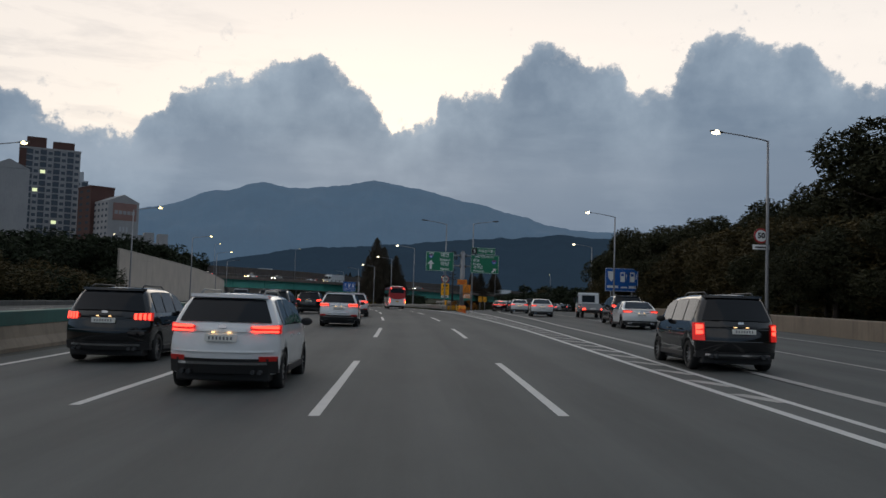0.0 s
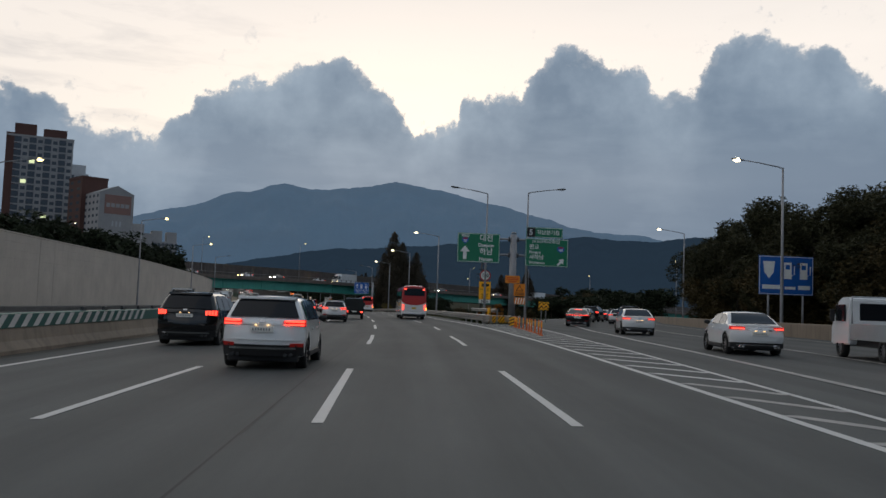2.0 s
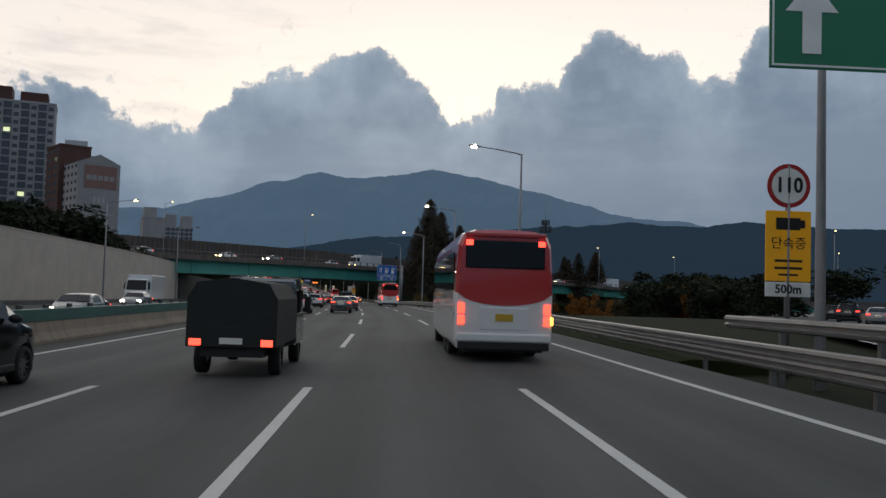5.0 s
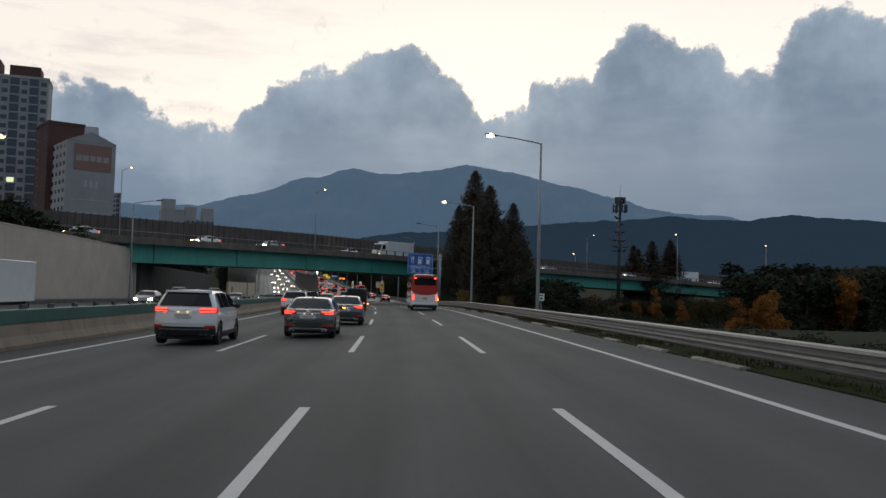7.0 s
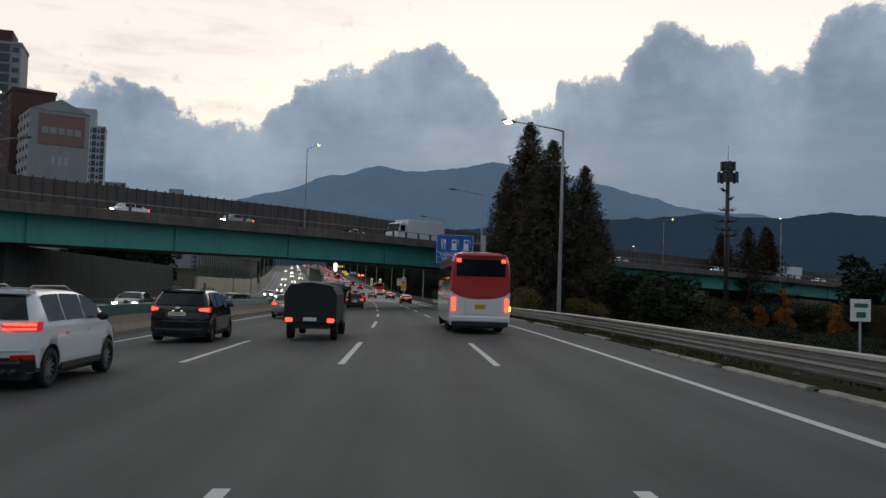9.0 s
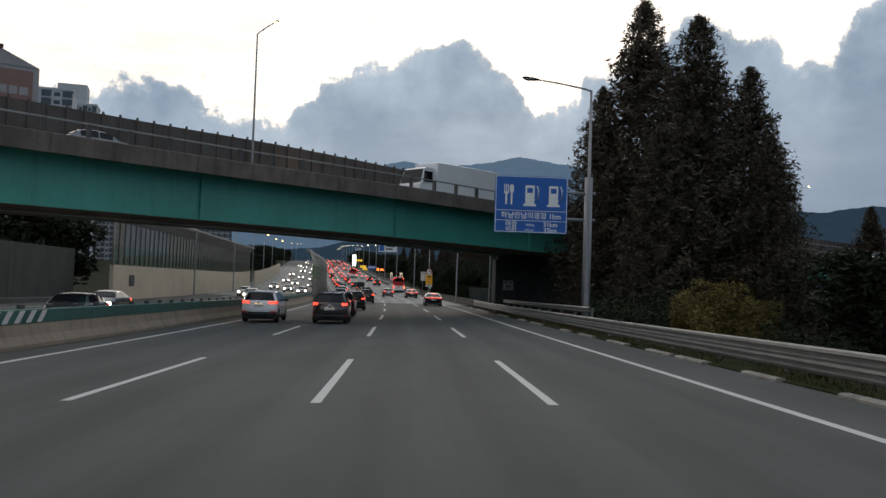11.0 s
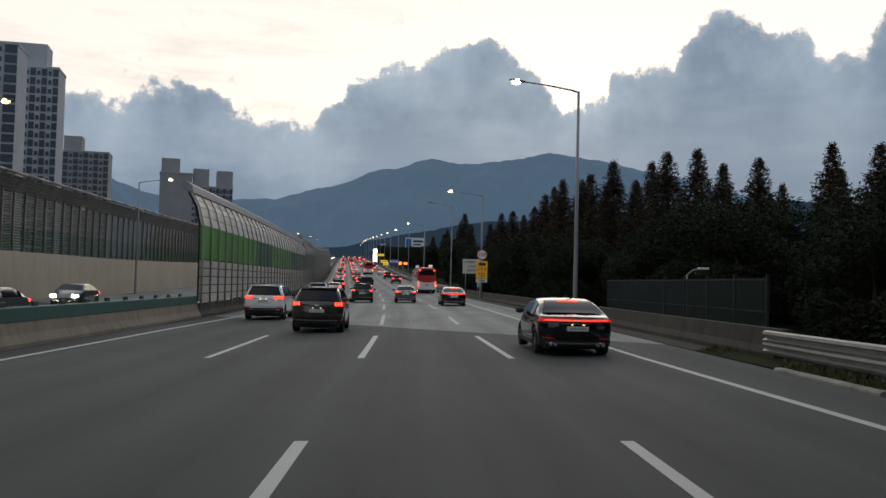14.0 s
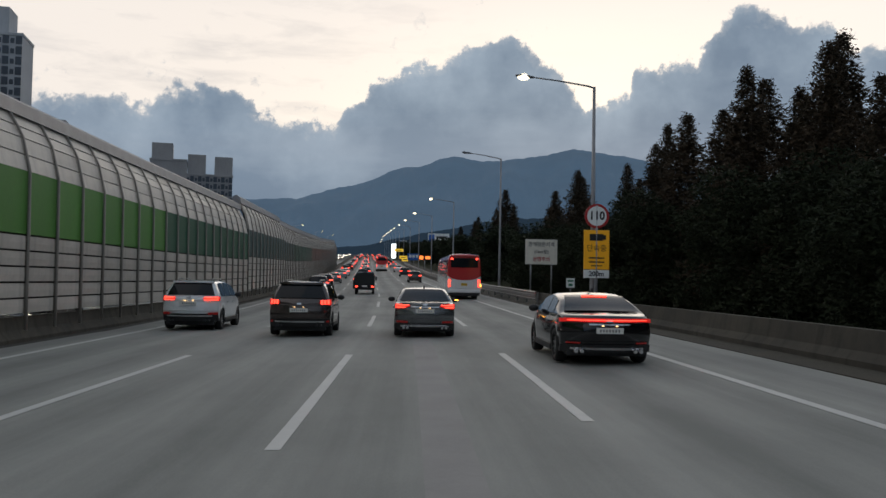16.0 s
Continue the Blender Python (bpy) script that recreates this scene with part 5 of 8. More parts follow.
bars("lettering", SIGN_BLACK, p, [(-0.30, -0.14, 2.80, 2.98), (-0.06, 0.04, 2.87, 2.91), (0.12, 0.28, 2.80, 2.98)])


def billboard(s, d, z, w, hgt, label):
    g = thing("billboard", at_road(s, d, 0), label, "billboard")
    part("post", tubed([(0, 0.4, -4), (0, 0.4, z)], 0.4, 10), DARK_STEEL, g)
    p = plate("board", w, hgt, SIGN_WHITE, g, 0, z + hgt / 2, 0)
    bars("picture", SIGN_BLUE, p, [(-w * 0.46, -w * 0.2, z + 0.1 * hgt, z + 0.9 * hgt)])
    bars("lettering", DARK_STEEL, p, [(-w * 0.1, w * 0.4, z + 0.55 * hgt, z + 0.75 * hgt), (-w * 0.1, w * 0.3, z + 0.25 * hgt, z + 0.4 * hgt)])


billboard(1000, 49, 10.2, 15.8, 8.0, "large pale roadside billboard with a dark blue picture block")
billboard(1000, 23, 10.4, 5.2, 2.2, "far blue and white overhead sign board")


def roadside_panel(name, label, s, d, z0, w, hgt, material, marks=()):
    """A signboard on one post; marks: (name, material, x0, x1, z0, z1) on its face."""
    g = thing(name, at_road(s, d), label, "road sign")
    part("post", tubed([(0, 0.12, -0.6), (0, 0.12, z0 + hgt * 0.5)], 0.09, 8), POLE, g)
    p = plate("sign_board", w, hgt, material, g, 0, z0 + hgt / 2)
    for nm, m, x0, x1, a, b in marks:
        bars(nm, m, p, [(x0, x1, z0 + a, z0 + b)], -0.012)


LED_WHITE = mat("white_led_panel", (0.8, 0.8, 0.8), 0.4, emit=(0.95, 1.0, 1.0), strength=2.2)
LED_ORANGE = mat("orange_led", (0.6, 0.2, 0.05), 0.4, emit=(1.0, 0.22, 0.04), strength=1.6)
LED_CREAM = mat("lit_banner", (0.7, 0.65, 0.55), 0.5, emit=(1.0, 0.80, 0.55), strength=0.35)
LED_YELLOW = mat("lit_yellow_board", (0.7, 0.5, 0.05), 0.5, emit=(1.0, 0.62, 0.05), strength=0.55)
roadside_panel("banner_sign", "upright lit cream banner on a roadside post", 480, 10.5, 0.4, 0.75, 3.3, LED_CREAM, (("lettering", SIGN_RED, -0.2, 0.2, 0.5, 2.8),))
roadside_panel("banner_sign", "upright lit cream banner on a roadside post", 505, 10.0, 0.6, 0.65, 2.7, LED_CREAM, (("lettering", DARK_STEEL, -0.16, 0.16, 0.4, 2.3),))
roadside_panel("message_sign", "dark roadside message sign with an orange lit symbol", 560, 10.5, 2.4, 2.9, 1.1, SIGN_BLACK, (("symbol", LED_ORANGE, -1.25, -0.35, 0.12, 0.98), ("lettering", LED_ORANGE, 0.15, 1.25, 0.2, 0.9)))
roadside_panel("service_sign", "blue roadside service sign with pale symbols", 600, 10.0, 1.8, 3.4, 1.8, SIGN_BLUE, (("symbol", SIGN_WHITE, -1.3, -0.6, 0.7, 1.5), ("symbol", SIGN_WHITE, -0.35, 0.35, 0.7, 1.5), ("symbol", SIGN_WHITE, 0.6, 1.3, 0.7, 1.5)))
for s_, d_, z_, w_ in ((628, 8.8, 1.0, 2.0), (652, 9.2, 1.4, 2.6), (690, 9.0, 3.6, 3.4)):
    roadside_panel("warning_panel", "lit yellow roadside warning board", s_, d_, z_, w_, 1.0, LED_YELLOW, (("lettering", SIGN_BLACK, -w_ * 0.3, w_ * 0.3, 0.35, 0.6),))
roadside_panel("light_column", "tall bright white lit advertising column", 720, 7.9, 0.6, 1.9, 6.0, LED_WHITE)


# ---- noise barriers ----
NB_GREY = mat("barrier_panel_grey", (0.50, 0.465, 0.415), 0.6, vary=0.18, scale=0.7, island=0.10, stain=0.25)
NB_CLEAR = mat("barrier_panel_pale", (0.52, 0.490, 0.445), 0.45, vary=0.15, scale=0.7, island=0.10, stain=0.2)
NB_GREEN = mat("barrier_panel_green", (0.070, 0.245, 0.030), 0.5, vary=0.15, scale=0.6, island=0.08)
NB_DARKGREEN = mat("barrier_panel_dark_green", (0.008, 0.085, 0.042), 0.65, vary=0.15, scale=0.6, island=0.08)
NB_TEAL = mat("barrier_panel_teal", (0.012, 0.055, 0.050), 0.5, vary=0.15, scale=0.6, island=0.08)
NB_RUST = mat("barrier_panel_orange", (0.26, 0.055, 0.018), 0.5, vary=0.2, scale=0.6, island=0.1)
NB_POST = mat("barrier_post", (0.30, 0.275, 0.245), 0.6, 0.0, vary=0.2, scale=1.5)
NB_CAP = mat("barrier_cap", (0.28, 0.28, 0.29), 0.5, 0.3, vary=0.2, scale=1.0)


def mesh_of(name, bm, material):
    me = bpy.data.meshes.new(name)
    bm.to_mesh(me)
    bm.free()
    me.materials.append(material)
    return me


def slab_between(p0, p1, y0, y1, t, slats, gap=0.02, bulge=0.012):
    """A panel between two (x, z) points, divided into slats by shallow grooves."""
    bm = bmesh.new()
    for i in range(slats):
        f0, f1 = i / slats, (i + 1) / slats
        ax_, az_ = p0[0] + (p1[0] - p0[0]) * f0, p0[1] + (p1[1] - p0[1]) * f0
        bx_, bz_ = p0[0] + (p1[0] - p0[0]) * f1, p0[1] + (p1[1] - p0[1]) * f1
        bz_ -= gap
        mx, mz = (ax_ + bx_) / 2 + bulge, (az_ + bz_) / 2
        q = [(ax_, az_), (mx, mz), (bx_, bz_), (bx_ - t, bz_), (ax_ - t, az_)]
        r0 = [bm.verts.new((x, y0, z)) for x, z in q]
        r1 = [bm.verts.new((x, y1, z)) for x, z in q]
        for j in range(5):
            bm.faces.new((r0[j], r1[j], r1[(j + 1) % 5], r0[(j + 1) % 5]))
        bm.faces.new(r0[::-1])
        bm.faces.new(r1)
    bmesh.ops.recalc_face_normals(bm, faces=bm.faces)
    return bm


def median_noise_barrier():
    P = [(0, 0.75), (0, 2.80), (-0.02, 4.45), (-0.24, 5.35), (-0.62, 6.02)]
    bay = 2.0
    posts = bmesh.new()
    tube(posts, [(0.06, 0, 0.3)] + [(x + 0.06, 0, z) for x, z in P[1:]] + [(-0.85, 0, 6.28)], [0.048, 0.048, 0.040, 0.035, 0.035, 0.035], 6)
    POSTM = mesh_of("rib_post", posts, NB_POST)
    LOW = mesh_of("lower_panel", slab_between(P[0], P[1], 0.05, bay - 0.05, 0.10, 5, 0.050, 0.010), NB_GREY)
    MID = {k: mesh_of("band_panel", slab_between(P[1], P[2], 0.02, bay - 0.02, 0.10, 1, 0.008, 0.0), m) for k, m in (("g", NB_GREEN), ("d", NB_DARKGREEN), ("t", NB_TEAL), ("r", NB_RUST))}
    UP1 = mesh_of("upper_panel", slab_between(P[2], P[3], 0.04, bay - 0.04, 0.06, 2, 0.03, 0.006), NB_CLEAR)
    UP2 = mesh_of("upper_panel", slab_between(P[3], P[4], 0.04, bay - 0.04, 0.06, 2, 0.03, 0.006), NB_CLEAR)
    cap = bmesh.new()
    q = [(-0.52, 6.00), (-0.58, 6.36), (-0.85, 6.52), (-1.10, 6.46), (-1.20, 6.2), (-0.9, 6.06)]
    r0 = [cap.verts.new((x, 0, z)) for x, z in q]
    r1 = [cap.verts.new((x, bay, z)) for x, z in q]
    for j in range(6):
        cap.faces.new((r0[j], r1[j], r1[(j + 1) % 6], r0[(j + 1) % 6]))
    cap.faces.new(r0[::-1])
    cap.faces.new(r1)
    bmesh.ops.recalc_face_normals(cap, faces=cap.faces)
    CAP = mesh_of("top_cap", cap, NB_CAP)
    w = thing("noise_barrier_median", at_road(357, -10.45), "tall curved noise barrier of grey panels with a green band", "noise barrier", "", "structure")
    wi = at_road(357, -10.45).inverted()
    # added dark sheet: blocks light through the grooves so that they read dark
    sheet = mat("barrier_backing_dark", (0.045, 0.043, 0.040), 0.8, vary=0.3, scale=0.8, world=True)
    for b0, b1, zt in ((357, 421, 1.045), (421, 444, 1.12), (444, 581, 1.08)):
        q = [(x - 0.14, z * zt) for x, z in P]
        strip("barrier_backing", [(-10.45 + x, z) for x, z in q] + [(-10.45 + x - 0.03, z) for x, z in q[::-1]], b0, b1, 2, sheet, "dark sheet added behind the noise barrier to darken its grooves", "noise barrier")
    for i in range(112):
        s = 357 + bay * i
        k = "d" if 373.5 < s < 381.5 else "g" if s < 399 else "d" if s < 421 else "t" if s < 455 else "d" if s < 485 else "r"
        tall = 1.045 if s < 421 else 1.12 if s < 444 else 1.08
        m = wi @ at_road(s, -10.45) @ Matrix.Diagonal((1, 1, tall, 1))
        for nm, me in (("rib_post", POSTM), ("lower_panel", LOW), ("band_panel", MID[k]), ("upper_panel", UP1), ("upper_panel", UP2), ("top_cap", CAP)):
            share(nm, me, w, m)


median_noise_barrier()


def west_noise_barrier():
    """Beyond the bridge, on the far side: a cream wall that carries louvred panels with a curved crest."""
    louvre = mat("louvre_grey", (0.175, 0.165, 0.15), 0.55, 0.2, vary=0.2, scale=0.7, island=0.08, stain=0.3)
    green = mat("louvre_green", (0.055, 0.105, 0.062), 0.55, vary=0.2, scale=0.7, island=0.08, stain=0.2)
    bay = 4.0
    CR = mesh_of("cream_panel", boxed(-0.2, 0.2, 0.02, bay - 0.02, -0.2, 3.6, 0.01), CREAM)
    GR = mesh_of("green_louvre", slab_between((0, 3.65), (0, 5.5), 0.05, bay - 0.05, 0.08, 9, 0.05), green)
    LV = mesh_of("grey_louvre", slab_between((0, 5.5), (0.05, 7.9), 0.05, bay - 0.05, 0.08, 12, 0.05), louvre)
    CV = mesh_of("crest_louvre", slab_between((0.05, 7.9), (0.75, 9.0), 0.05, bay - 0.05, 0.08, 5, 0.03), louvre)
    pb = bmesh.new()
    tube(pb, [(0.1, 0, 3.5), (0.1, 0, 7.9), (0.4, 0, 8.6), (0.95, 0, 9.15)], 0.09, 6)
    PM = mesh_of("rib_post", pb, NB_POST)
    CP = mesh_of("crest_rail", tubed([(0.95, 0, 9.15), (0.95, bay, 9.15)], 0.12, 8), NB_POST)
    w = thing("noise_wall_northwest", at_road(330, -28.6), "cream noise wall topped with grey and green louvres", "noise wall", "", "structure")
    wi = at_road(330, -28.6).inverted()
    for i in range(31):
        m = wi @ at_road(330 + bay * i, -28.6)
        for nm, me in (("cream_panel", CR), ("green_louvre", GR), ("grey_louvre", LV), ("crest_louvre", CV), ("rib_post", PM), ("crest_rail", CP)):
            share(nm, me, w, m)
        share("rib_post", PM, w, wi @ at_road(332 + bay * i, -28.6))
    t = thing("wall_hatch", at_road(336.5, -28.35), "dark square service hatch in the cream wall", "hatch")
    part("hatch_leaf", boxed(-0.05, 0.03, -0.9, 0.9, 1.4, 2.6, 0.02), DARK_STEEL, t)
    w2 = thing("noise_wall_north", at_road(456, -27.5), "low cream wall along the opposite carriageway", "noise wall", "", "structure")
    wi = at_road(456, -27.5).inverted()
    for i in range(36):
        share("cream_panel", CR, w2, wi @ at_road(456 + bay * i, -27.5))


west_noise_barrier()


def mesh_fence():
    g = thing("mesh_fence", at_road(338, 10.4), "dark green mesh fence behind the roadside wall", "fence")
    gi = at_road(338, 10.4).inverted()
    fm = mat("fence_mesh_green", (0.020, 0.034, 0.030), 0.7, 0.2, vary=0.2, scale=6)
    wb = bmesh.new()
    for k in range(24):
        box(wb, -0.01, 0.01, 0.085 + 0.1 * k, 0.115 + 0.1 * k, 0, 2.0)
    slat = mesh_of("wire_mesh", wb, fm)
    rail = mesh_of("rail", boxed(-0.02, 0.02, 0, 2.5, -0.02, 0.02), fm)
    post_ = mesh_of("post", boxed(-0.04, 0.04, -0.04, 0.04, -0.4, 2.1), fm)
    for i in range(8):
        m = gi @ at_road(338 + 2.5 * i, 10.4)
        share("post", post_, g, m)
        for z in (0.1, 1.0, 1.95):
            share("rail", rail, g, m @ Matrix.Translation((0, 0, z)))
        share("wire_mesh", slat, g, m)


mesh_fence()


# ---- trees ----
BARK = mat("bark", (0.055, 0.042, 0.032), 0.95, vary=0.3, scale=4, bump=0.6, bump_scale=18)


def leaf_mat(name, dark, light, gloss=0.5):
    m = bpy.data.materials.new(name)
    m.use_nodes = True
    nt = m.node_tree
    N, K = nt.nodes.new, nt.links.new
    b = nt.nodes["Principled BSDF"]
    b.inputs["Roughness"].default_value = 0.75
    b.inputs["Specular IOR Level"].default_value = gloss
    g = N("ShaderNodeNewGeometry")
    oi = N("ShaderNodeObjectInfo")
    a = N("ShaderNodeMath")
    a.operation = "MULTIPLY_ADD"
    K(g.outputs["Random Per Island"], a.inputs[0])
    a.inputs[1].default_value = 0.75
    r = N("ShaderNodeMath")
    r.operation = "MULTIPLY"
    K(oi.outputs["Random"], r.inputs[0])
    r.inputs[1].default_value = 0.25
    K(r.outputs[0], a.inputs[2])
    mx = N("ShaderNodeMix")
    mx.data_type = "RGBA"
    K(a.outputs[0], mx.inputs[0])
    mx.inputs[6].default_value, mx.inputs[7].default_value = (*dark, 1), (*light, 1)
    K(mx.outputs[2], b.inputs["Base Color"])
    return m


LEAF_CON = leaf_mat("conifer_needles", (0.028, 0.027, 0.019), (0.088, 0.062, 0.040), 0.12)
LEAF_BIG = leaf_mat("larch_foliage", (0.044, 0.043, 0.033), (0.135, 0.106, 0.074), 0.15)
# the shade inside dense crowns is put into this darker leaf colour
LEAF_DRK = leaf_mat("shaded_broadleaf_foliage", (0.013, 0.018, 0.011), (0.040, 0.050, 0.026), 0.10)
LEAF_GRN = leaf_mat("broadleaf_foliage", (0.022, 0.026, 0.014), (0.074, 0.070, 0.034), 0.15)
LEAF_OLV = leaf_mat("autumn_olive_foliage", (0.030, 0.028, 0.013), (0.120, 0.088, 0.036), 0.15)
LEAF_ORG = leaf_mat("autumn_orange_foliage", (0.12, 0.045, 0.012), (0.42, 0.18, 0.034), 0.15)
LEAF_YEL = leaf_mat("autumn_yellow_foliage", (0.070, 0.060, 0.020), (0.230, 0.175, 0.055), 0.15)


def tufts(rng, pts, size):
    """Clumps of small crossed leaf blades at the given points: vertices and faces."""
    vs, fs = [], []
    for p, grow in pts:
        for _ in range(2):
            a = Vector((rng.gauss(0, 1), rng.gauss(0, 1), rng.gauss(0, 0.7))).normalized()
            b = a.orthogonal().normalized()
            b.rotate(Matrix.Rotation(rng.uniform(0, 6.28), 3, a))
            sz = size * grow * rng.uniform(0.6, 1.35)
            c = Vector(p) + Vector((rng.gauss(0, 1), rng.gauss(0, 1), rng.gauss(0, 1))) * size * 0.45
            i = len(vs)
            vs += [c - a * sz - b * sz * 0.34, c + b * sz * 0.42, c + a * sz * 1.25 - b * sz * 0.08]
            fs += [(i, i + 1, i + 2)]
    return vs, fs


def tree_mesh(name, vs, fs, material):
    me = bpy.data.meshes.new(name)
    me.from_pydata([tuple(v) for v in vs], [], fs)
    me.materials.append(material)
    return me


def trunk_mesh(rng, hgt, r0, limbs, spread, material):
    bm = bmesh.new()
    pts = [(rng.gauss(0, 0.02) * hgt * k * 0.2, rng.gauss(0, 0.02) * hgt * k * 0.2, hgt * k / 5) for k in range(6)]
    tube(bm, pts, [r0 * (1 - 0.17 * k) for k in range(6)], 7)
    for _ in range(limbs):
        z = rng.uniform(0.2, 0.85) * hgt
        a = rng.uniform(0, 6.28)
        l = spread * (1 - 0.75 * z / hgt) * rng.uniform(0.7, 1.1)
        tube(bm, [(0, 0, z), (math.cos(a) * l * 0.5, math.sin(a) * l * 0.5, z + l * 0.12), (math.cos(a) * l, math.sin(a) * l, z + l * 0.35)], [r0 * 0.32, r0 * 0.2, r0 * 0.06], 5)
    me = bpy.data.meshes.new("trunk")
    bm.to_mesh(me)
    bm.free()
    me.materials.append(material)
    return me


def conifer_proto(seed, hgt, rad, n, label, size=0.34, leaf=LEAF_CON, tip=1.0, clump=16, power=0.85):
    """A tall narrow conifer: drooping whorls with gaps and a ragged outline."""
    rng = random.Random(seed)
    t = thing("conifer_tree", Matrix.Identity(4), label, "tree", "conifers")
    share("trunk", trunk_mesh(rng, hgt * 0.96, 0.018 * hgt, 22, rad, BARK), t, Matrix.Identity(4))
    pts = []
    turn = rng.uniform(0, 6.28)
    for i in range(int(n / clump)):
        f = (i + rng.random()) / (n / clump)
        f = f ** 0.80
        z = hgt * (0.04 + 0.94 * f)
        turn += 2.4 + rng.gauss(0, 0.35)
        reach = rad * (1 - f) ** power * rng.choice((0.55, 0.8, 0.95, 1.0, 1.12)) * rng.uniform(0.85, 1.1) + 0.10 * tip
        rise = rng.uniform(0.10, 0.42)
        c, q = math.cos(turn), math.sin(turn)
        for k in range(max(5, int(clump * (0.35 + 0.65 * (1 - f))))):
            u = 0.12 + 0.88 * rng.random() ** 0.7
            w = 0.05 + 0.075 * reach * (1.25 - u)
            pts.append(((c * reach * u + rng.gauss(0, w), q * reach * u + rng.gauss(0, w), z + rise * reach * u * u - 0.10 * reach * u + rng.gauss(0, 0.10 + 0.05 * reach)), 0.7 if f > 0.85 else 1.0))
    share("crown", tree_mesh("crown", *tufts(rng, pts, size), leaf), t, Matrix.Identity(4))
    return t


def broad_proto(seed, hgt, rad, n, label, leaf, name="broadleaf_tree", low=0.3, size=0.3):
    """A rounded tree or bush: several lobes of leaves with gaps between them."""
    rng = random.Random(seed)
    t = thing(name, Matrix.Identity(4), label, "tree" if hgt > 3 else "bush", "roadside trees")
    share("trunk", trunk_mesh(rng, hgt * 0.8, 0.022 * hgt + 0.03, 9, rad, BARK), t, Matrix.Identity(4))
    lobes = []
    for _ in range(15):
        a, f = rng.uniform(0, 6.28), rng.random()
        z = hgt * (low + (1 - low) * f * 0.9)
        r = rad * math.sqrt(max(0.05, 1 - ((z / hgt - 0.55) / 0.55) ** 2)) * rng.uniform(0.25, 0.8)
        lobes.append((math.cos(a) * r, math.sin(a) * r, z, rad * rng.uniform(0.28, 0.5)))
    pts = []
    for _ in range(n):
        x, y, z, r = rng.choice(lobes)
        v = Vector((rng.gauss(0, 1), rng.gauss(0, 1), rng.gauss(0, 1))).normalized() * r * rng.uniform(0.75, 1.12)
        pts.append(((x + v.x, y + v.y, z + v.z * 0.85), 1.0))
    share("crown", tree_mesh("crown", *tufts(rng, pts, size), leaf), t, Matrix.Identity(4))
    return t


CON = [conifer_proto(21 + i, 12.0, r, 10500, "tall dark conifer with rusty brown-green drooping foliage", 0.115, LEAF_CON, 1.0, 42, 0.80) for i, r in enumerate((2.4, 2.8, 2.1))]
BIG = [conifer_proto(31 + i, 24.0, r, 30000, "very tall dark conifer with ragged drooping branches", 0.185, LEAF_BIG, 1.0, 60, 0.62) for i, r in enumerate((6.0, 5.3))]
for k in CON:
    k["full"] = 12.0
for k in BIG:
    k["full"] = 24.0
GRN = [broad_proto(41 + i, 9.0, 3.4, 7000, "dark green broadleaf tree on the slope", LEAF_GRN, size=0.15) for i in range(2)]
OLV = [broad_proto(51 + i, 6.0, 2.6, 5000, "olive autumn tree on the slope", LEAF_OLV, low=0.12, size=0.13) for i in range(2)]
ORG = [broad_proto(61 + i, 4.6, 0.95, 1900, "slender orange autumn tree behind the guardrail", LEAF_ORG, low=0.12, size=0.095) for i in range(3)]
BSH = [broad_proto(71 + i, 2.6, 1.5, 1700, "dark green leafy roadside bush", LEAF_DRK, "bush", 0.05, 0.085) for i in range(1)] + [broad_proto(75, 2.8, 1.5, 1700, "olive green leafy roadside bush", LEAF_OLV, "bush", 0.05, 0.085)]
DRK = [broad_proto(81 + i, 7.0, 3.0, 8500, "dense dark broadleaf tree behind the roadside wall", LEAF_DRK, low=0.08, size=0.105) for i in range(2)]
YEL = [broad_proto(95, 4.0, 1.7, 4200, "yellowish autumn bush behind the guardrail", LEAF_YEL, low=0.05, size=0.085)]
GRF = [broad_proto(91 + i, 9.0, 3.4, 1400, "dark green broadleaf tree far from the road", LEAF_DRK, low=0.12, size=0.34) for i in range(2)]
placed = set()
trng = random.Random(5)


def plant(kinds, s, d, top, wide=1.0, sink=0.4, base_h=None, hs=None):
    """Plants a tree so that its tip stands top metres over the road."""
    k = kinds[trng.randrange(len(kinds))]
    full = k["full"]
    g = rd(s, d, -sink if base_h is None else base_h)
    z = (top + axis(s)[0][2] - g.z) / full
    m = Matrix.Translation(g) @ pose(0, 0, 0, 0, 0, trng.uniform(0, 360)) @ Matrix.Diagonal((z * wide, z * wide, z, 1))
    if k.name not in placed:
        placed.add(k.name)
        k.matrix_basis = m
        return k
    c = copy_thing(k, m)
    c.matrix_basis = m
    return c


for k in GRN + GRF:
    k["full"] = 9.0
for k in DRK:
    k["full"] = 7.0
for k in OLV:
    k["full"] = 6.0
for k in ORG:
    k["full"] = 4.6
for k in BSH:
    k["full"] = 2.7
for k in YEL:
    k["full"] = 4.0

# the dark clump before the bridge
for s, d, top, w in ((307.5, 18.4, 25.4, 1.05), (299.2, 19.8, 21.6, 1.05), (302.0, 24.6, 19.0, 1.0), (303, 21.5, 17.0, 1.15), (310, 15.8, 19.0, 0.95), (298, 17.0, 13.5, 1.1), (297, 24.0, 13.0, 1.1), (304, 27.0, 12.5, 1.2), (306, 15.6, 12.0, 1.1)):
    plant(BIG, s, d, top, w, base_h=-2.6)
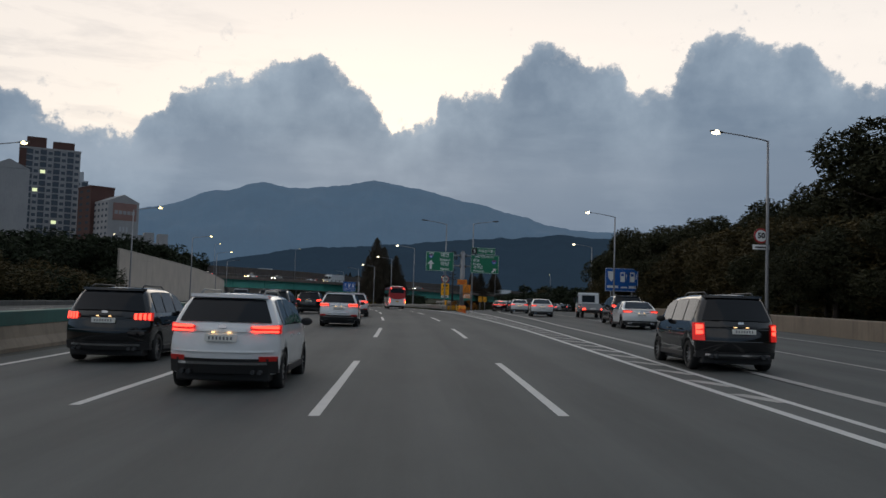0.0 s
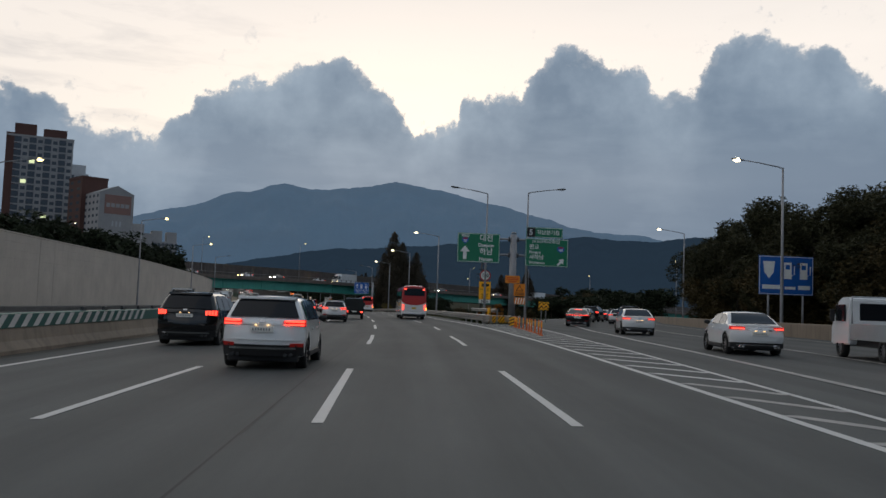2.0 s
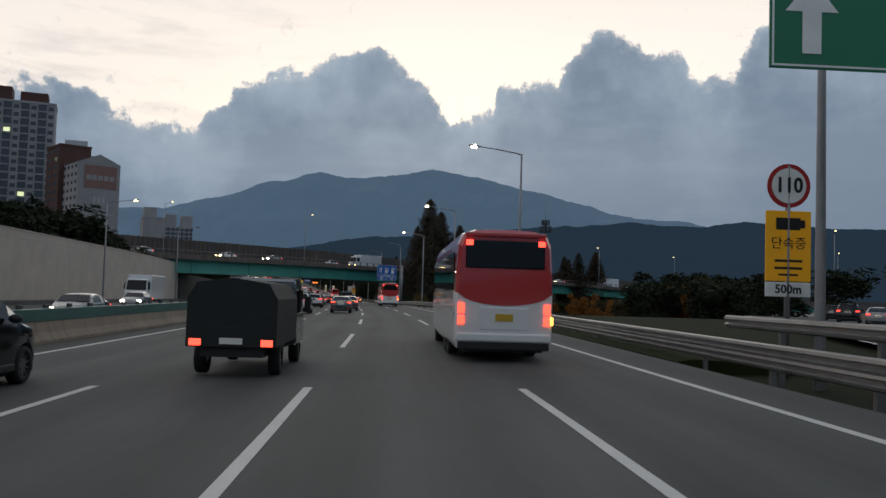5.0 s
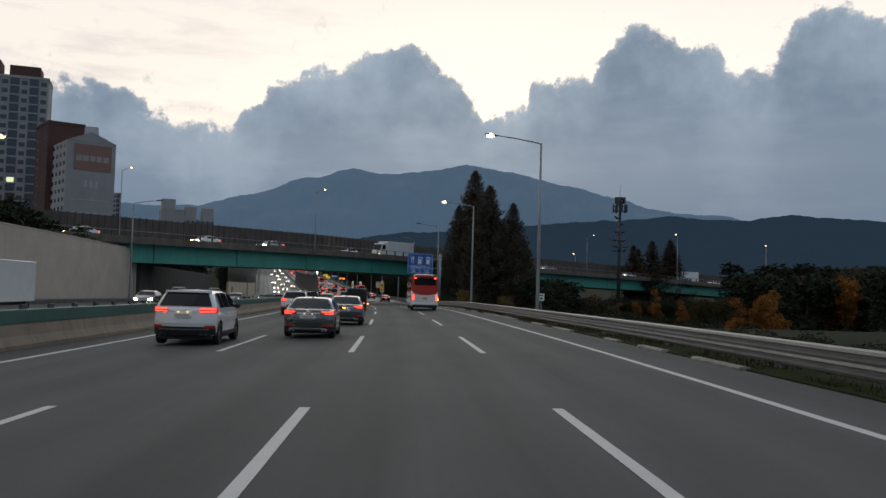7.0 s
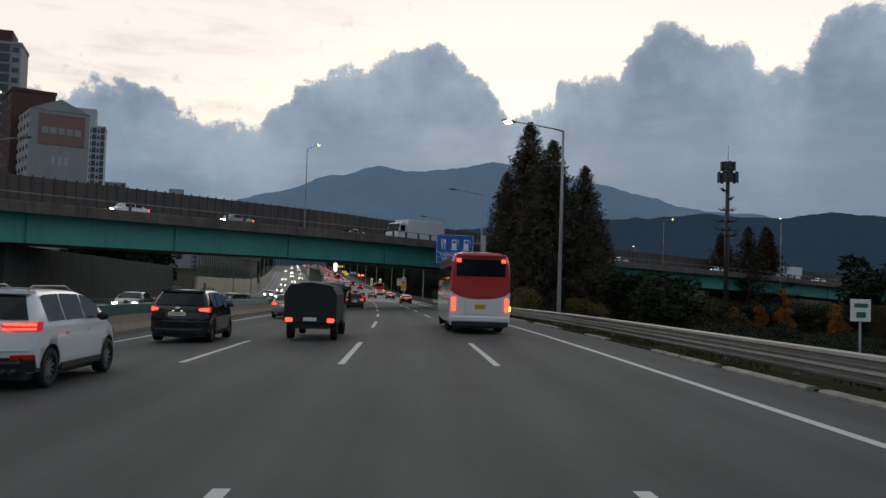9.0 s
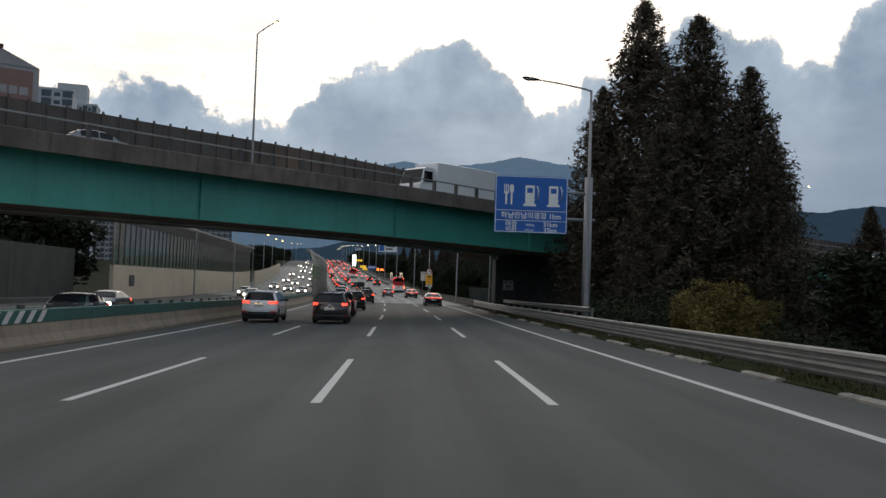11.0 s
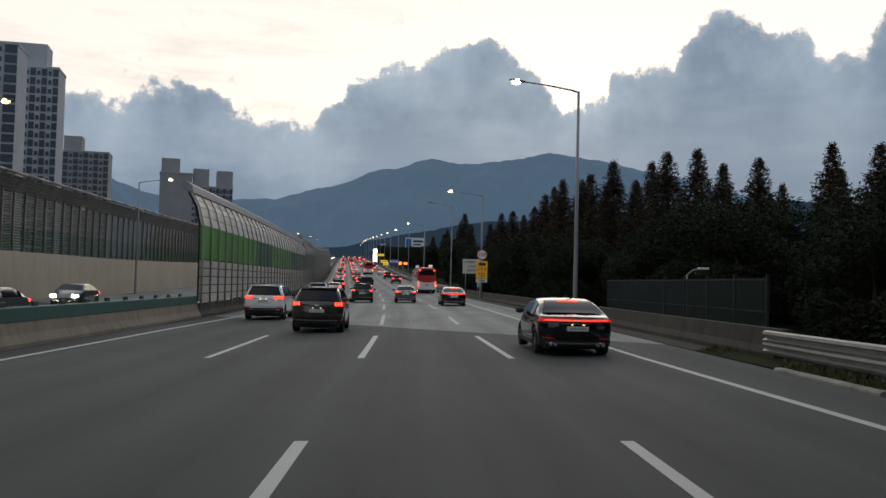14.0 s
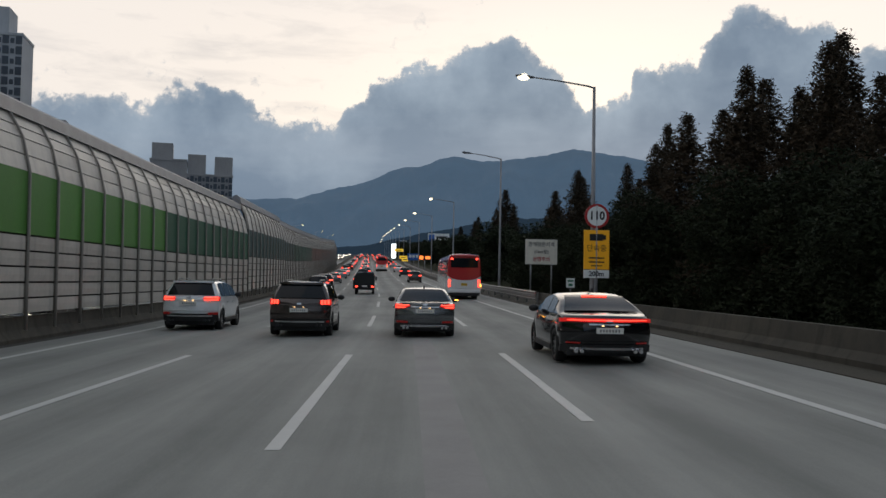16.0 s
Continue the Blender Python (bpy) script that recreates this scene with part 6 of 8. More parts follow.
# the row behind the roadside wall
for s, d, top in ((356, 24, 9.6), (360, 24, 8.8), (364, 25, 7.8), (367, 24, 8.8), (371, 25, 8.4), (376.7, 24, 11.4), (382, 24, 13.4), (389.5, 24, 14.3), (395.3, 24.5, 14.2), (402, 25, 13.2), (407, 24, 15.9), (413, 25, 13.5), (416.6, 24, 15.5),
                  (425, 25, 13.0), (436, 24, 15.8), (447, 25, 12.0), (467, 24, 14.2), (486, 24, 11.4), (393, 18, 10.0), (397, 18, 12.4), (400.6, 18.5, 11.2), (405.6, 18, 13.4), (410, 18.5, 12.0), (414.7, 18, 12.6), (421, 18, 11.6), (428, 18, 11.0),
                  (442.7, 17.5, 12.2), (452.5, 17.5, 11.0), (509, 21, 15.8), (512, 23, 13.5), (345, 22, 8.2), (350, 26, 9.5), (372, 30, 12.5), (386, 31, 13.5), (420, 31, 15.0), (540, 24, 14), (560, 22, 12), (585, 26, 14), (610, 24, 12)):
    plant(CON, s, d, top, 1.05 + 0.35 * trng.random(), base_h=-0.8)
for i in range(46):
    s = 338 + 2.6 * i + trng.uniform(-1, 1)
    plant(DRK, s, 14.5 + trng.uniform(0, 6), 4.2 + trng.uniform(0, 3.2), 1.2, base_h=-0.8)
# the wooded slope beside the exit road
for s, d, top in ((56, 33, 14.2), (59, 35, 15.0), (64, 34, 11.6), (69.4, 34, 10.8), (73.3, 34, 10.4), (80.1, 34, 10.6), (85, 34, 10.7), (90.4, 34, 10.0), (95.3, 34, 10.9), (100.9, 34, 10.7), (102, 36, 11.3), (108.2, 34, 10.7), (114, 34, 11.5), (122.8, 34.5, 9.4),
                  (112, 37, 9.6), (119, 38, 9.0), (133.9, 39, 12.2), (128.9, 40, 12.0), (139.6, 40, 7.6), (143, 41.5, 11.6), (150, 42.5, 11.2), (146, 46, 12.2), (138, 43, 12.4), (48, 36, 16), (40, 35, 16), (62, 42, 15.5), (75, 43, 13.5), (92, 44, 13), (106, 44, 12.5), (126, 46, 12.8)):
    plant(GRN, s, d, top, 1.15, base_h=1.6)
for i in range(60):
    s = 40 + 1.75 * i + trng.uniform(-1, 1)
    dd = wall_d(s) + (7.0 if 62 < s < 104 else 4.0) + trng.uniform(0, 6.5)
    plant(OLV if i % 4 else GRN, s, dd, 3.4 + 0.42 * (dd - wall_d(s)) + trng.uniform(-0.6, 1.0), 1.35, base_h=0.2)
# low ground beyond the guardrail
for s, d, top, w in ((303.5, 52.0, 4.0, 0.95), (288.7, 51.0, 2.1, 1.15), (302.7, 44.6, 1.4, 1.25), (299.5, 47.0, 1.9, 1.0), (306.0, 49.5, 1.6, 1.1), (268.5, 60.2, 6.4, 1.0), (265.0, 61.5, 5.6, 0.9), (255.7, 56.5, 5.0, 1.1), (252.0, 57.5, 5.8, 1.0), (297, 55, 1.2, 1.0)):
    plant(ORG, s, d, top, w, base_h=-3.6)
for s, d, top, w in ((290.3, 36.8, 3.0, 1.25), (294, 35.5, 2.2, 1.2), (276.7, 49.1, 1.9, 0.9), (280.2, 58.0, 3.0, 1.1), (283.5, 57.0, 2.2, 1.1), (264.0, 66.0, 6.4, 1.0), (272.5, 61.0, 5.4, 0.8)):
    plant(OLV, s, d, top, w, base_h=-3.6)
# low scrub along the foot of the verge
for i in range(34):
    plant(BSH[:1], 166 + 2.2 * i + trng.uniform(-0.8, 0.8), 13.0 + trng.uniform(0, 2.4), 0.25 + trng.uniform(0, 0.5), 1.7, base_h=-0.9)
# scrub added under the far span of the bridge, in place of the shade there
for i in range(26):
    s = 306 + trng.uniform(0, 16)
    plant(DRK, s, 30 + 2.1 * i, 1.7 + trng.uniform(0, 0.9), 1.7, base_h=-3.6)
for i in range(90):
    s = 150 + 1.75 * i + trng.uniform(-2, 2)
    d = 19 + trng.uniform(0, 22)
    if s < 205 and d < wall_d(s) + 5:
        continue
    plant(BSH[:1], s, d, -0.9 + trng.uniform(0, 1.3), 1.5, base_h=-2.6)
for s, d, top in ((232, 52, 5.6), (238, 56, 6.2), (226, 60, 6.8), (244, 60, 5.8), (220, 66, 7), (250, 66, 6.5), (258, 62, 5.4), (214, 74, 8), (270, 72, 6), (208, 80, 9), (288, 74, 5.5), (270, 58, 5.8), (254, 54, 5.6), (248, 50, 5.0), (284, 30, 4.4), (288, 27, 4.8), (278, 27, 3.9), (293, 29, 4.6), (272, 25, 3.2)):
    plant(GRF, s, d, top, 1.4, base_h=-2.6)
for s, d, top, w in ((360.5, 68.7, 15.9, 1.5), (364.0, 71.5, 15.2, 1.5), (352.0, 70.2, 16.6, 1.5), (364.5, 80.5, 17.9, 1.6), (361.0, 79.0, 17.0, 1.6), (368, 83.5, 14.6, 1.5)):
    plant(CON, s, d, top, w, base_h=-1.0)
for s, d, top, w in ((343.1, 91.0, 11.8, 1.3), (339.0, 97.0, 10.6, 1.3), (336.0, 104.0, 11.8, 1.3), (344.0, 108.0, 11.2, 1.3), (330.0, 108.0, 10.8, 1.3), (332.0, 118.0, 11.4, 1.3)):
    plant(GRF, s, d, top, w, base_h=-2.6)
# behind the noise walls on the far left
for i in range(64):
    s = 52 + 3.6 * i + trng.uniform(-1.5, 1.5)
    top = float(np.interp(s, [50, 93, 115, 137, 184, 225, 262], [6.5, 6.6, 8.0, 9.6, 10.6, 11.2, 9.5])) + trng.uniform(-1.2, 0.7)
    plant(GRF, s, -39 - trng.uniform(0, 6), top, 1.15, base_h=-0.4)
for i in range(30):
    plant(BSH, 40 + 2.4 * i, -34.5 - trng.uniform(0, 2), 2.6 + trng.uniform(0, 1.8), 1.6, base_h=-0.3)
for i in range(14):
    plant(GRF, 316 + 2.2 * i, -37.5 - trng.uniform(0, 5), 9.0 + trng.uniform(0, 2), 1.2, base_h=-0.4)


def far_woods():
    """The belts of trees far along both verges, too many and too far to tell apart."""
    spots = [(470 + 9 * i, 16 + trng.uniform(0, 8), 5 + trng.uniform(0, 4), 1.2) for i in range(26)]
    spots += [(470 + 12 * i, -34 - trng.uniform(0, 8), 6 + trng.uniform(0, 4), 1.2) for i in range(20)]
    spots += [(640 + 13 * i, 15 + trng.uniform(0, 12), 5.5 + trng.uniform(0, 4), 1.3) for i in range(34)]
    spots += [(640 + 13 * i, -36 - trng.uniform(0, 10), 6 + trng.uniform(0, 4), 1.3) for i in range(34)]
    vs, fs, n = [], [], 0
    for s, d, top, wide in spots:
        me = [c.data for c in GRF[trng.randrange(2)].children if c.name.startswith("crown")][0]
        co = np.empty(len(me.vertices) * 3)
        me.vertices.foreach_get("co", co)
        g = rd(s, d, -0.4)
        z = (top + axis(s)[0][2] - g.z) / 9.0
        m = np.array(Matrix.Translation(g) @ pose(0, 0, 0, 0, 0, trng.uniform(0, 360)) @ Matrix.Diagonal((z * wide, z * wide, z, 1)))
        vs.append(co.reshape(-1, 3) @ m[:3, :3].T + m[:3, 3])
        fs += [tuple(v + n for v in p.vertices) for p in me.polygons]
        n += len(me.vertices)
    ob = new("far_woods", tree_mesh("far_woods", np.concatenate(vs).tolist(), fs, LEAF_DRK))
    tagged(ob, "dark green belts of trees far along the highway", "trees", "", "stuff")


far_woods()
for s, d, top, w in ((276.0, 12.6, 2.7, 1.1), (280.5, 13.6, 2.2, 1.0), (293, 22, 2.0, 1.2), (268, 17.5, 1.4, 1.1)):
    plant(YEL, s, d, top, w, base_h=-1.4)
for s, d, top in ((282.5, 11.8, 1.8), (286, 12.4, 2.2), (290.5, 13.2, 2.6), (295, 13.0, 2.4), (272, 14.5, 1.2), (264, 15.5, 0.9)):
    plant(BSH[:1], s, d, top, 1.5, base_h=-1.0)
for s, d, top in ((222, 33, 2.2), (206, 24.6, 2.4), (209.5, 27.2, 2.6), (212, 25.6, 2.0)):
    plant(ORG, s, d, top, 1.0, base_h=-2.6)
for i in range(22):
    s = 258 + 2.0 * i
    plant(GRF, s, (0.46 + trng.uniform(0, 0.10)) * (s - 149), 4.4 + trng.uniform(0, 1.4), 1.2, base_h=-2.6)


def verge_tufts():
    """Rough grass and dead leaves on the verge, between the kerb and the trees."""
    rng = random.Random(44)
    vs, fs = [], []
    for i in range(15000):
        s = rng.uniform(150, 336)
        d = 7.72 + 3.6 * rng.random() ** 1.8
        if noise.noise((s * 0.35, d * 0.8, 4.0)) < -0.12:
            continue
        c = rd(s, d, 0.02 + (0.06 if d > 7.9 else 0.0) - max(0.0, d - 9.5) * 0.06)
        for _ in range(2):
            a = rng.uniform(0, 6.28)
            l = rng.uniform(0.05, 0.20)
            w = Vector((math.cos(a), math.sin(a), 0)) * 0.02
            lean = Vector((rng.gauss(0, 0.5), rng.gauss(0, 0.5), 1.0)) * l
            k = len(vs)
            vs += [c - w, c + w, c + lean]
            fs.append((k, k + 1, k + 2))
    ob = new("verge_grass", tree_mesh("verge_grass", vs, fs, leaf_mat("rough_grass", (0.018, 0.026, 0.009), (0.105, 0.088, 0.036), 0.1)))
    tagged(ob, "rough dark grass with dead leaves on the verge", "grass", "", "stuff")


verge_tufts()


# ---- apartment blocks ----
WALL_W = mat("apartment_render", (0.33, 0.325, 0.33), 0.85, vary=0.1, scale=0.15, second=(0.42, 0.41, 0.41), stain=0.15)
WALL_G = mat("apartment_grey", (0.50, 0.515, 0.54), 0.85, vary=0.1, scale=0.15, stain=0.15)
WALL_R = mat("apartment_brown", (0.110, 0.052, 0.042), 0.85, vary=0.15, scale=0.2, stain=0.15)
# the sky's reflection is put into the panes as a paler blue-grey
WIN = glass("apartment_window_glass", (0.085, 0.102, 0.125), 0.12)
WIN_LIT = mat("lit_window", (0.5, 0.5, 0.3), 0.4, emit=(0.9, 1.0, 0.55), strength=0.8)
FRAME = mat("window_frame", (0.55, 0.54, 0.52), 0.6)


def apartment(x, y, turn, w, depth, hgt, storeys, cols, label, wall=WALL_W, side=None, end_wall=None, pent=(), base=-2.0, gable=False, side_cols=0, lit=(), blank=0.0):
    """A slab block: the window front faces -y locally, with its left corner at x, y. pent: (x0, x1, y0, y1, height) on the roof."""
    t = thing("apartment_building", pose(x, y, base, 0, 0, turn), label, "apartment building", "apartment blocks")
    part("wall", boxed(0, w, 0, depth, 0, hgt, 0.05), wall, t)
    if gable:
        bm = bmesh.new()
        a = [bm.verts.new(v) for v in ((-0.1, -0.1, hgt), (w + 0.1, -0.1, hgt), (w / 2, -0.1, hgt + 3.2))]
        b = [bm.verts.new((v.co.x, depth, v.co.z)) for v in a]
        bm.faces.new(a)
        bm.faces.new(b[::-1])
        for i in range(3):
            bm.faces.new((a[i], b[i], b[(i + 1) % 3], a[(i + 1) % 3]))
        bmesh.ops.recalc_face_normals(bm, faces=bm.faces)
        part("roof", bm, wall, t)
    else:
        part("roof", boxed(-0.2, w + 0.2, -0.2, depth + 0.2, hgt, hgt + 0.9, 0.05), wall, t)
    for x0, x1, y0, y1, ph in pent:
        part("penthouse", boxed(x0, x1, y0, y1, hgt + 0.9, hgt + 0.9 + ph, 0.05), end_wall or wall, t)
    if end_wall:
        part("end_bay", boxed(-0.15, w * 0.16, -0.15, depth, 0, hgt + 1.6), end_wall, t, "brown end bay")
    sh = hgt / storeys
    if cols:
        bw = w / cols
        wm = mesh_of("window", boxed(-bw * 0.30, bw * 0.30, -0.06, 0.1, sh * 0.26, sh * 0.74), WIN)
        gm = mesh_of("window", boxed(-bw * 0.47, bw * 0.47, -0.30, 0.1, sh * 0.20, sh * 0.96), WIN)
        wl = mesh_of("window", boxed(-bw * 0.36, bw * 0.36, -0.06, 0.1, sh * 0.22, sh * 0.74), WIN_LIT)
        sm = mesh_of("sill", boxed(-bw * 0.49, bw * 0.49, -0.42, 0.05, sh * 0.04, sh * 0.19), wall)
        for i in range(1, storeys):
            for j in range(cols):
                if (j + 0.5) * bw < w * max(blank, 0.16 if end_wall else 0.0):
                    continue
                m = Matrix.Translation(((j + 0.5) * bw, 0, i * sh))
                wide = j % 2 == 1
                wo = share("window", wl if (i, j) in lit else gm if wide else wm, t, m)
                if wide and y < 500:
                    share("sill", sm, wo, Matrix.Identity(4))
    if side_cols:
        bw = depth / side_cols
        wm = mesh_of("window", boxed(-0.06, 0.1, -bw * 0.22, bw * 0.22, sh * 0.28, sh * 0.7), WIN)
        for i in range(1, storeys):
            for j in range(side_cols):
                share("window", wm, t, Matrix.Translation((0, (j + 0.5) * bw, i * sh)) if side == "left" else Matrix.Translation((w, (j + 0.5) * bw, i * sh)) @ pose(0, 0, 0, 0, 0, 180))
    return t


b = apartment(-163.4, 391.0, 45, 14.6, 30, 47.0, 17, 0, "pale apartment block with a pinkish gable and bars of lettering", side="left", side_cols=7, gable=True)
part("gable_panel", boxed(2.2, 13.4, -0.14, 0.0, 38.2, 46.2), mat("gable_pink", (0.30, 0.175, 0.150), 0.85, vary=0.1, scale=0.3), b, "pinkish painted name panel")
bb = bmesh.new()
for i, x in enumerate((2.9, 4.9, 6.9, 8.9, 10.9)):
    box(bb, x, x + 1.6, -0.2, -0.15, 41.0, 42.7)
part("gable_letters", bb, WALL_W, b)
bb = bmesh.new()
for x in (5.6, 7.2, 8.8):
    box(bb, x, x + 0.7, -0.1, -0.05, 33.0, 35.2)
for z in (29.0, 25.0, 21.0):
    box(bb, 2.0, 13.0, -0.1, -0.05, z, z + 0.25)
part("gable_bars", bb, WALL_G, b)
apartment(-176.0, 401.0, 45, 11.0, 16, 54.0, 18, 0, "brown apartment stair tower beside the pale block", wall=WALL_R, side="left", side_cols=2, gable=False)
apartment(-221.0, 419.0, 27, 28.0, 14, 75.0, 24, 9, "tall grey-beige apartment tower with rows of windows", wall=WALL_W, pent=((3, 12, 2, 12, 5.5), (15, 25, 2, 12, 4.0)), end_wall=WALL_R, lit=((12, 5), (17, 2), (8, 6), (20, 3)))
apartment(-252.0, 531.0, 27, 15.0, 14, 74.0, 24, 4, "pale grey apartment tower behind the others", wall=WALL_G, lit=((9, 1),), blank=0.3)
apartment(-162.0, 287.0, 30, 13.0, 24, 46.0, 17, 0, "pale apartment block with a pinkish gable", side="left", side_cols=5, gable=True)
apartment(-185.0, 296.0, 30, 16.0, 18, 60.0, 20, 5, "grey apartment tower behind a gabled block", wall=WALL_W, end_wall=WALL_R, pent=((4, 12, 3, 12, 5),), lit=((6, 2), (11, 3)))
apartment(-259.5, 656.0, 30, 14.0, 20, 49.5, 18, 0, "white apartment block with three roof towers", wall=WALL_W, pent=((0.5, 8.5, 2, 12, 6.5),))
apartment(-247.5, 663.0, 30, 18.0, 14, 44.0, 16, 12, "white apartment front with rows of dark windows", wall=WALL_W, pent=((0.5, 7.5, 2, 11, 8.0), (11, 18, 2, 11, 7.5)), lit=((5, 3),))
apartment(-278.6, 567.0, 27, 26.5, 14, 77.0, 24, 14, "tall grey-white apartment tower with dark window strips", wall=WALL_G, blank=0.34, pent=((10, 22, 2, 12, 8.5), (0, 7, 2, 12, 4)), lit=((14, 4),))
apartment(-312.0, 656.0, 27, 22.0, 14, 60.0, 20, 10, "pale distant apartment tower with a stepped roof", wall=WALL_W, pent=((2, 10, 2, 10, 7.0),), lit=((11, 5),))


# ---- vehicles ----
def paint(name, color, rough=0.10):
    m = mat(name, color, rough, 0.0, vary=0.05, scale=1.2, coat=0.5)
    return m


P_WHITE = paint("white_car_paint", (0.80, 0.81, 0.81))
P_BLACK = paint("black_car_paint", (0.008, 0.008, 0.009))
P_DARK = mat("dark_grey_car_paint", (0.19, 0.20, 0.205), 0.24, 0.7, vary=0.06, scale=1.2, coat=0.8)
P_BROWN = mat("dark_bronze_car_paint", (0.085, 0.068, 0.062), 0.22, 0.65, vary=0.06, scale=1.2, coat=0.8)
P_SILVER = paint("silver_car_paint", (0.36, 0.37, 0.38))
P_RED = paint("red_bus_paint", (0.52, 0.050, 0.050))
CAR_GLASS = glass("tinted_car_glass", (0.012, 0.014, 0.017), 0.04)
RUBBER = mat("tyre_rubber", (0.014, 0.014, 0.014), 0.85, vary=0.2, scale=8)
RIM = mat("alloy_rim", (0.42, 0.42, 0.43), 0.35, 0.9, vary=0.1, scale=5)
TRIM = mat("black_plastic_trim", (0.018, 0.018, 0.019), 0.6, vary=0.15, scale=5)
CHROME = mat("chrome_trim", (0.62, 0.62, 0.63), 0.15, 1.0, vary=0.05, scale=5)
TAIL = mat("tail_lamp_lit", (0.5, 0.02, 0.02), 0.3, emit=(1.0, 0.025, 0.018), strength=0.30)
TAIL_HOT = mat("tail_lamp_core", (0.8, 0.1, 0.05), 0.3, emit=(1.0, 0.055, 0.032), strength=3.3)
PLATE_LAMP = mat("number_plate_lamp", (0.8, 0.6, 0.3), 0.3, emit=(1.0, 0.60, 0.26), strength=1.8)
# reflectors give off no light themselves; a weak red glow is added
TAIL_DIM = mat("reflector_red", (0.30, 0.012, 0.010), 0.3, emit=(1.0, 0.03, 0.02), strength=0.04)
HEAD = mat("head_lamp_lit", (0.9, 0.88, 0.8), 0.2, emit=(1.0, 0.90, 0.70), strength=16.0)
HEAD_WARM = mat("head_lamp_warm", (0.9, 0.7, 0.4), 0.2, emit=(1.0, 0.62, 0.22), strength=14.0)
AMBER = mat("indicator_amber", (0.8, 0.3, 0.02), 0.3, emit=(1.0, 0.42, 0.05), strength=5.0)
PLATE = mat("number_plate", (0.80, 0.79, 0.74), 0.5, vary=0.06, scale=6)
PLATE_MARK = mat("number_plate_marks", (0.20, 0.20, 0.20), 0.6)
PLATE_Y = mat("yellow_number_plate", (0.60, 0.38, 0.03), 0.5, vary=0.06, scale=6)


def interp_profile(prof, y):
    return [float(np.interp(y, [p[0] for p in prof], [p[i] for p in prof])) for i in range(1, len(prof[0]))]


def wheel_meshes(r, w):
    bm = bmesh.new()
    n = 20
    prof = [(r * 0.62, -w / 2), (r * 0.93, -w / 2), (r, -w * 0.32), (r, w * 0.32), (r * 0.93, w / 2), (r * 0.62, w / 2)]
    rings = [[bm.verts.new((x, q * math.cos(a), q * math.sin(a))) for q, x in prof] for a in (2 * math.pi * i / n for i in range(n))]
    for i in range(n):
        a, b = rings[i], rings[(i + 1) % n]
        for j in range(6):
            f = bm.faces.new((a[j], b[j], b[(j + 1) % 6], a[(j + 1) % 6]))
            f.smooth = True
    bmesh.ops.recalc_face_normals(bm, faces=bm.faces)
    tyre = mesh_of("tyre", bm, RUBBER)
    bm = bmesh.new()
    tube(bm, [(-w * 0.36, 0, 0), (w * 0.36, 0, 0)], r * 0.16, 10)
    for i in range(10):
        a = 2 * math.pi * i / 10
        c, s = math.cos(a), math.sin(a)
        for x in (-w * 0.40, w * 0.34):
            q = [(-0.05, 0.1), (0.05, 0.1), (0.035, 0.62), (-0.035, 0.62)]
            vs = [bm.verts.new((x, r * (u * c - v * s), r * (u * s + v * c))) for u, v in q]
            bm.faces.new(vs)
            bm.faces.new([bm.verts.new(v.co + Vector((w * 0.06, 0, 0))) for v in vs][::-1])
    tube(bm, [(-w * 0.42, 0, 0), (w * 0.42, 0, 0)], r * 0.635, 20, False)
    rim = mesh_of("rim", bm, RIM)
    return tyre, rim


TYRE, RIMM = wheel_meshes(0.34, 0.23)
FAR_TYRE = mesh_of("tyre", tubed([(-0.11, 0, 0), (0.11, 0, 0)], 0.34, 12), RUBBER)
BIG_TYRE, BIG_RIM = wheel_meshes(0.50, 0.28)


def cut_arches(body, w, wheelbase):
    """Cuts the four wheel wells out of a car's body; the wells are lined with black plastic."""
    bm = bmesh.new()
    for sgn in (1, -1):
        for y in wheelbase:
            tube(bm, [(sgn * (w - 0.34), y, 0.36), (sgn * (w + 0.10), y, 0.36)], 0.385, 24)
    bmesh.ops.recalc_face_normals(bm, faces=bm.faces)
    cutter = new("cutter", mesh_of("cutter", bm, TRIM))
    m = body.modifiers.new("wells", "BOOLEAN")
    m.object = cutter
    m.operation = "DIFFERENCE"
    m.solver = "EXACT"
    m.material_mode = "TRANSFER"
    cut = bpy.data.meshes.new_from_object(body.evaluated_get(bpy.context.evaluated_depsgraph_get()))
    body.modifiers.remove(m)
    body.data = cut
    bpy.data.objects.remove(cutter)


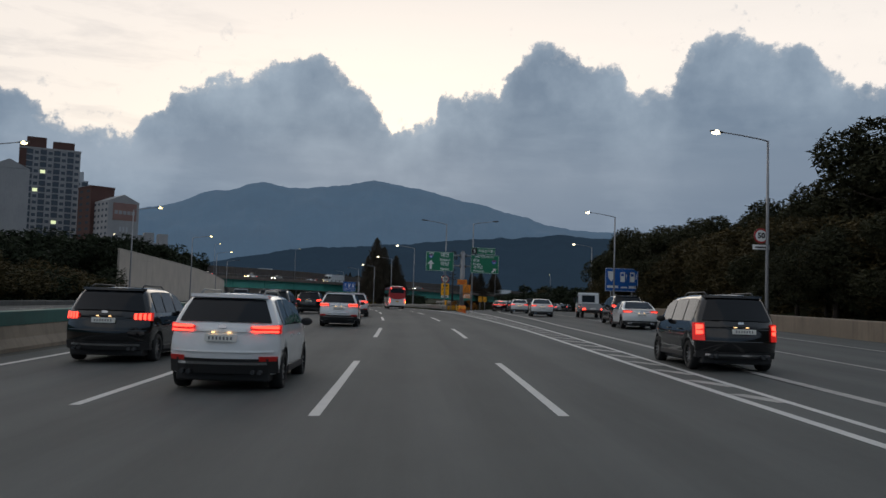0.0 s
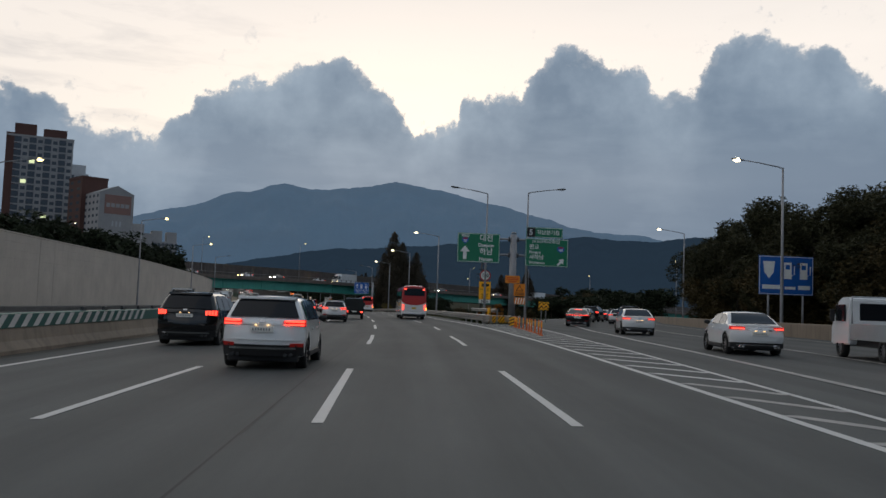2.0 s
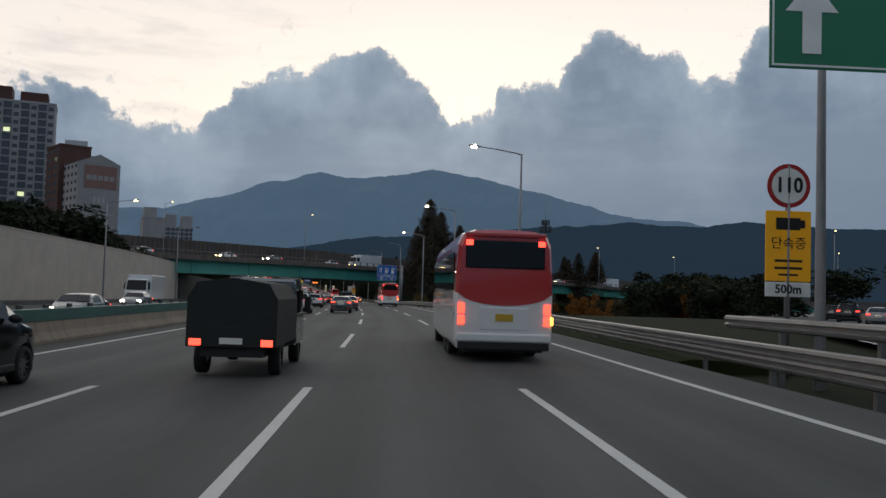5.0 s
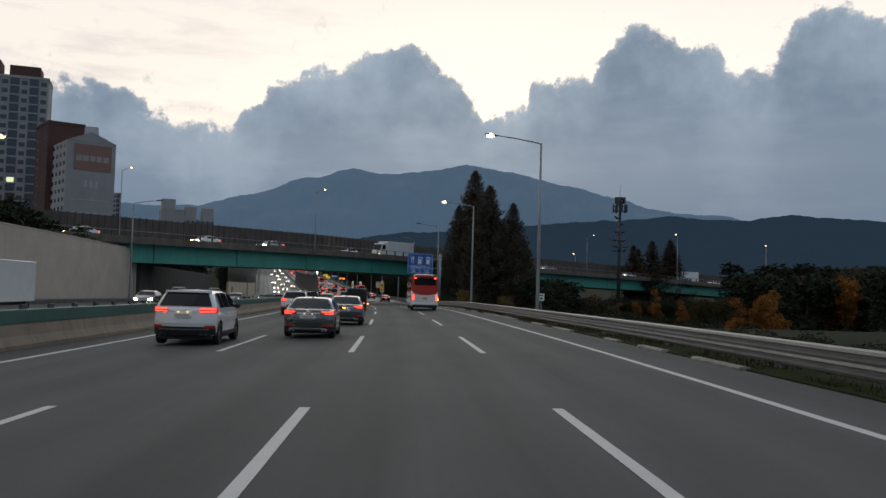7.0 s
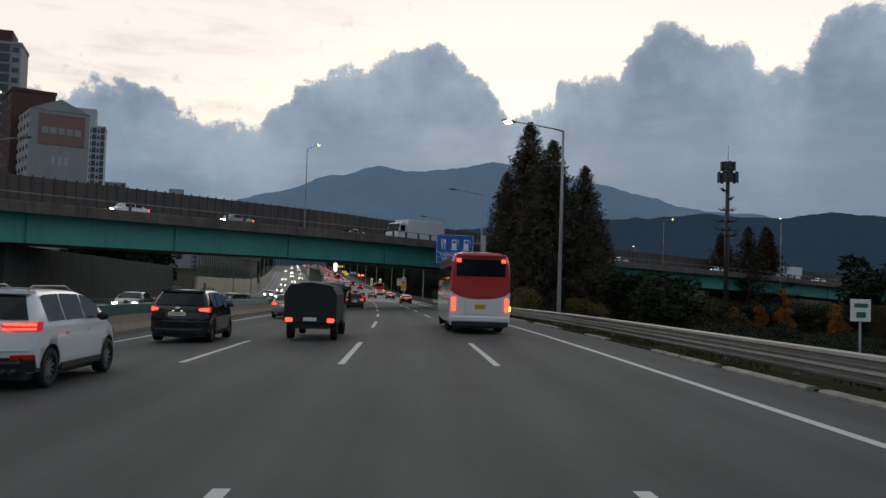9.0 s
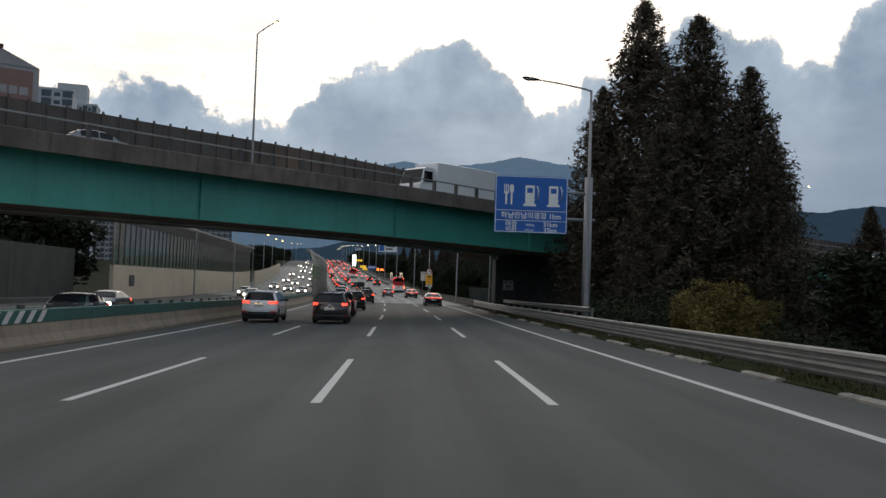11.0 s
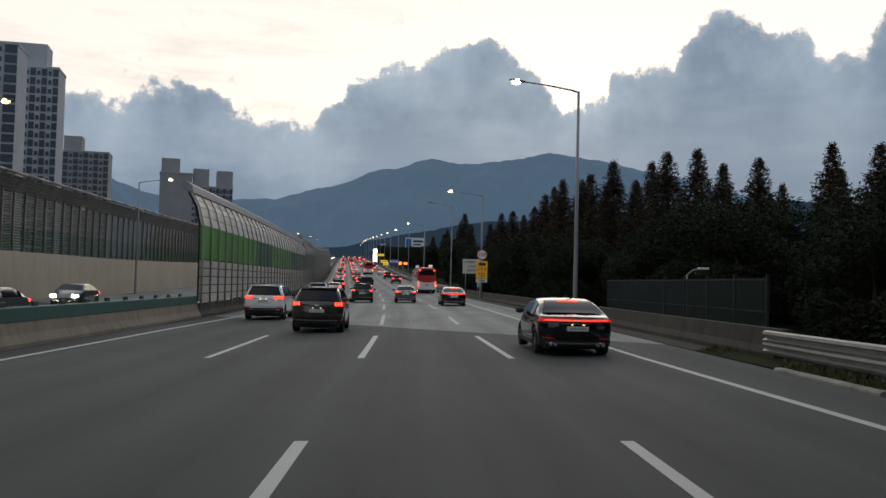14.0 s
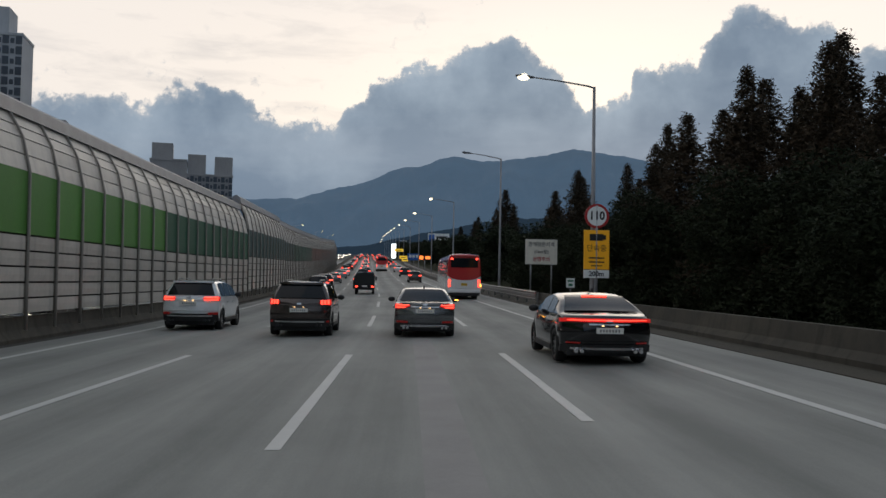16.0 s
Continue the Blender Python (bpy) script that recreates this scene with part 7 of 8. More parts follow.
def vehicle(name, label, L, W, H, prof, belt, body, lamps, cat="car", wheelbase=(0.85, 3.6), tum=0.20, low=0.24, rear_glass=None, front_glass=None, side_glass=None, trim_z=0.0,
            plate=(0.0, 0.80), roof_rails=False, rim_bar=None, hot=None, extra_dim=(), head=None, group="", far=False, spoiler=False):
    """A road vehicle whose rear stands at the origin and whose nose points along y.
    prof: rows of (y, top height, half width share); lamps: (x0, x1, z0, z1) on the right half of the tail, mirrored. far: only the large parts."""
    tum = tum + (0.05 if H > 1.5 else 0.04)
    low = low + (0.04 if H > 1.5 else -0.02)
    t = thing(name, Matrix.Identity(4), label, cat, group)
    w = W / 2

    def bend(x, y, z):
        """Rounds the tail and the nose in plan, and tucks the tail in under the bumper."""
        q = min(1.0, abs(x) / w)
        k = max(0.0, 1 - y / 1.1)
        n = max(0.0, 1 - (L - y) / 1.5)
        tuck = max(0.0, 0.60 - z) * 0.34 + max(0.0, z - 0.66) * 0.16
        return (x, y + k * (0.40 * q ** 2.7 + tuck) - n * 0.55 * q ** 2.6, z)

    def slab(x0, x1, y0, y1, z0, z1, nx=6, taper=0.0, wedge=0.0):
        """A bent panel on the tail: front and back skins joined at the edges."""
        g = bmesh.new()
        rows = []
        for i in range(nx + 1):
            f = i / nx
            x = x0 + (x1 - x0) * f
            lo, hi = z0 + taper * 0.5 * abs(f - 0.5), z1 - taper * abs(f - 0.5)
            lo, hi = lo + (z1 - z0) * wedge * 0.55 * (1 - f) ** 2, hi - (z1 - z0) * wedge * 0.25 * (1 - f)
            rows.append([g.verts.new(bend(x, y, z)) for y, z in ((y0, lo), (y0, hi), (y1, hi), (y1, lo))])
        for a, b in zip(rows, rows[1:]):
            for j in range(4):
                g.faces.new((a[j], a[(j + 1) % 4], b[(j + 1) % 4], b[j]))
        g.faces.new(rows[0])
        g.faces.new(rows[-1][::-1])
        bmesh.ops.recalc_face_normals(g, faces=g.faces)
        return g

    # the shell: denser stations than the profile's rows, rounded
    ys = [p[0] for p in prof]
    if head or not far:
        dense = []
        for a, b in zip(ys, ys[1:]):
            m = max(1, round((b - a) / 0.25))
            dense += [a + (b - a) * i / m for i in range(m)]
        ys = dense + [ys[-1]]
    bm = bmesh.new()
    rings = []
    for y in ys:
        top, ws = interp_profile(prof, y)
        hw = w * ws
        zb = low + (0.07 if (y < 0.03 or y > L - 0.05) else 0.0)
        mid = min(belt, top)
        if top > belt + 0.02:
            f = (top - belt) / (H - belt)
            rx = hw - 0.02 - tum * f
            up = top - belt
            roof = [(hw * 0.955, belt + 0.01), (hw * 0.955 + (rx - hw * 0.955) * 0.82, belt + up * 0.84), (rx - 0.035, belt + up * 0.94), (rx - 0.12, top - 0.012 * f), (rx * 0.5, top), (0.0, top + 0.012)]
        else:
            roof = [(hw * 0.962, top - 0.045), (hw * 0.94, top - 0.022), (hw * 0.90, top - 0.008), (hw * 0.78, top), (hw * 0.45, top + 0.008), (0.0, top + 0.012)]
        side = [(hw * 0.80, zb), (hw * 0.93, zb + 0.02), (hw * 0.975, zb + 0.10), (hw * 0.985, zb + (mid - zb) * 0.30), (hw, zb + (mid - zb) * 0.55), (hw * 0.990, mid - 0.17), (hw * 0.965, mid - 0.075)]
        half = side + roof
        pts = half + [(-x, z) for x, z in half[-2::-1]]
        rings.append([bm.verts.new(bend(x, y, z)) for x, z in pts])
    n = len(rings[0])
    for a, b in zip(rings, rings[1:]):
        for j in range(n):
            f = bm.faces.new((a[j], a[(j + 1) % n], b[(j + 1) % n], b[j]))
            f.smooth = j != n - 1
    for r, y in ((rings[0], ys[0]), (rings[-1], ys[-1])):
        cols = 6
        skin = []
        for j in range(13):
            a, b = r[j].co, r[n - 1 - j].co
            row_ = [r[j]] + [bm.verts.new(bend(a.x * (1 - 2 * i / cols), y, a.z)) for i in range(1, cols)] + [r[n - 1 - j]]
            skin.append(row_)
        for a, b in zip(skin, skin[1:]):
            for i in range(cols):
                q = [v for v in (a[i], a[i + 1], b[i + 1], b[i])]
                if len(set(q)) == 4:
                    bm.faces.new(q).smooth = True
    bmesh.ops.remove_doubles(bm, verts=bm.verts, dist=0.0005)
    bmesh.ops.recalc_face_normals(bm, faces=bm.faces)
    bo = part("body", bm, body, t)
    if not far:
        cut_arches(bo, w, wheelbase)

    def pane(nm, y0, y1, inset, n=6):
        g = bmesh.new()
        rows = []
        for i in range(n + 1):
            y = y0 + (y1 - y0) * i / n
            top, ws = interp_profile(prof, y)
            f = max(0.0, (top - belt) / (H - belt))
            x = w * ws - 0.02 - tum * f - inset
            rows.append([g.verts.new(Vector(bend(k * x, y, top + 0.014 * (1 - k * k))) + Vector((0, -0.016 if y1 > y0 else 0.016, 0.016))) for k in (-1, -0.6, 0, 0.6, 1)])
        for a, b in zip(rows, rows[1:]):
            for j in range(4):
                g.faces.new((a[j], a[j + 1], b[j + 1], b[j])).smooth = True
        bmesh.ops.recalc_face_normals(g, faces=g.faces)
        part(nm, g, CAR_GLASS, t, "dark tinted glass")

    if rear_glass:
        pane("rear_window", rear_glass[0], rear_glass[1], 0.10)
    if front_glass and (head or not far):
        pane("windscreen", front_glass[1], front_glass[0], 0.08)
    for sgn, nm in ((1, "side_window"), (-1, "side_window")):
        for y0, y1 in side_glass or ():
            g = bmesh.new()
            rows = []
            for i in range(6):
                y = y0 + (y1 - y0) * i / 5
                top, ws = interp_profile(prof, y)
                hw = w * ws
                f = (top - belt) / (H - belt)
                rx = hw - 0.02 - tum * f
                row_ = []
                for q in (0.06, 0.45, 0.86):
                    x = hw * 0.955 + (rx - hw * 0.955) * 0.82 * q / 0.84
                    row_.append(g.verts.new(Vector(bend(sgn * x, y, belt + 0.01 + (top - belt) * 0.98 * q)) + Vector((sgn * 0.012, 0, 0))))
                rows.append(row_)
            for a, b in zip(rows, rows[1:]):
                for j in (0, 1):
                    g.faces.new((a[j], b[j], b[j + 1], a[j + 1]) if sgn > 0 else (a[j + 1], b[j + 1], b[j], a[j])).smooth = True
            part(nm, g, CAR_GLASS, t, "dark tinted glass")
    for sgn in (1, -1):
        for y in wheelbase:
            if far:
                share("tyre", FAR_TYRE, t, Matrix.Translation((sgn * (w - 0.11), y, 0.34)))
            else:
                wh = thing("wheel", Matrix.Translation((sgn * (w - 0.130), y, 0.34)), "", "")
                wh.parent = t
                share("tyre", TYRE, wh, Matrix.Identity(4))
                share("rim", RIMM, wh, Matrix.Identity(4))
        for x0, x1, z0, z1 in lamps:
            lp = part("tail_lamp", slab(sgn * x0, sgn * x1, -0.020, 0.22, z0, z1, 7, 0.0, 0.0 if far or z1 - z0 > 0.2 else 0.9), TAIL_HOT if far else TAIL, t, "glowing red tail lamp")
            for u0, u1, v0, v1 in () if far else (hot or ()):
                part("lamp_core", slab(sgn * (x0 + (x1 - x0) * u0), sgn * (x0 + (x1 - x0) * u1), -0.032, 0.0, z0 + (z1 - z0) * v0, z0 + (z1 - z0) * v1, 5, 0.0, 0.35), TAIL_HOT, lp, "bright lamp strip")
        if head:
            part("head_lamp", boxed(min(sgn * (w - 0.42), sgn * (w - 0.12)), max(sgn * (w - 0.42), sgn * (w - 0.12)), L - 0.50, L - 0.10, 0.60, 0.76, 0.03), head, t, "glowing head lamp")
        if far:
            continue
        for x0, x1, z0, z1 in extra_dim:
            part("reflector", slab(sgn * x0, sgn * x1, -0.026, 0.1, z0, z1, 4), TAIL_DIM, t, "small red reflector")
        mir = bmesh.new()
        bmesh.ops.create_uvsphere(mir, u_segments=10, v_segments=6, radius=1.0)
        for v in mir.verts:
            v.co = Vector((sgn * (w + 0.10 + v.co.x * 0.12), L * 0.63 + v.co.y * 0.08, belt + 0.07 + v.co.z * 0.08))
        part("door_mirror", mir, TRIM, t, smooth=True)
        if roof_rails:
            rail_y = (0.80, 1.0, 2.35, 2.6)
            part("roof_rail", tubed([(sgn * (w - 0.40), rail_y[0], H - 0.03), (sgn * (w - 0.40), rail_y[1], H + 0.045), (sgn * (w - 0.40), rail_y[2], H + 0.045), (sgn * (w - 0.40), rail_y[3], H - 0.03)], 0.020, 6), GALV if body is not P_BLACK else DARK_STEEL, t)
        for y0 in (L * 0.32, L * 0.53):
            part("door_handle", boxed(min(sgn * w, sgn * (w + 0.03)), max(sgn * w, sgn * (w + 0.03)), y0, y0 + 0.2, belt - 0.17, belt - 0.135), body, t)
        part("sill_trim", boxed(min(sgn * w * 0.93, sgn * w * 1.0), max(sgn * w * 0.93, sgn * w * 1.0), wheelbase[0] + 0.42, wheelbase[1] - 0.42, low - 0.01, low + 0.12, 0.02), TRIM, t)
        tip = bmesh.new()
        for q in (0.56, 0.68):
            tube(tip, [(sgn * w * q, 0.06, low + 0.06), (sgn * w * q, 0.30, low + 0.06)], 0.038, 10)
        part("exhaust_tip", tip, CHROME if H < 1.5 else DARK_STEEL, t)
    if trim_z and not far:
        part("bumper_trim", slab(-w * 0.955, w * 0.955, -0.028, 0.3, low + 0.03, trim_z, 12), TRIM, t, "black plastic lower bumper")
        part("skid_bar", slab(-w * 0.78, w * 0.78, -0.042, 0.0, trim_z - 0.10, trim_z - 0.055, 10), CHROME, t, "bright metal skid bar")
    if not far:
        part("underbody", boxed(-w + 0.16, w - 0.16, 0.30, L - 0.35, 0.17, low + 0.12, 0.03), TRIM, t)
        part("garnish", slab(-0.40, 0.40, -0.022, 0.02, plate[1] + 0.105, plate[1] + 0.135, 6), CHROME if H < 1.5 else body, t)
        part("emblem", slab(-0.065, 0.065, -0.024, 0.0, plate[1] + 0.165, plate[1] + 0.215, 3), CHROME, t)
        part("bumper_crease", slab(-w * 0.90, w * 0.90, -0.014, 0.05, plate[1] - 0.235, plate[1] - 0.215, 10), body, t)
        part("plate_lamp", boxed(-0.155, -0.115, -0.034, 0.05, plate[1] + 0.085, plate[1] + 0.105), PLATE_LAMP, t, "small warm number plate lamp")
        part("plate_lamp", boxed(0.115, 0.155, -0.034, 0.05, plate[1] + 0.085, plate[1] + 0.105), PLATE_LAMP, t, "small warm number plate lamp")
        if belt < 1.02 and not rim_bar:
            part("boot_lip", slab(-w * 0.80, w * 0.80, 0.02, 0.16, belt - 0.03, belt + 0.025, 8), body, t)
        if spoiler:
            part("roof_spoiler", slab(-w * 0.70, w * 0.70, 0.36, 0.75, H - 0.085, H - 0.025, 8), body, t)
            part("wiper", tubed([(0.0, 0.18, belt + 0.07), (0.32, 0.215, belt + 0.10)], 0.012, 5), TRIM, t)
    if rim_bar and not far:
        lb = part("light_bar", slab(-w * 0.90, w * 0.90, -0.024, 0.1, rim_bar[0], rim_bar[1], 14), TAIL, t, "full-width glowing red light bar")
        part("bar_core", slab(-w * 0.84, w * 0.84, -0.036, -0.02, rim_bar[0] + 0.028, rim_bar[1] - 0.028, 14), TAIL_HOT, lb)
    if not far:
        pl = part("number_plate", boxed(plate[0] - 0.26, plate[0] + 0.26, -0.030, 0.03, plate[1] - 0.055, plate[1] + 0.055), PLATE, t)
        bars("plate_marks", PLATE_MARK, pl, [(plate[0] - 0.20 + 0.06 * i, plate[0] - 0.172 + 0.06 * i, plate[1] - 0.026, plate[1] + 0.026) for i in range(7)], -0.036)
    return t


def suv_prof(L, H, belt):
    return [(0.0, belt - 0.10, 0.955), (0.03, belt - 0.02, 0.97), (0.08, belt + 0.05, 0.98), (0.16, belt + 0.16, 0.985), (0.40, H - 0.15, 0.99), (0.55, H - 0.06, 0.99), (0.95, H - 0.02, 1.0), (1.7, H, 1.0), (2.5, H - 0.02, 1.0), (2.95, H - 0.10, 1.0),
            (3.3, H - 0.30, 1.0), (3.7, belt + 0.06, 0.995), (3.85, belt + 0.0, 0.99), (L - 0.45, belt - 0.10, 0.97), (L - 0.14, belt - 0.22, 0.93), (L - 0.02, belt - 0.42, 0.84), (L, belt - 0.55, 0.80)]


def sedan_prof(L, H, belt):
    return [(0.0, belt - 0.14, 0.94), (0.03, belt - 0.04, 0.955), (0.12, belt + 0.0, 0.97), (0.62, belt + 0.03, 0.98), (0.85, belt + 0.12, 0.985), (1.45, H - 0.08, 0.99), (1.75, H - 0.015, 1.0), (2.2, H, 1.0), (2.55, H - 0.03, 1.0), (2.85, H - 0.10, 1.0), (3.3, H - 0.33, 1.0),
            (3.55, belt + 0.03, 0.99), (3.7, belt - 0.02, 0.985), (L - 0.4, belt - 0.16, 0.95), (L - 0.12, belt - 0.28, 0.90), (L, belt - 0.45, 0.82)]


def put(ob, s, d, turn=0.0, z=0.012):
    ob.matrix_basis = at_road(s, d, z, turn)
    return ob


HOT2 = ((0.06, 0.94, 0.55, 0.88), (0.06, 0.94, 0.12, 0.34))
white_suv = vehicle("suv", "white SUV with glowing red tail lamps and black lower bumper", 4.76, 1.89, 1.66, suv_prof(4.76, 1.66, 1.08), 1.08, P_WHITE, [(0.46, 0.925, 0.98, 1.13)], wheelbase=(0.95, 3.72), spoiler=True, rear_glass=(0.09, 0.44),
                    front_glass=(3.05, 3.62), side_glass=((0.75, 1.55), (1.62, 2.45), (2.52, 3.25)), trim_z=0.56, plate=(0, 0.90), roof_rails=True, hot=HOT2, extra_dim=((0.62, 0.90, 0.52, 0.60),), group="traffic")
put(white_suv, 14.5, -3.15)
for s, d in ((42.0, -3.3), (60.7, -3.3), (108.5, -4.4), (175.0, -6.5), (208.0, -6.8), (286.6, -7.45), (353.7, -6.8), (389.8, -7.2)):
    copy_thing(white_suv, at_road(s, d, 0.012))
black_suv = vehicle("suv", "large black SUV with barred red tail lamps", 4.98, 1.97, 1.75, suv_prof(4.98, 1.75, 1.12), 1.12, P_BLACK, [(0.62, 0.96, 0.98, 1.17)], wheelbase=(1.0, 3.9), spoiler=True, rear_glass=(0.09, 0.44), front_glass=(3.05, 3.62),
                    side_glass=((0.75, 1.6), (1.68, 2.5), (2.58, 3.25)), trim_z=0.5, plate=(0, 0.98), roof_rails=True, hot=tuple((0.05 + 0.25 * i, 0.2 + 0.25 * i, 0.08, 0.92) for i in range(4)), group="traffic")
put(black_suv, 19.9, -6.95)
van_prof = [(0.0, 0.98, 0.965), (0.03, 1.04, 0.975), (0.07, 1.10, 0.98), (0.13, 1.22, 0.985), (0.36, 1.62, 0.99), (0.5, 1.72, 0.995), (0.8, 1.76, 1.0), (2.0, 1.77, 1.0), (2.9, 1.72, 1.0), (3.2, 1.60, 1.0), (3.85, 1.10, 0.99), (4.0, 1.04, 0.985), (4.5, 0.92, 0.95), (4.74, 0.74, 0.88), (4.8, 0.55, 0.8)]
van = vehicle("minivan", "black minivan with tall red tail lamps and roof rails", 4.8, 1.90, 1.77, van_prof, 1.08, P_BLACK, [(0.76, 0.95, 0.70, 1.10)], wheelbase=(0.95, 3.85), spoiler=True, rear_glass=(0.09, 0.36), front_glass=(3.25, 3.8),
              side_glass=((0.55, 1.5), (1.58, 2.5), (2.58, 3.35)), plate=(0.06, 0.92), roof_rails=True, hot=((0.15, 0.85, 0.62, 0.92), (0.15, 0.85, 0.34, 0.58)), group="traffic", trim_z=0.46)
put(van, 19.3, 7.45, -2)
white_sedan = vehicle("sedan", "white sedan with slim red tail lamps on the exit road", 4.84, 1.83, 1.45, sedan_prof(4.84, 1.45, 0.98), 0.98, P_WHITE, [(0.46, 0.88, 0.84, 0.96)], wheelbase=(1.0, 3.8), rear_glass=(0.66, 1.50), front_glass=(2.85, 3.45),
                      side_glass=((1.2, 1.9), (1.98, 2.95)), trim_z=0.42, plate=(0, 0.72), hot=((0.1, 0.9, 0.2, 0.5),), group="traffic")
put(white_sedan, 43.4, 11.95, -5)
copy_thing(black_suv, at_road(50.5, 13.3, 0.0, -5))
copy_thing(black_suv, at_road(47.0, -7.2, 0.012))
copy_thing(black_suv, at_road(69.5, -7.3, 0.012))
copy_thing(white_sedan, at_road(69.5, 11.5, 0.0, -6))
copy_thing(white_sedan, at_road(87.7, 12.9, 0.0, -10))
dark_sedan = vehicle("sedan", "dark grey sedan with red tail lamps and roof fin", 4.57, 1.80, 1.43, sedan_prof(4.57, 1.43, 0.97), 0.97, P_DARK, [(0.44, 0.87, 0.82, 0.97)], wheelbase=(0.98, 3.66), rear_glass=(0.66, 1.50), front_glass=(2.85, 3.45),
                     side_glass=((1.2, 1.9), (1.98, 2.95)), trim_z=0.40, plate=(0, 0.76), hot=((0.05, 0.95, 0.60, 0.85), (0.3, 0.95, 0.18, 0.42)), extra_dim=((0.5, 0.82, 0.42, 0.47),), group="traffic")


def fin_mesh():
    """A small shark-fin aerial for a roof."""
    fin = bmesh.new()
    q = ((1.60, 1.40), (1.84, 1.42), (1.66, 1.49))
    a, b = ([fin.verts.new((x, y, z)) for y, z in q] for x in (0.022, -0.022))
    fin.faces.new(a)
    fin.faces.new(b[::-1])
    for i in range(3):
        fin.faces.new((a[i], b[i], b[(i + 1) % 3], a[(i + 1) % 3]))
    bmesh.ops.recalc_face_normals(fin, faces=fin.faces)
    return fin


part("roof_fin", fin_mesh(), TRIM, dark_sedan)
part("diffuser_strip", boxed(-0.62, 0.62, 0.05, 0.09, 0.345, 0.365, 0.006), CHROME, dark_sedan, "bright metal strip along the diffuser")
part("mirror_indicator", boxed(1.02, 1.125, 2.75, 2.83, 1.015, 1.055, 0.01), AMBER, dark_sedan, "glowing amber turn signal in the mirror")
put(dark_sedan, 385.9, 0.47)
bronze_suv = vehicle("suv", "dark bronze SUV with clawed red tail lamps", 4.45, 1.84, 1.62, suv_prof(4.45, 1.62, 1.05), 1.05, P_BROWN, [(0.60, 0.90, 0.93, 1.10)], wheelbase=(0.92, 3.55), spoiler=True, rear_glass=(0.09, 0.44), front_glass=(3.05, 3.6),
                     side_glass=((0.8, 1.6), (1.68, 2.5), (2.58, 3.25)), trim_z=0.52, plate=(0, 0.78), roof_rails=True, hot=tuple((0.06 + 0.3 * i, 0.26 + 0.3 * i, 0.1, 0.9) for i in range(3)), extra_dim=((0.78, 0.86, 0.42, 0.48),), group="traffic")
put(bronze_suv, 386.4, -3.2)
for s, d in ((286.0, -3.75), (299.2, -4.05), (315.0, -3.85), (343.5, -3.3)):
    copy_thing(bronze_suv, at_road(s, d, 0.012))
gt_prof = [(0.0, 0.84, 0.94), (0.03, 0.93, 0.96), (0.12, 0.96, 0.975), (0.40, 0.98, 0.985), (0.70, 1.04, 0.99), (1.50, 1.30, 0.99), (1.95, 1.385, 1.0), (2.35, 1.40, 1.0), (2.7, 1.36, 1.0), (3.0, 1.28, 1.0), (3.45, 1.04, 1.0), (3.6, 0.97, 0.99), (4.4, 0.82, 0.96), (4.7, 0.70, 0.9), (4.83, 0.52, 0.82)]
black_gt = vehicle("sedan", "black fastback sedan with a full-width red light bar", 4.83, 1.87, 1.40, gt_prof, 0.95, P_BLACK, [(0.66, 0.90, 0.835, 0.905)], wheelbase=(0.98, 3.88), rear_glass=(0.62, 1.62), front_glass=(2.85, 3.4),
                   side_glass=((1.35, 2.0), (2.08, 3.0)), trim_z=0.40, plate=(0, 0.68), rim_bar=(0.845, 0.915), extra_dim=((0.55, 0.80, 0.42, 0.45),), group="traffic")
part("high_brake_light", boxed(-0.27, 0.27, 1.44, 1.475, 1.315, 1.340, 0.006), TAIL_HOT, black_gt, "glowing high brake light above the rear window")
part("roof_fin", fin_mesh(), TRIM, black_gt)
put(black_gt, 377.6, 3.85)
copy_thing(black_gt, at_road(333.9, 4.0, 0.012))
dark_suv = vehicle("suv", "dark SUV with red tail lamps in the fast lane", 4.6, 1.86, 1.66, suv_prof(4.6, 1.66, 1.08), 1.08, P_BLACK, [(0.60, 0.92, 0.95, 1.12)], wheelbase=(0.95, 3.62), spoiler=True, rear_glass=(0.09, 0.44), front_glass=(3.05, 3.62),
                   side_glass=((0.8, 1.6), (1.68, 2.5), (2.58, 3.25)), trim_z=0.5, plate=(0, 0.9), roof_rails=True, hot=((0.1, 0.9, 0.2, 0.8),), group="traffic")
put(dark_suv, 221.0, -6.95)
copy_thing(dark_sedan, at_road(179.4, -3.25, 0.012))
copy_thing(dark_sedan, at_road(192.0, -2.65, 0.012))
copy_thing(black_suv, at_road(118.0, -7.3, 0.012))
silver_sedan = vehicle("sedan", "pale silver sedan with red tail lamps", 4.7, 1.82, 1.45, sedan_prof(4.7, 1.45, 0.98), 0.98, P_SILVER, [(0.50, 0.88, 0.80, 0.96)], wheelbase=(1.0, 3.72), rear_glass=(0.66, 1.50), front_glass=(2.85, 3.45),
                       side_glass=((1.2, 1.9), (1.98, 2.95)), trim_z=0.4, plate=(0, 0.72), hot=((0.1, 0.9, 0.2, 0.8),), group="traffic")
put(silver_sedan, 246.0, -6.8)
oncoming = vehicle("sedan", "dark car with glowing head lamps on the opposite carriageway", 4.6, 1.82, 1.45, sedan_prof(4.6, 1.45, 0.98), 0.98, P_DARK, [(0.50, 0.88, 0.80, 0.94)], wheelbase=(1.0, 3.7), rear_glass=(0.66, 1.50), front_glass=(2.85, 3.45),
                   side_glass=((1.2, 1.9), (1.98, 2.95)), trim_z=0.4, plate=(0, 0.72), head=HEAD, group="oncoming traffic", far=True)
put(oncoming, 255, -17.5, 180)
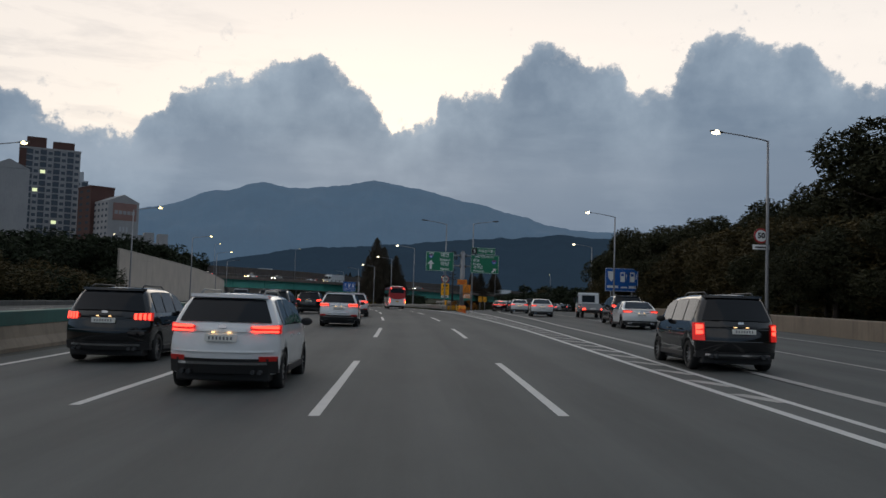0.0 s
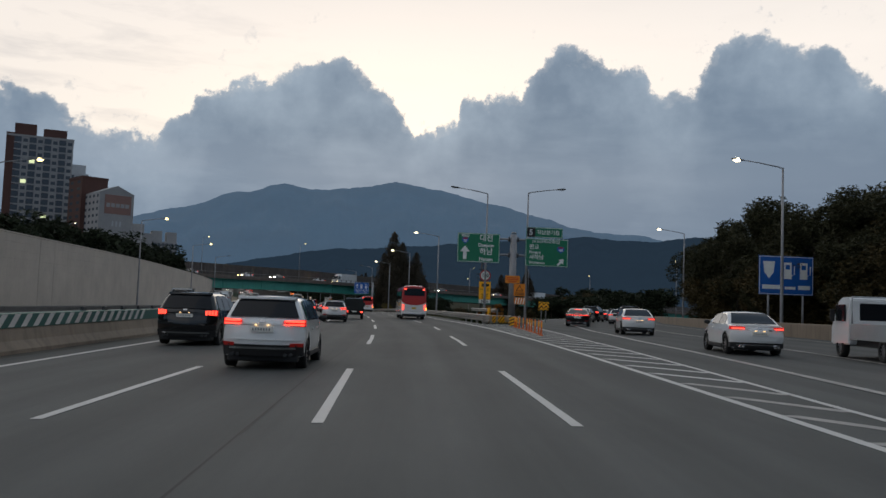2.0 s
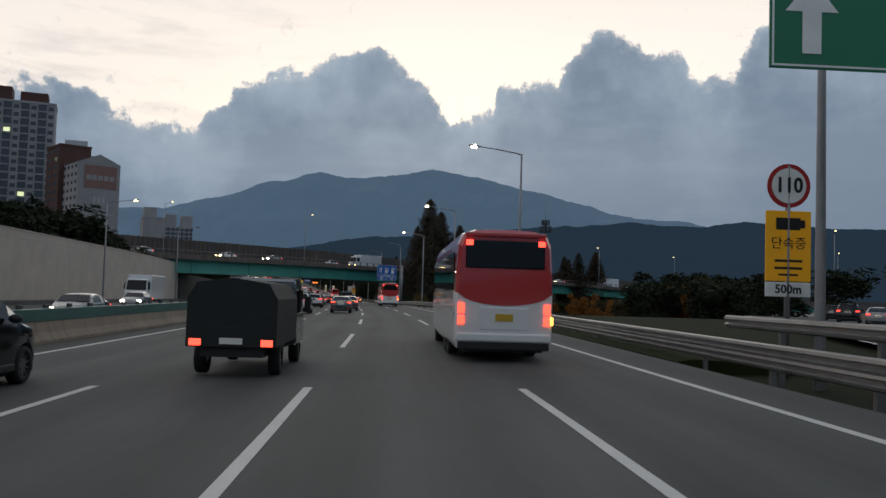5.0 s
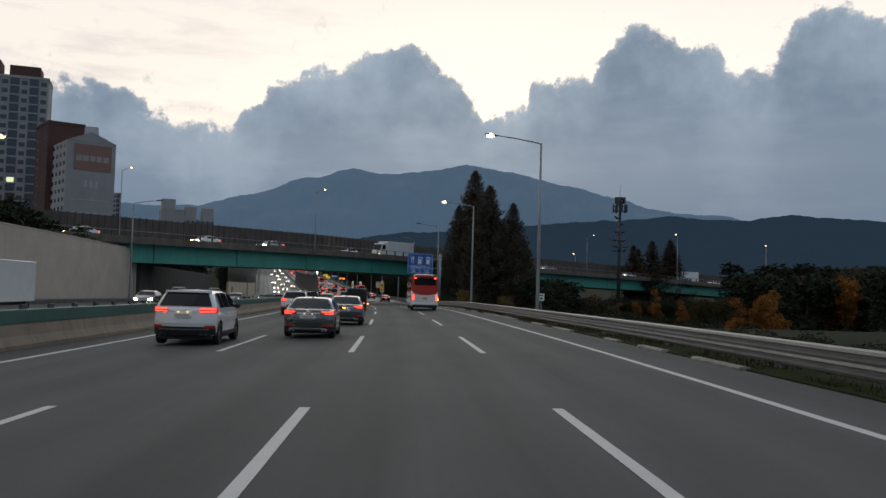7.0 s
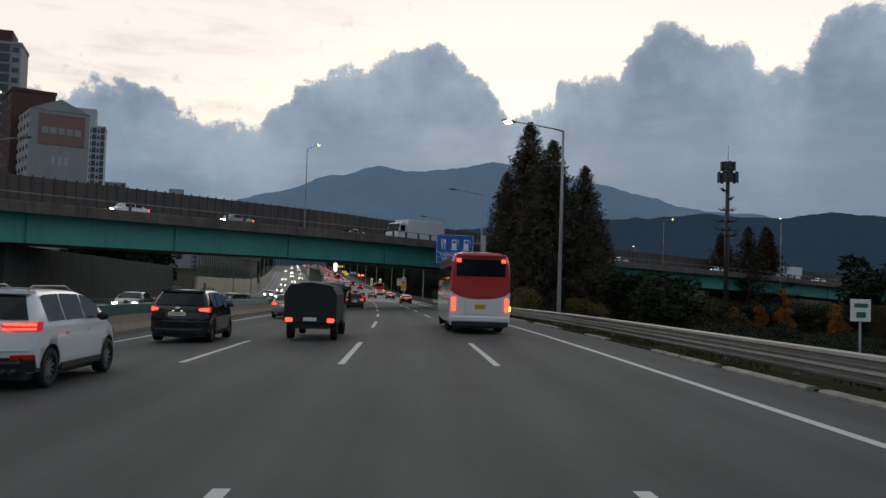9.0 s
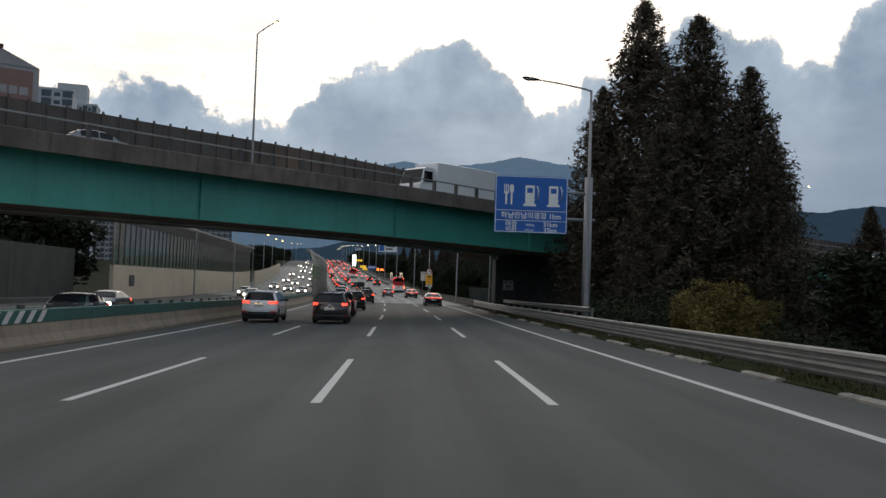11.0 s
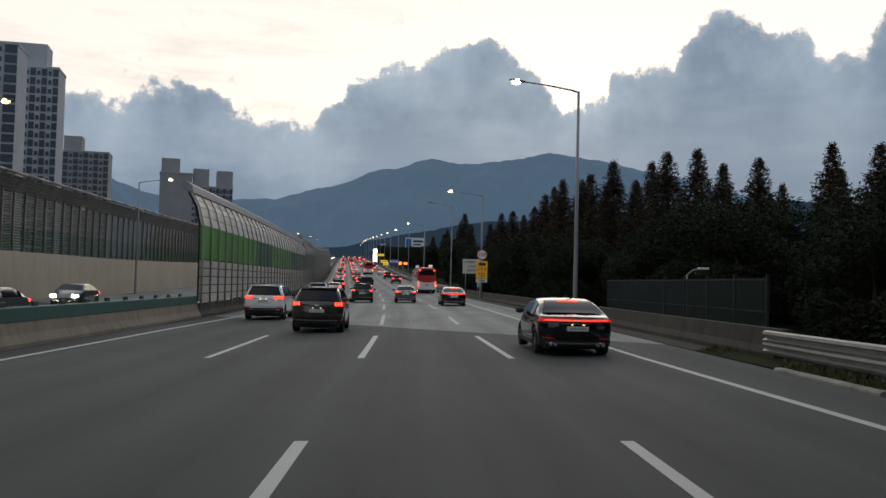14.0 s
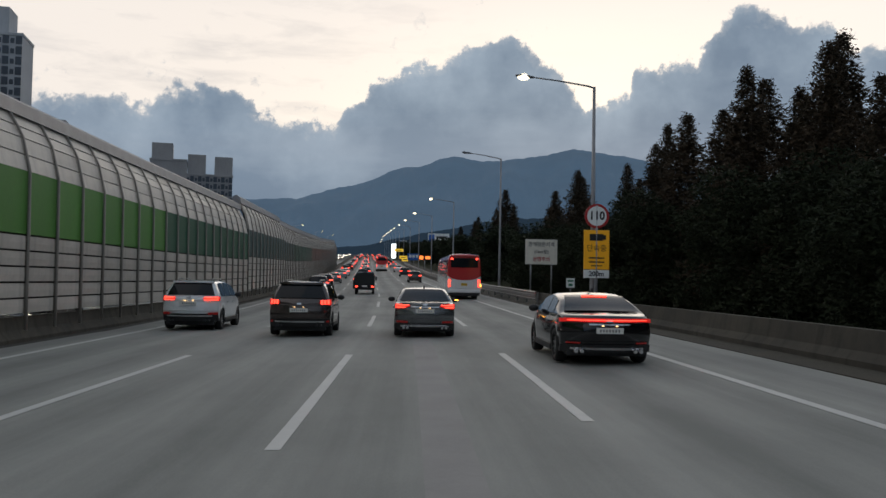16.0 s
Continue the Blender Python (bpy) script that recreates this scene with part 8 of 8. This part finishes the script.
white_car = vehicle("sedan", "white car with glowing head lamps on the bridge", 4.6, 1.82, 1.47, sedan_prof(4.6, 1.47, 0.98), 0.98, P_WHITE, [(0.50, 0.88, 0.80, 0.94)], wheelbase=(1.0, 3.7), rear_glass=(0.66, 1.50), front_glass=(2.85, 3.45),
                    side_glass=((1.2, 1.9), (1.98, 2.95)), trim_z=0.4, plate=(0, 0.72), head=HEAD_WARM, group="bridge traffic", far=True)


def on_bridge(ob, u, off, copy=True, flip=True):
    p, a = bridge(u, off, 2.86)
    m = Matrix.Translation(p) @ pose(0, 0, 0, 0, 0, a + (180 if flip else 0))
    if copy:
        return copy_thing(ob, m)
    ob.matrix_basis = m
    return ob


def coach():
    t = thing("coach", at_road(424.0, 4.75, 0.012), "red and white coach with lit tail lamps", "bus", "traffic")
    L, w, H = 11.5, 1.25, 3.35
    bm = bmesh.new()
    ys = [(0, 0.93, 0.97), (0.12, 0.985, 0.99), (0.5, 1, 1), (L - 0.8, 1, 1), (L - 0.2, 0.98, 0.98), (L, 0.93, 0.95)]
    rings = []
    for y, ws, hs in ys:
        q = [(0.95, 0.34), (1.0, 0.5), (1.0, 1.74), (0.985, 2.3), (0.95, 2.95), (0.86, 3.22), (0.6, 3.33), (0.25, 3.35)]
        pts = [(w * x * ws, z * hs) for x, z in q]
        pts = pts + [(-x, z) for x, z in pts[::-1]]
        rings.append([bm.verts.new((x, y, z)) for x, z in pts])
    for a, b in zip(rings, rings[1:]):
        for j in range(16):
            f = bm.faces.new((a[j], a[(j + 1) % 16], b[(j + 1) % 16], b[j]))
            f.material_index = 0 if j in (2, 3, 4, 5, 6, 7, 8, 9, 10, 11, 12) else 1
    for r, rev in ((rings[0], True), (rings[-1], False)):
        for j in range(7):
            k = 14 - j
            vs = (r[j], r[j + 1], r[k], r[k + 1])
            f = bm.faces.new(vs)
            f.material_index = 1 if j < 2 else 0
    bmesh.ops.recalc_face_normals(bm, faces=bm.faces)
    part("body", bm, [P_RED, P_WHITE], t)
    c = bmesh.new()
    ring = [c.verts.new((w * 0.93 * math.cos(a), -0.012, 1.75 + 0.34 * math.sin(a))) for a in (math.pi + math.pi * i / 12 for i in range(13))]
    c.faces.new(ring)
    part("red_sweep", c, P_RED, t, "red painted sweep on the tail")
    part("rear_window", boxed(-1.0, 1.0, -0.035, 0.05, 2.34, 3.04, 0.03), CAR_GLASS, t, "dark rear window")
    part("engine_lid", boxed(-0.62, 0.62, -0.02, 0.05, 0.80, 1.36, 0.02), P_WHITE, t)
    part("roof_lip", boxed(-1.02, 1.02, -0.07, 0.3, 3.12, 3.24, 0.04), P_RED, t)
    for sgn in (1, -1):
        for z0, z1 in ((0.92, 1.14), (1.20, 1.46)):
            part("tail_lamp", boxed(min(sgn * 1.0, sgn * 1.17), max(sgn * 1.0, sgn * 1.17), -0.04, 0.1, z0, z1, 0.02), TAIL_HOT, t, "glowing red tail lamp")
        part("upper_lamp", boxed(min(sgn * 0.82, sgn * 1.0), max(sgn * 0.82, sgn * 1.0), -0.05, 0.1, 2.90, 3.04, 0.02), TAIL_HOT, t, "small red upper lamp")
        part("side_window", boxed(min(sgn * 1.225, sgn * 1.255), max(sgn * 1.225, sgn * 1.255), 0.6, L - 1.0, 1.75, 2.75, 0.01), CAR_GLASS, t, "dark side windows")
        for y in (2.6, 3.7, 9.2):
            wh = thing("wheel", Matrix.Translation((sgn * 1.08, y, 0.5)), "", "")
            wh.parent = t
            share("tyre", BIG_TYRE, wh, Matrix.Identity(4))
            share("rim", BIG_RIM, wh, Matrix.Identity(4))
    part("bumper", boxed(-1.2, 1.2, -0.06, 0.25, 0.50, 0.72, 0.05), P_WHITE, t)
    part("lower_skirt", boxed(-1.15, 1.15, -0.02, 0.25, 0.30, 0.50, 0.03), TRIM, t)
    part("underbody", boxed(-1.0, 1.0, 0.1, L - 0.3, 0.25, 0.4), TRIM, t)
    part("number_plate", boxed(-0.22, 0.22, -0.04, 0.03, 1.02, 1.20), PLATE_Y, t)
    part("indicator", boxed(1.18, 1.24, -0.03, 0.1, 0.95, 1.15, 0.01), AMBER, t, "glowing amber indicator")
    return t


red_coach = coach()
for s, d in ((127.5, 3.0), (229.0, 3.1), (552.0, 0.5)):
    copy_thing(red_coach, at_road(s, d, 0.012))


def truck(name, label, cab, bed, kind, group="traffic", head=None, length=5.2, wide=0.87, high=2.0, box_h=2.2):
    """A small truck: flat cab ahead, a bed or box behind; its tail at the origin."""
    t = thing(name, Matrix.Identity(4), label, "truck", group)
    L, w, H = length, wide, high
    cy = L - 1.6
    bm = bmesh.new()
    q = [(cy, 0.45), (cy, H - 0.08), (cy + 0.15, H), (cy + 0.85, H), (cy + 1.1, H - 0.12), (cy + 1.45, H * 0.56), (cy + 1.6, H * 0.5), (cy + 1.6, 0.42)]
    r0 = [bm.verts.new((-w * (0.92 if z > H * 0.7 else 1.0), y, z)) for y, z in q]
    r1 = [bm.verts.new((w * (0.92 if z > H * 0.7 else 1.0), y, z)) for y, z in q]
    for j in range(8):
        bm.faces.new((r0[j], r0[(j + 1) % 8], r1[(j + 1) % 8], r1[j]))
    bm.faces.new(r0)
    bm.faces.new(r1[::-1])
    bmesh.ops.recalc_face_normals(bm, faces=bm.faces)
    bmesh.ops.bevel(bm, geom=bm.edges[:], offset=0.04, segments=2, affect="EDGES")
    part("cab", bm, cab, t)
    part("cab_rear_window", boxed(-w * 0.6, w * 0.6, cy - 0.02, cy + 0.05, H * 0.62, H * 0.9, 0.02), CAR_GLASS, t)
    g = bmesh.new()
    g.faces.new([g.verts.new(v) for v in ((-w * 0.84, cy + 1.14, H - 0.15), (w * 0.84, cy + 1.14, H - 0.15), (w * 0.9, cy + 1.475, H * 0.57), (-w * 0.9, cy + 1.475, H * 0.57))])
    part("windscreen", g, CAR_GLASS, t)
    for sgn in (1, -1):
        part("side_window", boxed(min(sgn * w * 0.955, sgn * w * 1.01), max(sgn * w * 0.955, sgn * w * 1.01), cy + 0.35, cy + 1.15, H * 0.6, H * 0.88, 0.01), CAR_GLASS, t)
        for y in (1.0, L - 0.75):
            wh = thing("wheel", Matrix.Translation((sgn * (w - 0.13), y, 0.34)), "", "")
            wh.parent = t
            share("tyre", TYRE, wh, Matrix.Identity(4))
            share("rim", RIMM, wh, Matrix.Identity(4))
        part("tail_lamp", boxed(min(sgn * (w - 0.3), sgn * (w - 0.06)), max(sgn * (w - 0.3), sgn * (w - 0.06)), -0.04, 0.05, 0.62, 0.76, 0.02), TAIL_HOT, t, "glowing red tail lamp")
        if head:
            part("head_lamp", boxed(min(sgn * (w - 0.4), sgn * (w - 0.1)), max(sgn * (w - 0.4), sgn * (w - 0.1)), L - 0.05, L + 0.03, 0.62, 0.84, 0.03), head, t, "glowing head lamp")
        part("door_mirror", boxed(min(sgn * (w + 0.05), sgn * (w + 0.2)), max(sgn * (w + 0.05), sgn * (w + 0.2)), L - 0.5, L - 0.42, H * 0.6, H * 0.8, 0.02), TRIM, t)
    part("chassis", boxed(-w * 0.7, w * 0.7, 0.1, L - 0.3, 0.40, 0.62), TRIM, t)
    if kind == "box":
        part("cargo_box", boxed(-w * 1.06, w * 1.06, 0.0, cy - 0.1, 0.62, 0.62 + box_h, 0.04), bed, t)
    elif kind == "canvas":
        c = bmesh.new()
        q = [(w, 0.62), (w, 1.55), (w * 0.8, 1.85), (0, 1.95), (-w * 0.8, 1.85), (-w, 1.55), (-w, 0.62)]
        r0 = [c.verts.new((x, 0.0, z)) for x, z in q]
        r1 = [c.verts.new((x, cy - 0.1, z)) for x, z in q]
        for j in range(7):
            c.faces.new((r0[j], r0[(j + 1) % 7], r1[(j + 1) % 7], r1[j]))
        c.faces.new(r0)
        c.faces.new(r1[::-1])
        bmesh.ops.recalc_face_normals(c, faces=c.faces)
        part("canvas_cover", c, bed, t, "dark canvas cover")
        part("tailgate", boxed(-w, w, -0.03, 0.03, 0.6, 1.0, 0.01), bed, t)
    else:
        part("bed_floor", boxed(-w, w, 0.0, cy - 0.1, 0.62, 0.70), bed, t)
        for x0, x1, y0, y1 in ((-w, -w + 0.05, 0.05, cy - 0.15), (w - 0.05, w, 0.05, cy - 0.15), (-w, w, 0.0, 0.05), (-w, w, cy - 0.15, cy - 0.1)):
            part("bed_side", boxed(x0, x1, y0, y1, 0.70, 1.12), bed, t)
        part("rack", tubed([(-w + 0.05, cy - 0.15, 1.1), (-w + 0.05, cy - 0.15, H), (w - 0.05, cy - 0.15, H), (w - 0.05, cy - 0.15, 1.1)], 0.03, 6), bed, t)
    pl = part("number_plate", boxed(-0.22, 0.22, -0.05, 0.0, 0.66, 0.78), PLATE, t)
    return t


CANVAS = mat("dark_canvas", (0.016, 0.020, 0.020), 0.8, vary=0.3, scale=2, bump=0.2)
P_TRED = paint("red_trailer_paint", (0.30, 0.022, 0.020), 0.4)
canvas_truck = put(truck("truck", "small dark truck with a canvas cover and red tail lamps", P_DARK, CANVAS, "canvas"), 223.0, -3.1)
copy_thing(canvas_truck, at_road(123.0, -2.9, 0.012))
copy_thing(canvas_truck, at_road(437.0, -2.7, 0.012))
put(truck("truck", "small white flatbed truck with an empty grey bed", P_WHITE, P_SILVER, "bed"), 65.5, 14.7, -7)
put(truck("truck", "dark truck with glowing head lamps on the opposite carriageway", P_DARK, P_DARK, "bed", "oncoming traffic", HEAD_WARM, 6.4, 1.05, 2.5), 133.0, -19.5, 180)
put(truck("truck", "white box truck with glowing head lamps on the opposite carriageway", P_WHITE, P_WHITE, "box", "oncoming traffic", HEAD_WARM, 8.2, 1.15, 2.8, 2.6), 208.0, -25.0, 180)
wt = truck("truck", "white box truck on the bridge", P_WHITE, P_WHITE, "box", "bridge traffic", HEAD_WARM, 8.5, 1.15, 2.7, 2.5)
on_bridge(wt, 246, 2.6, False)
rt = truck("truck", "red container truck with a white cab on the bridge", P_WHITE, P_TRED, "box", "bridge traffic", HEAD_WARM, 13.5, 1.2, 3.0, 2.7)
on_bridge(rt, 150, 5.5, False)
on_bridge(white_car, 183, 2.4, False)
for u, off in ((203, 2.4), (216, 2.6), (166, 2.3), (236, 5.6), (291, 2.6), (320, 2.6), (334, 5.4), (353, 2.4), (130, 2.4), (372, 2.6)):
    on_bridge(white_car if (u % 3) else oncoming, u, off)
on_bridge(wt, 344, 2.8)

# cars on the exit road
for ob, s, d, a in ((black_gt, 107.5, 14.4, -16), (dark_suv, 106.5, 18.3, -14), (dark_sedan, 116.5, 16.6, -20), (silver_sedan, 127, 19.8, -24), (black_suv, 136, 23.2, -26), (dark_sedan, 147, 27.6, -30), (white_sedan, 121, 21.8, -22), (bronze_suv, 157, 32.5, -32),
                    (silver_sedan, 169, 37.8, -33), (black_suv, 180, 42.0, -34), (dark_suv, 192, 47.5, -35)):
    copy_thing(ob, at_road(s, d, 0.0, a))
# the queue far ahead
def far_car(label, body, tall, group="traffic", head=None):
    L, H, belt = (4.6, 1.66, 1.06) if tall else (4.7, 1.45, 0.98)
    return vehicle("suv" if tall else "sedan", label, L, 1.84, H, suv_prof(L, H, belt) if tall else sedan_prof(L, H, belt), belt, body, [(0.50, 0.89, belt - 0.14, belt + 0.02)], wheelbase=(0.96, 3.66),
                   rear_glass=(0.09, 0.44) if tall else (0.80, 1.48), front_glass=(3.05, 3.6) if tall else (2.85, 3.45), side_glass=((0.8, 3.2),) if tall else ((1.2, 2.95),), plate=(0, belt - 0.2), group=group, head=head, far=True)


def queue_up(protos, places):
    """Stands cars at (s, d, turn), each kind's first car itself and then its copies."""
    used = set()
    for k, (s, d, a) in places:
        m = at_road(s, d, 0.012, a)
        if k in used:
            copy_thing(protos[k], m)
        else:
            used.add(k)
            protos[k].matrix_basis = m


qrng = random.Random(9)
queue = [far_car("silver sedan with red tail lamps in the far queue", P_SILVER, False), far_car("black SUV with red tail lamps in the far queue", P_BLACK, True), far_car("dark grey sedan with red tail lamps in the far queue", P_DARK, False),
         far_car("white sedan with red tail lamps in the far queue", P_WHITE, False), far_car("bronze SUV with red tail lamps in the far queue", P_BROWN, True)]
places = []
for d, s0 in ((-7.0, 418.0), (-3.2, 455.0), (0.5, 578.0), (4.0, 480.0)):
    s = s0
    while s < 1020:
        places.append((qrng.randrange(5), (s, d + qrng.uniform(-0.3, 0.3), 0)))
        s += qrng.uniform(15, 31) if d < 0 else qrng.uniform(26, 60)
queue_up(queue, places)
# the opposite carriageway
far_on = [far_car("dark car with glowing head lamps far along the opposite carriageway", P_DARK, False, "oncoming traffic", HEAD)]
queue_up(far_on, [(0, (s, d, 180)) for s, d in ((398, -14.2), (415, -17.6), (433, -21.4), (455, -14.0), (470, -18.0), (492, -21.0), (512, -14.0), (530, -17.6), (555, -21.2), (580, -14.3), (602, -18), (640, -14), (660, -18), (690, -21), (720, -14), (760, -18), (800, -14), (840, -18), (880, -14))])
for s, d in ((152, -15.0), (184, -20.5), (232, -22.0), (272, -15.2), (284, -14.9), (299, -18.4), (330, -14.0), (352, -17.4), (372, -21.0)):
    copy_thing(oncoming, at_road(s, d, 0.012, 180))


# ---- cell mast ----
def cell_mast():
    p = rd(311.9, 47.7)
    t = thing("cell_mast", Matrix.Translation((p.x, p.y, -3.0)), "dark cell tower mast disguised with stub branches and an antenna cage", "cell tower")
    part("mast", tubed([(0, 0, 0), (0, 0, 12), (0, 0, 24.2)], [0.42, 0.34, 0.26], 10), DARK_STEEL, t)
    part("spike", tubed([(0, 0, 24.2), (0, 0, 27.0)], [0.05, 0.02], 6), DARK_STEEL, t)
    for z, r, h_ in ((22.4, 1.35, 1.5), (24.0, 0.95, 1.2)):
        for k in range(9):
            a = 2 * math.pi * k / 9
            ob = part("antenna_panel", boxed(-0.22, 0.22, -0.08, 0.08, -h_ / 2, h_ / 2, 0.02), DARK_STEEL, t)
            ob.matrix_basis = pose(r * math.cos(a), r * math.sin(a), z, 0, 0, math.degrees(a) + 90)
        b = bmesh.new()
        for zz in (z - 0.5, z + 0.5):
            pts = [(r * 0.92 * math.cos(q), r * 0.92 * math.sin(q), zz) for q in (2 * math.pi * i / 16 for i in range(17))]
            tube(b, pts, 0.05, 5, False)
            tube(b, [(-r, 0, zz), (r, 0, zz)], 0.04, 5)
            tube(b, [(0, -r, zz), (0, r, zz)], 0.04, 5)
        part("antenna_ring", b, DARK_STEEL, t)
    rng = random.Random(3)
    for z, l in ((20.6, 1.2), (19.4, 0.9), (17.8, 1.3), (16.2, 2.0), (15.0, 2.3), (14.2, 1.7)):
        for k in range(5):
            a = rng.uniform(0, 6.28)
            part("stub_branch", tubed([(0, 0, z), (l * 0.6 * math.cos(a), l * 0.6 * math.sin(a), z - 0.1), (l * math.cos(a), l * math.sin(a), z + 0.3)], [0.07, 0.12, 0.03], 6), DARK_STEEL, t)


cell_mast()
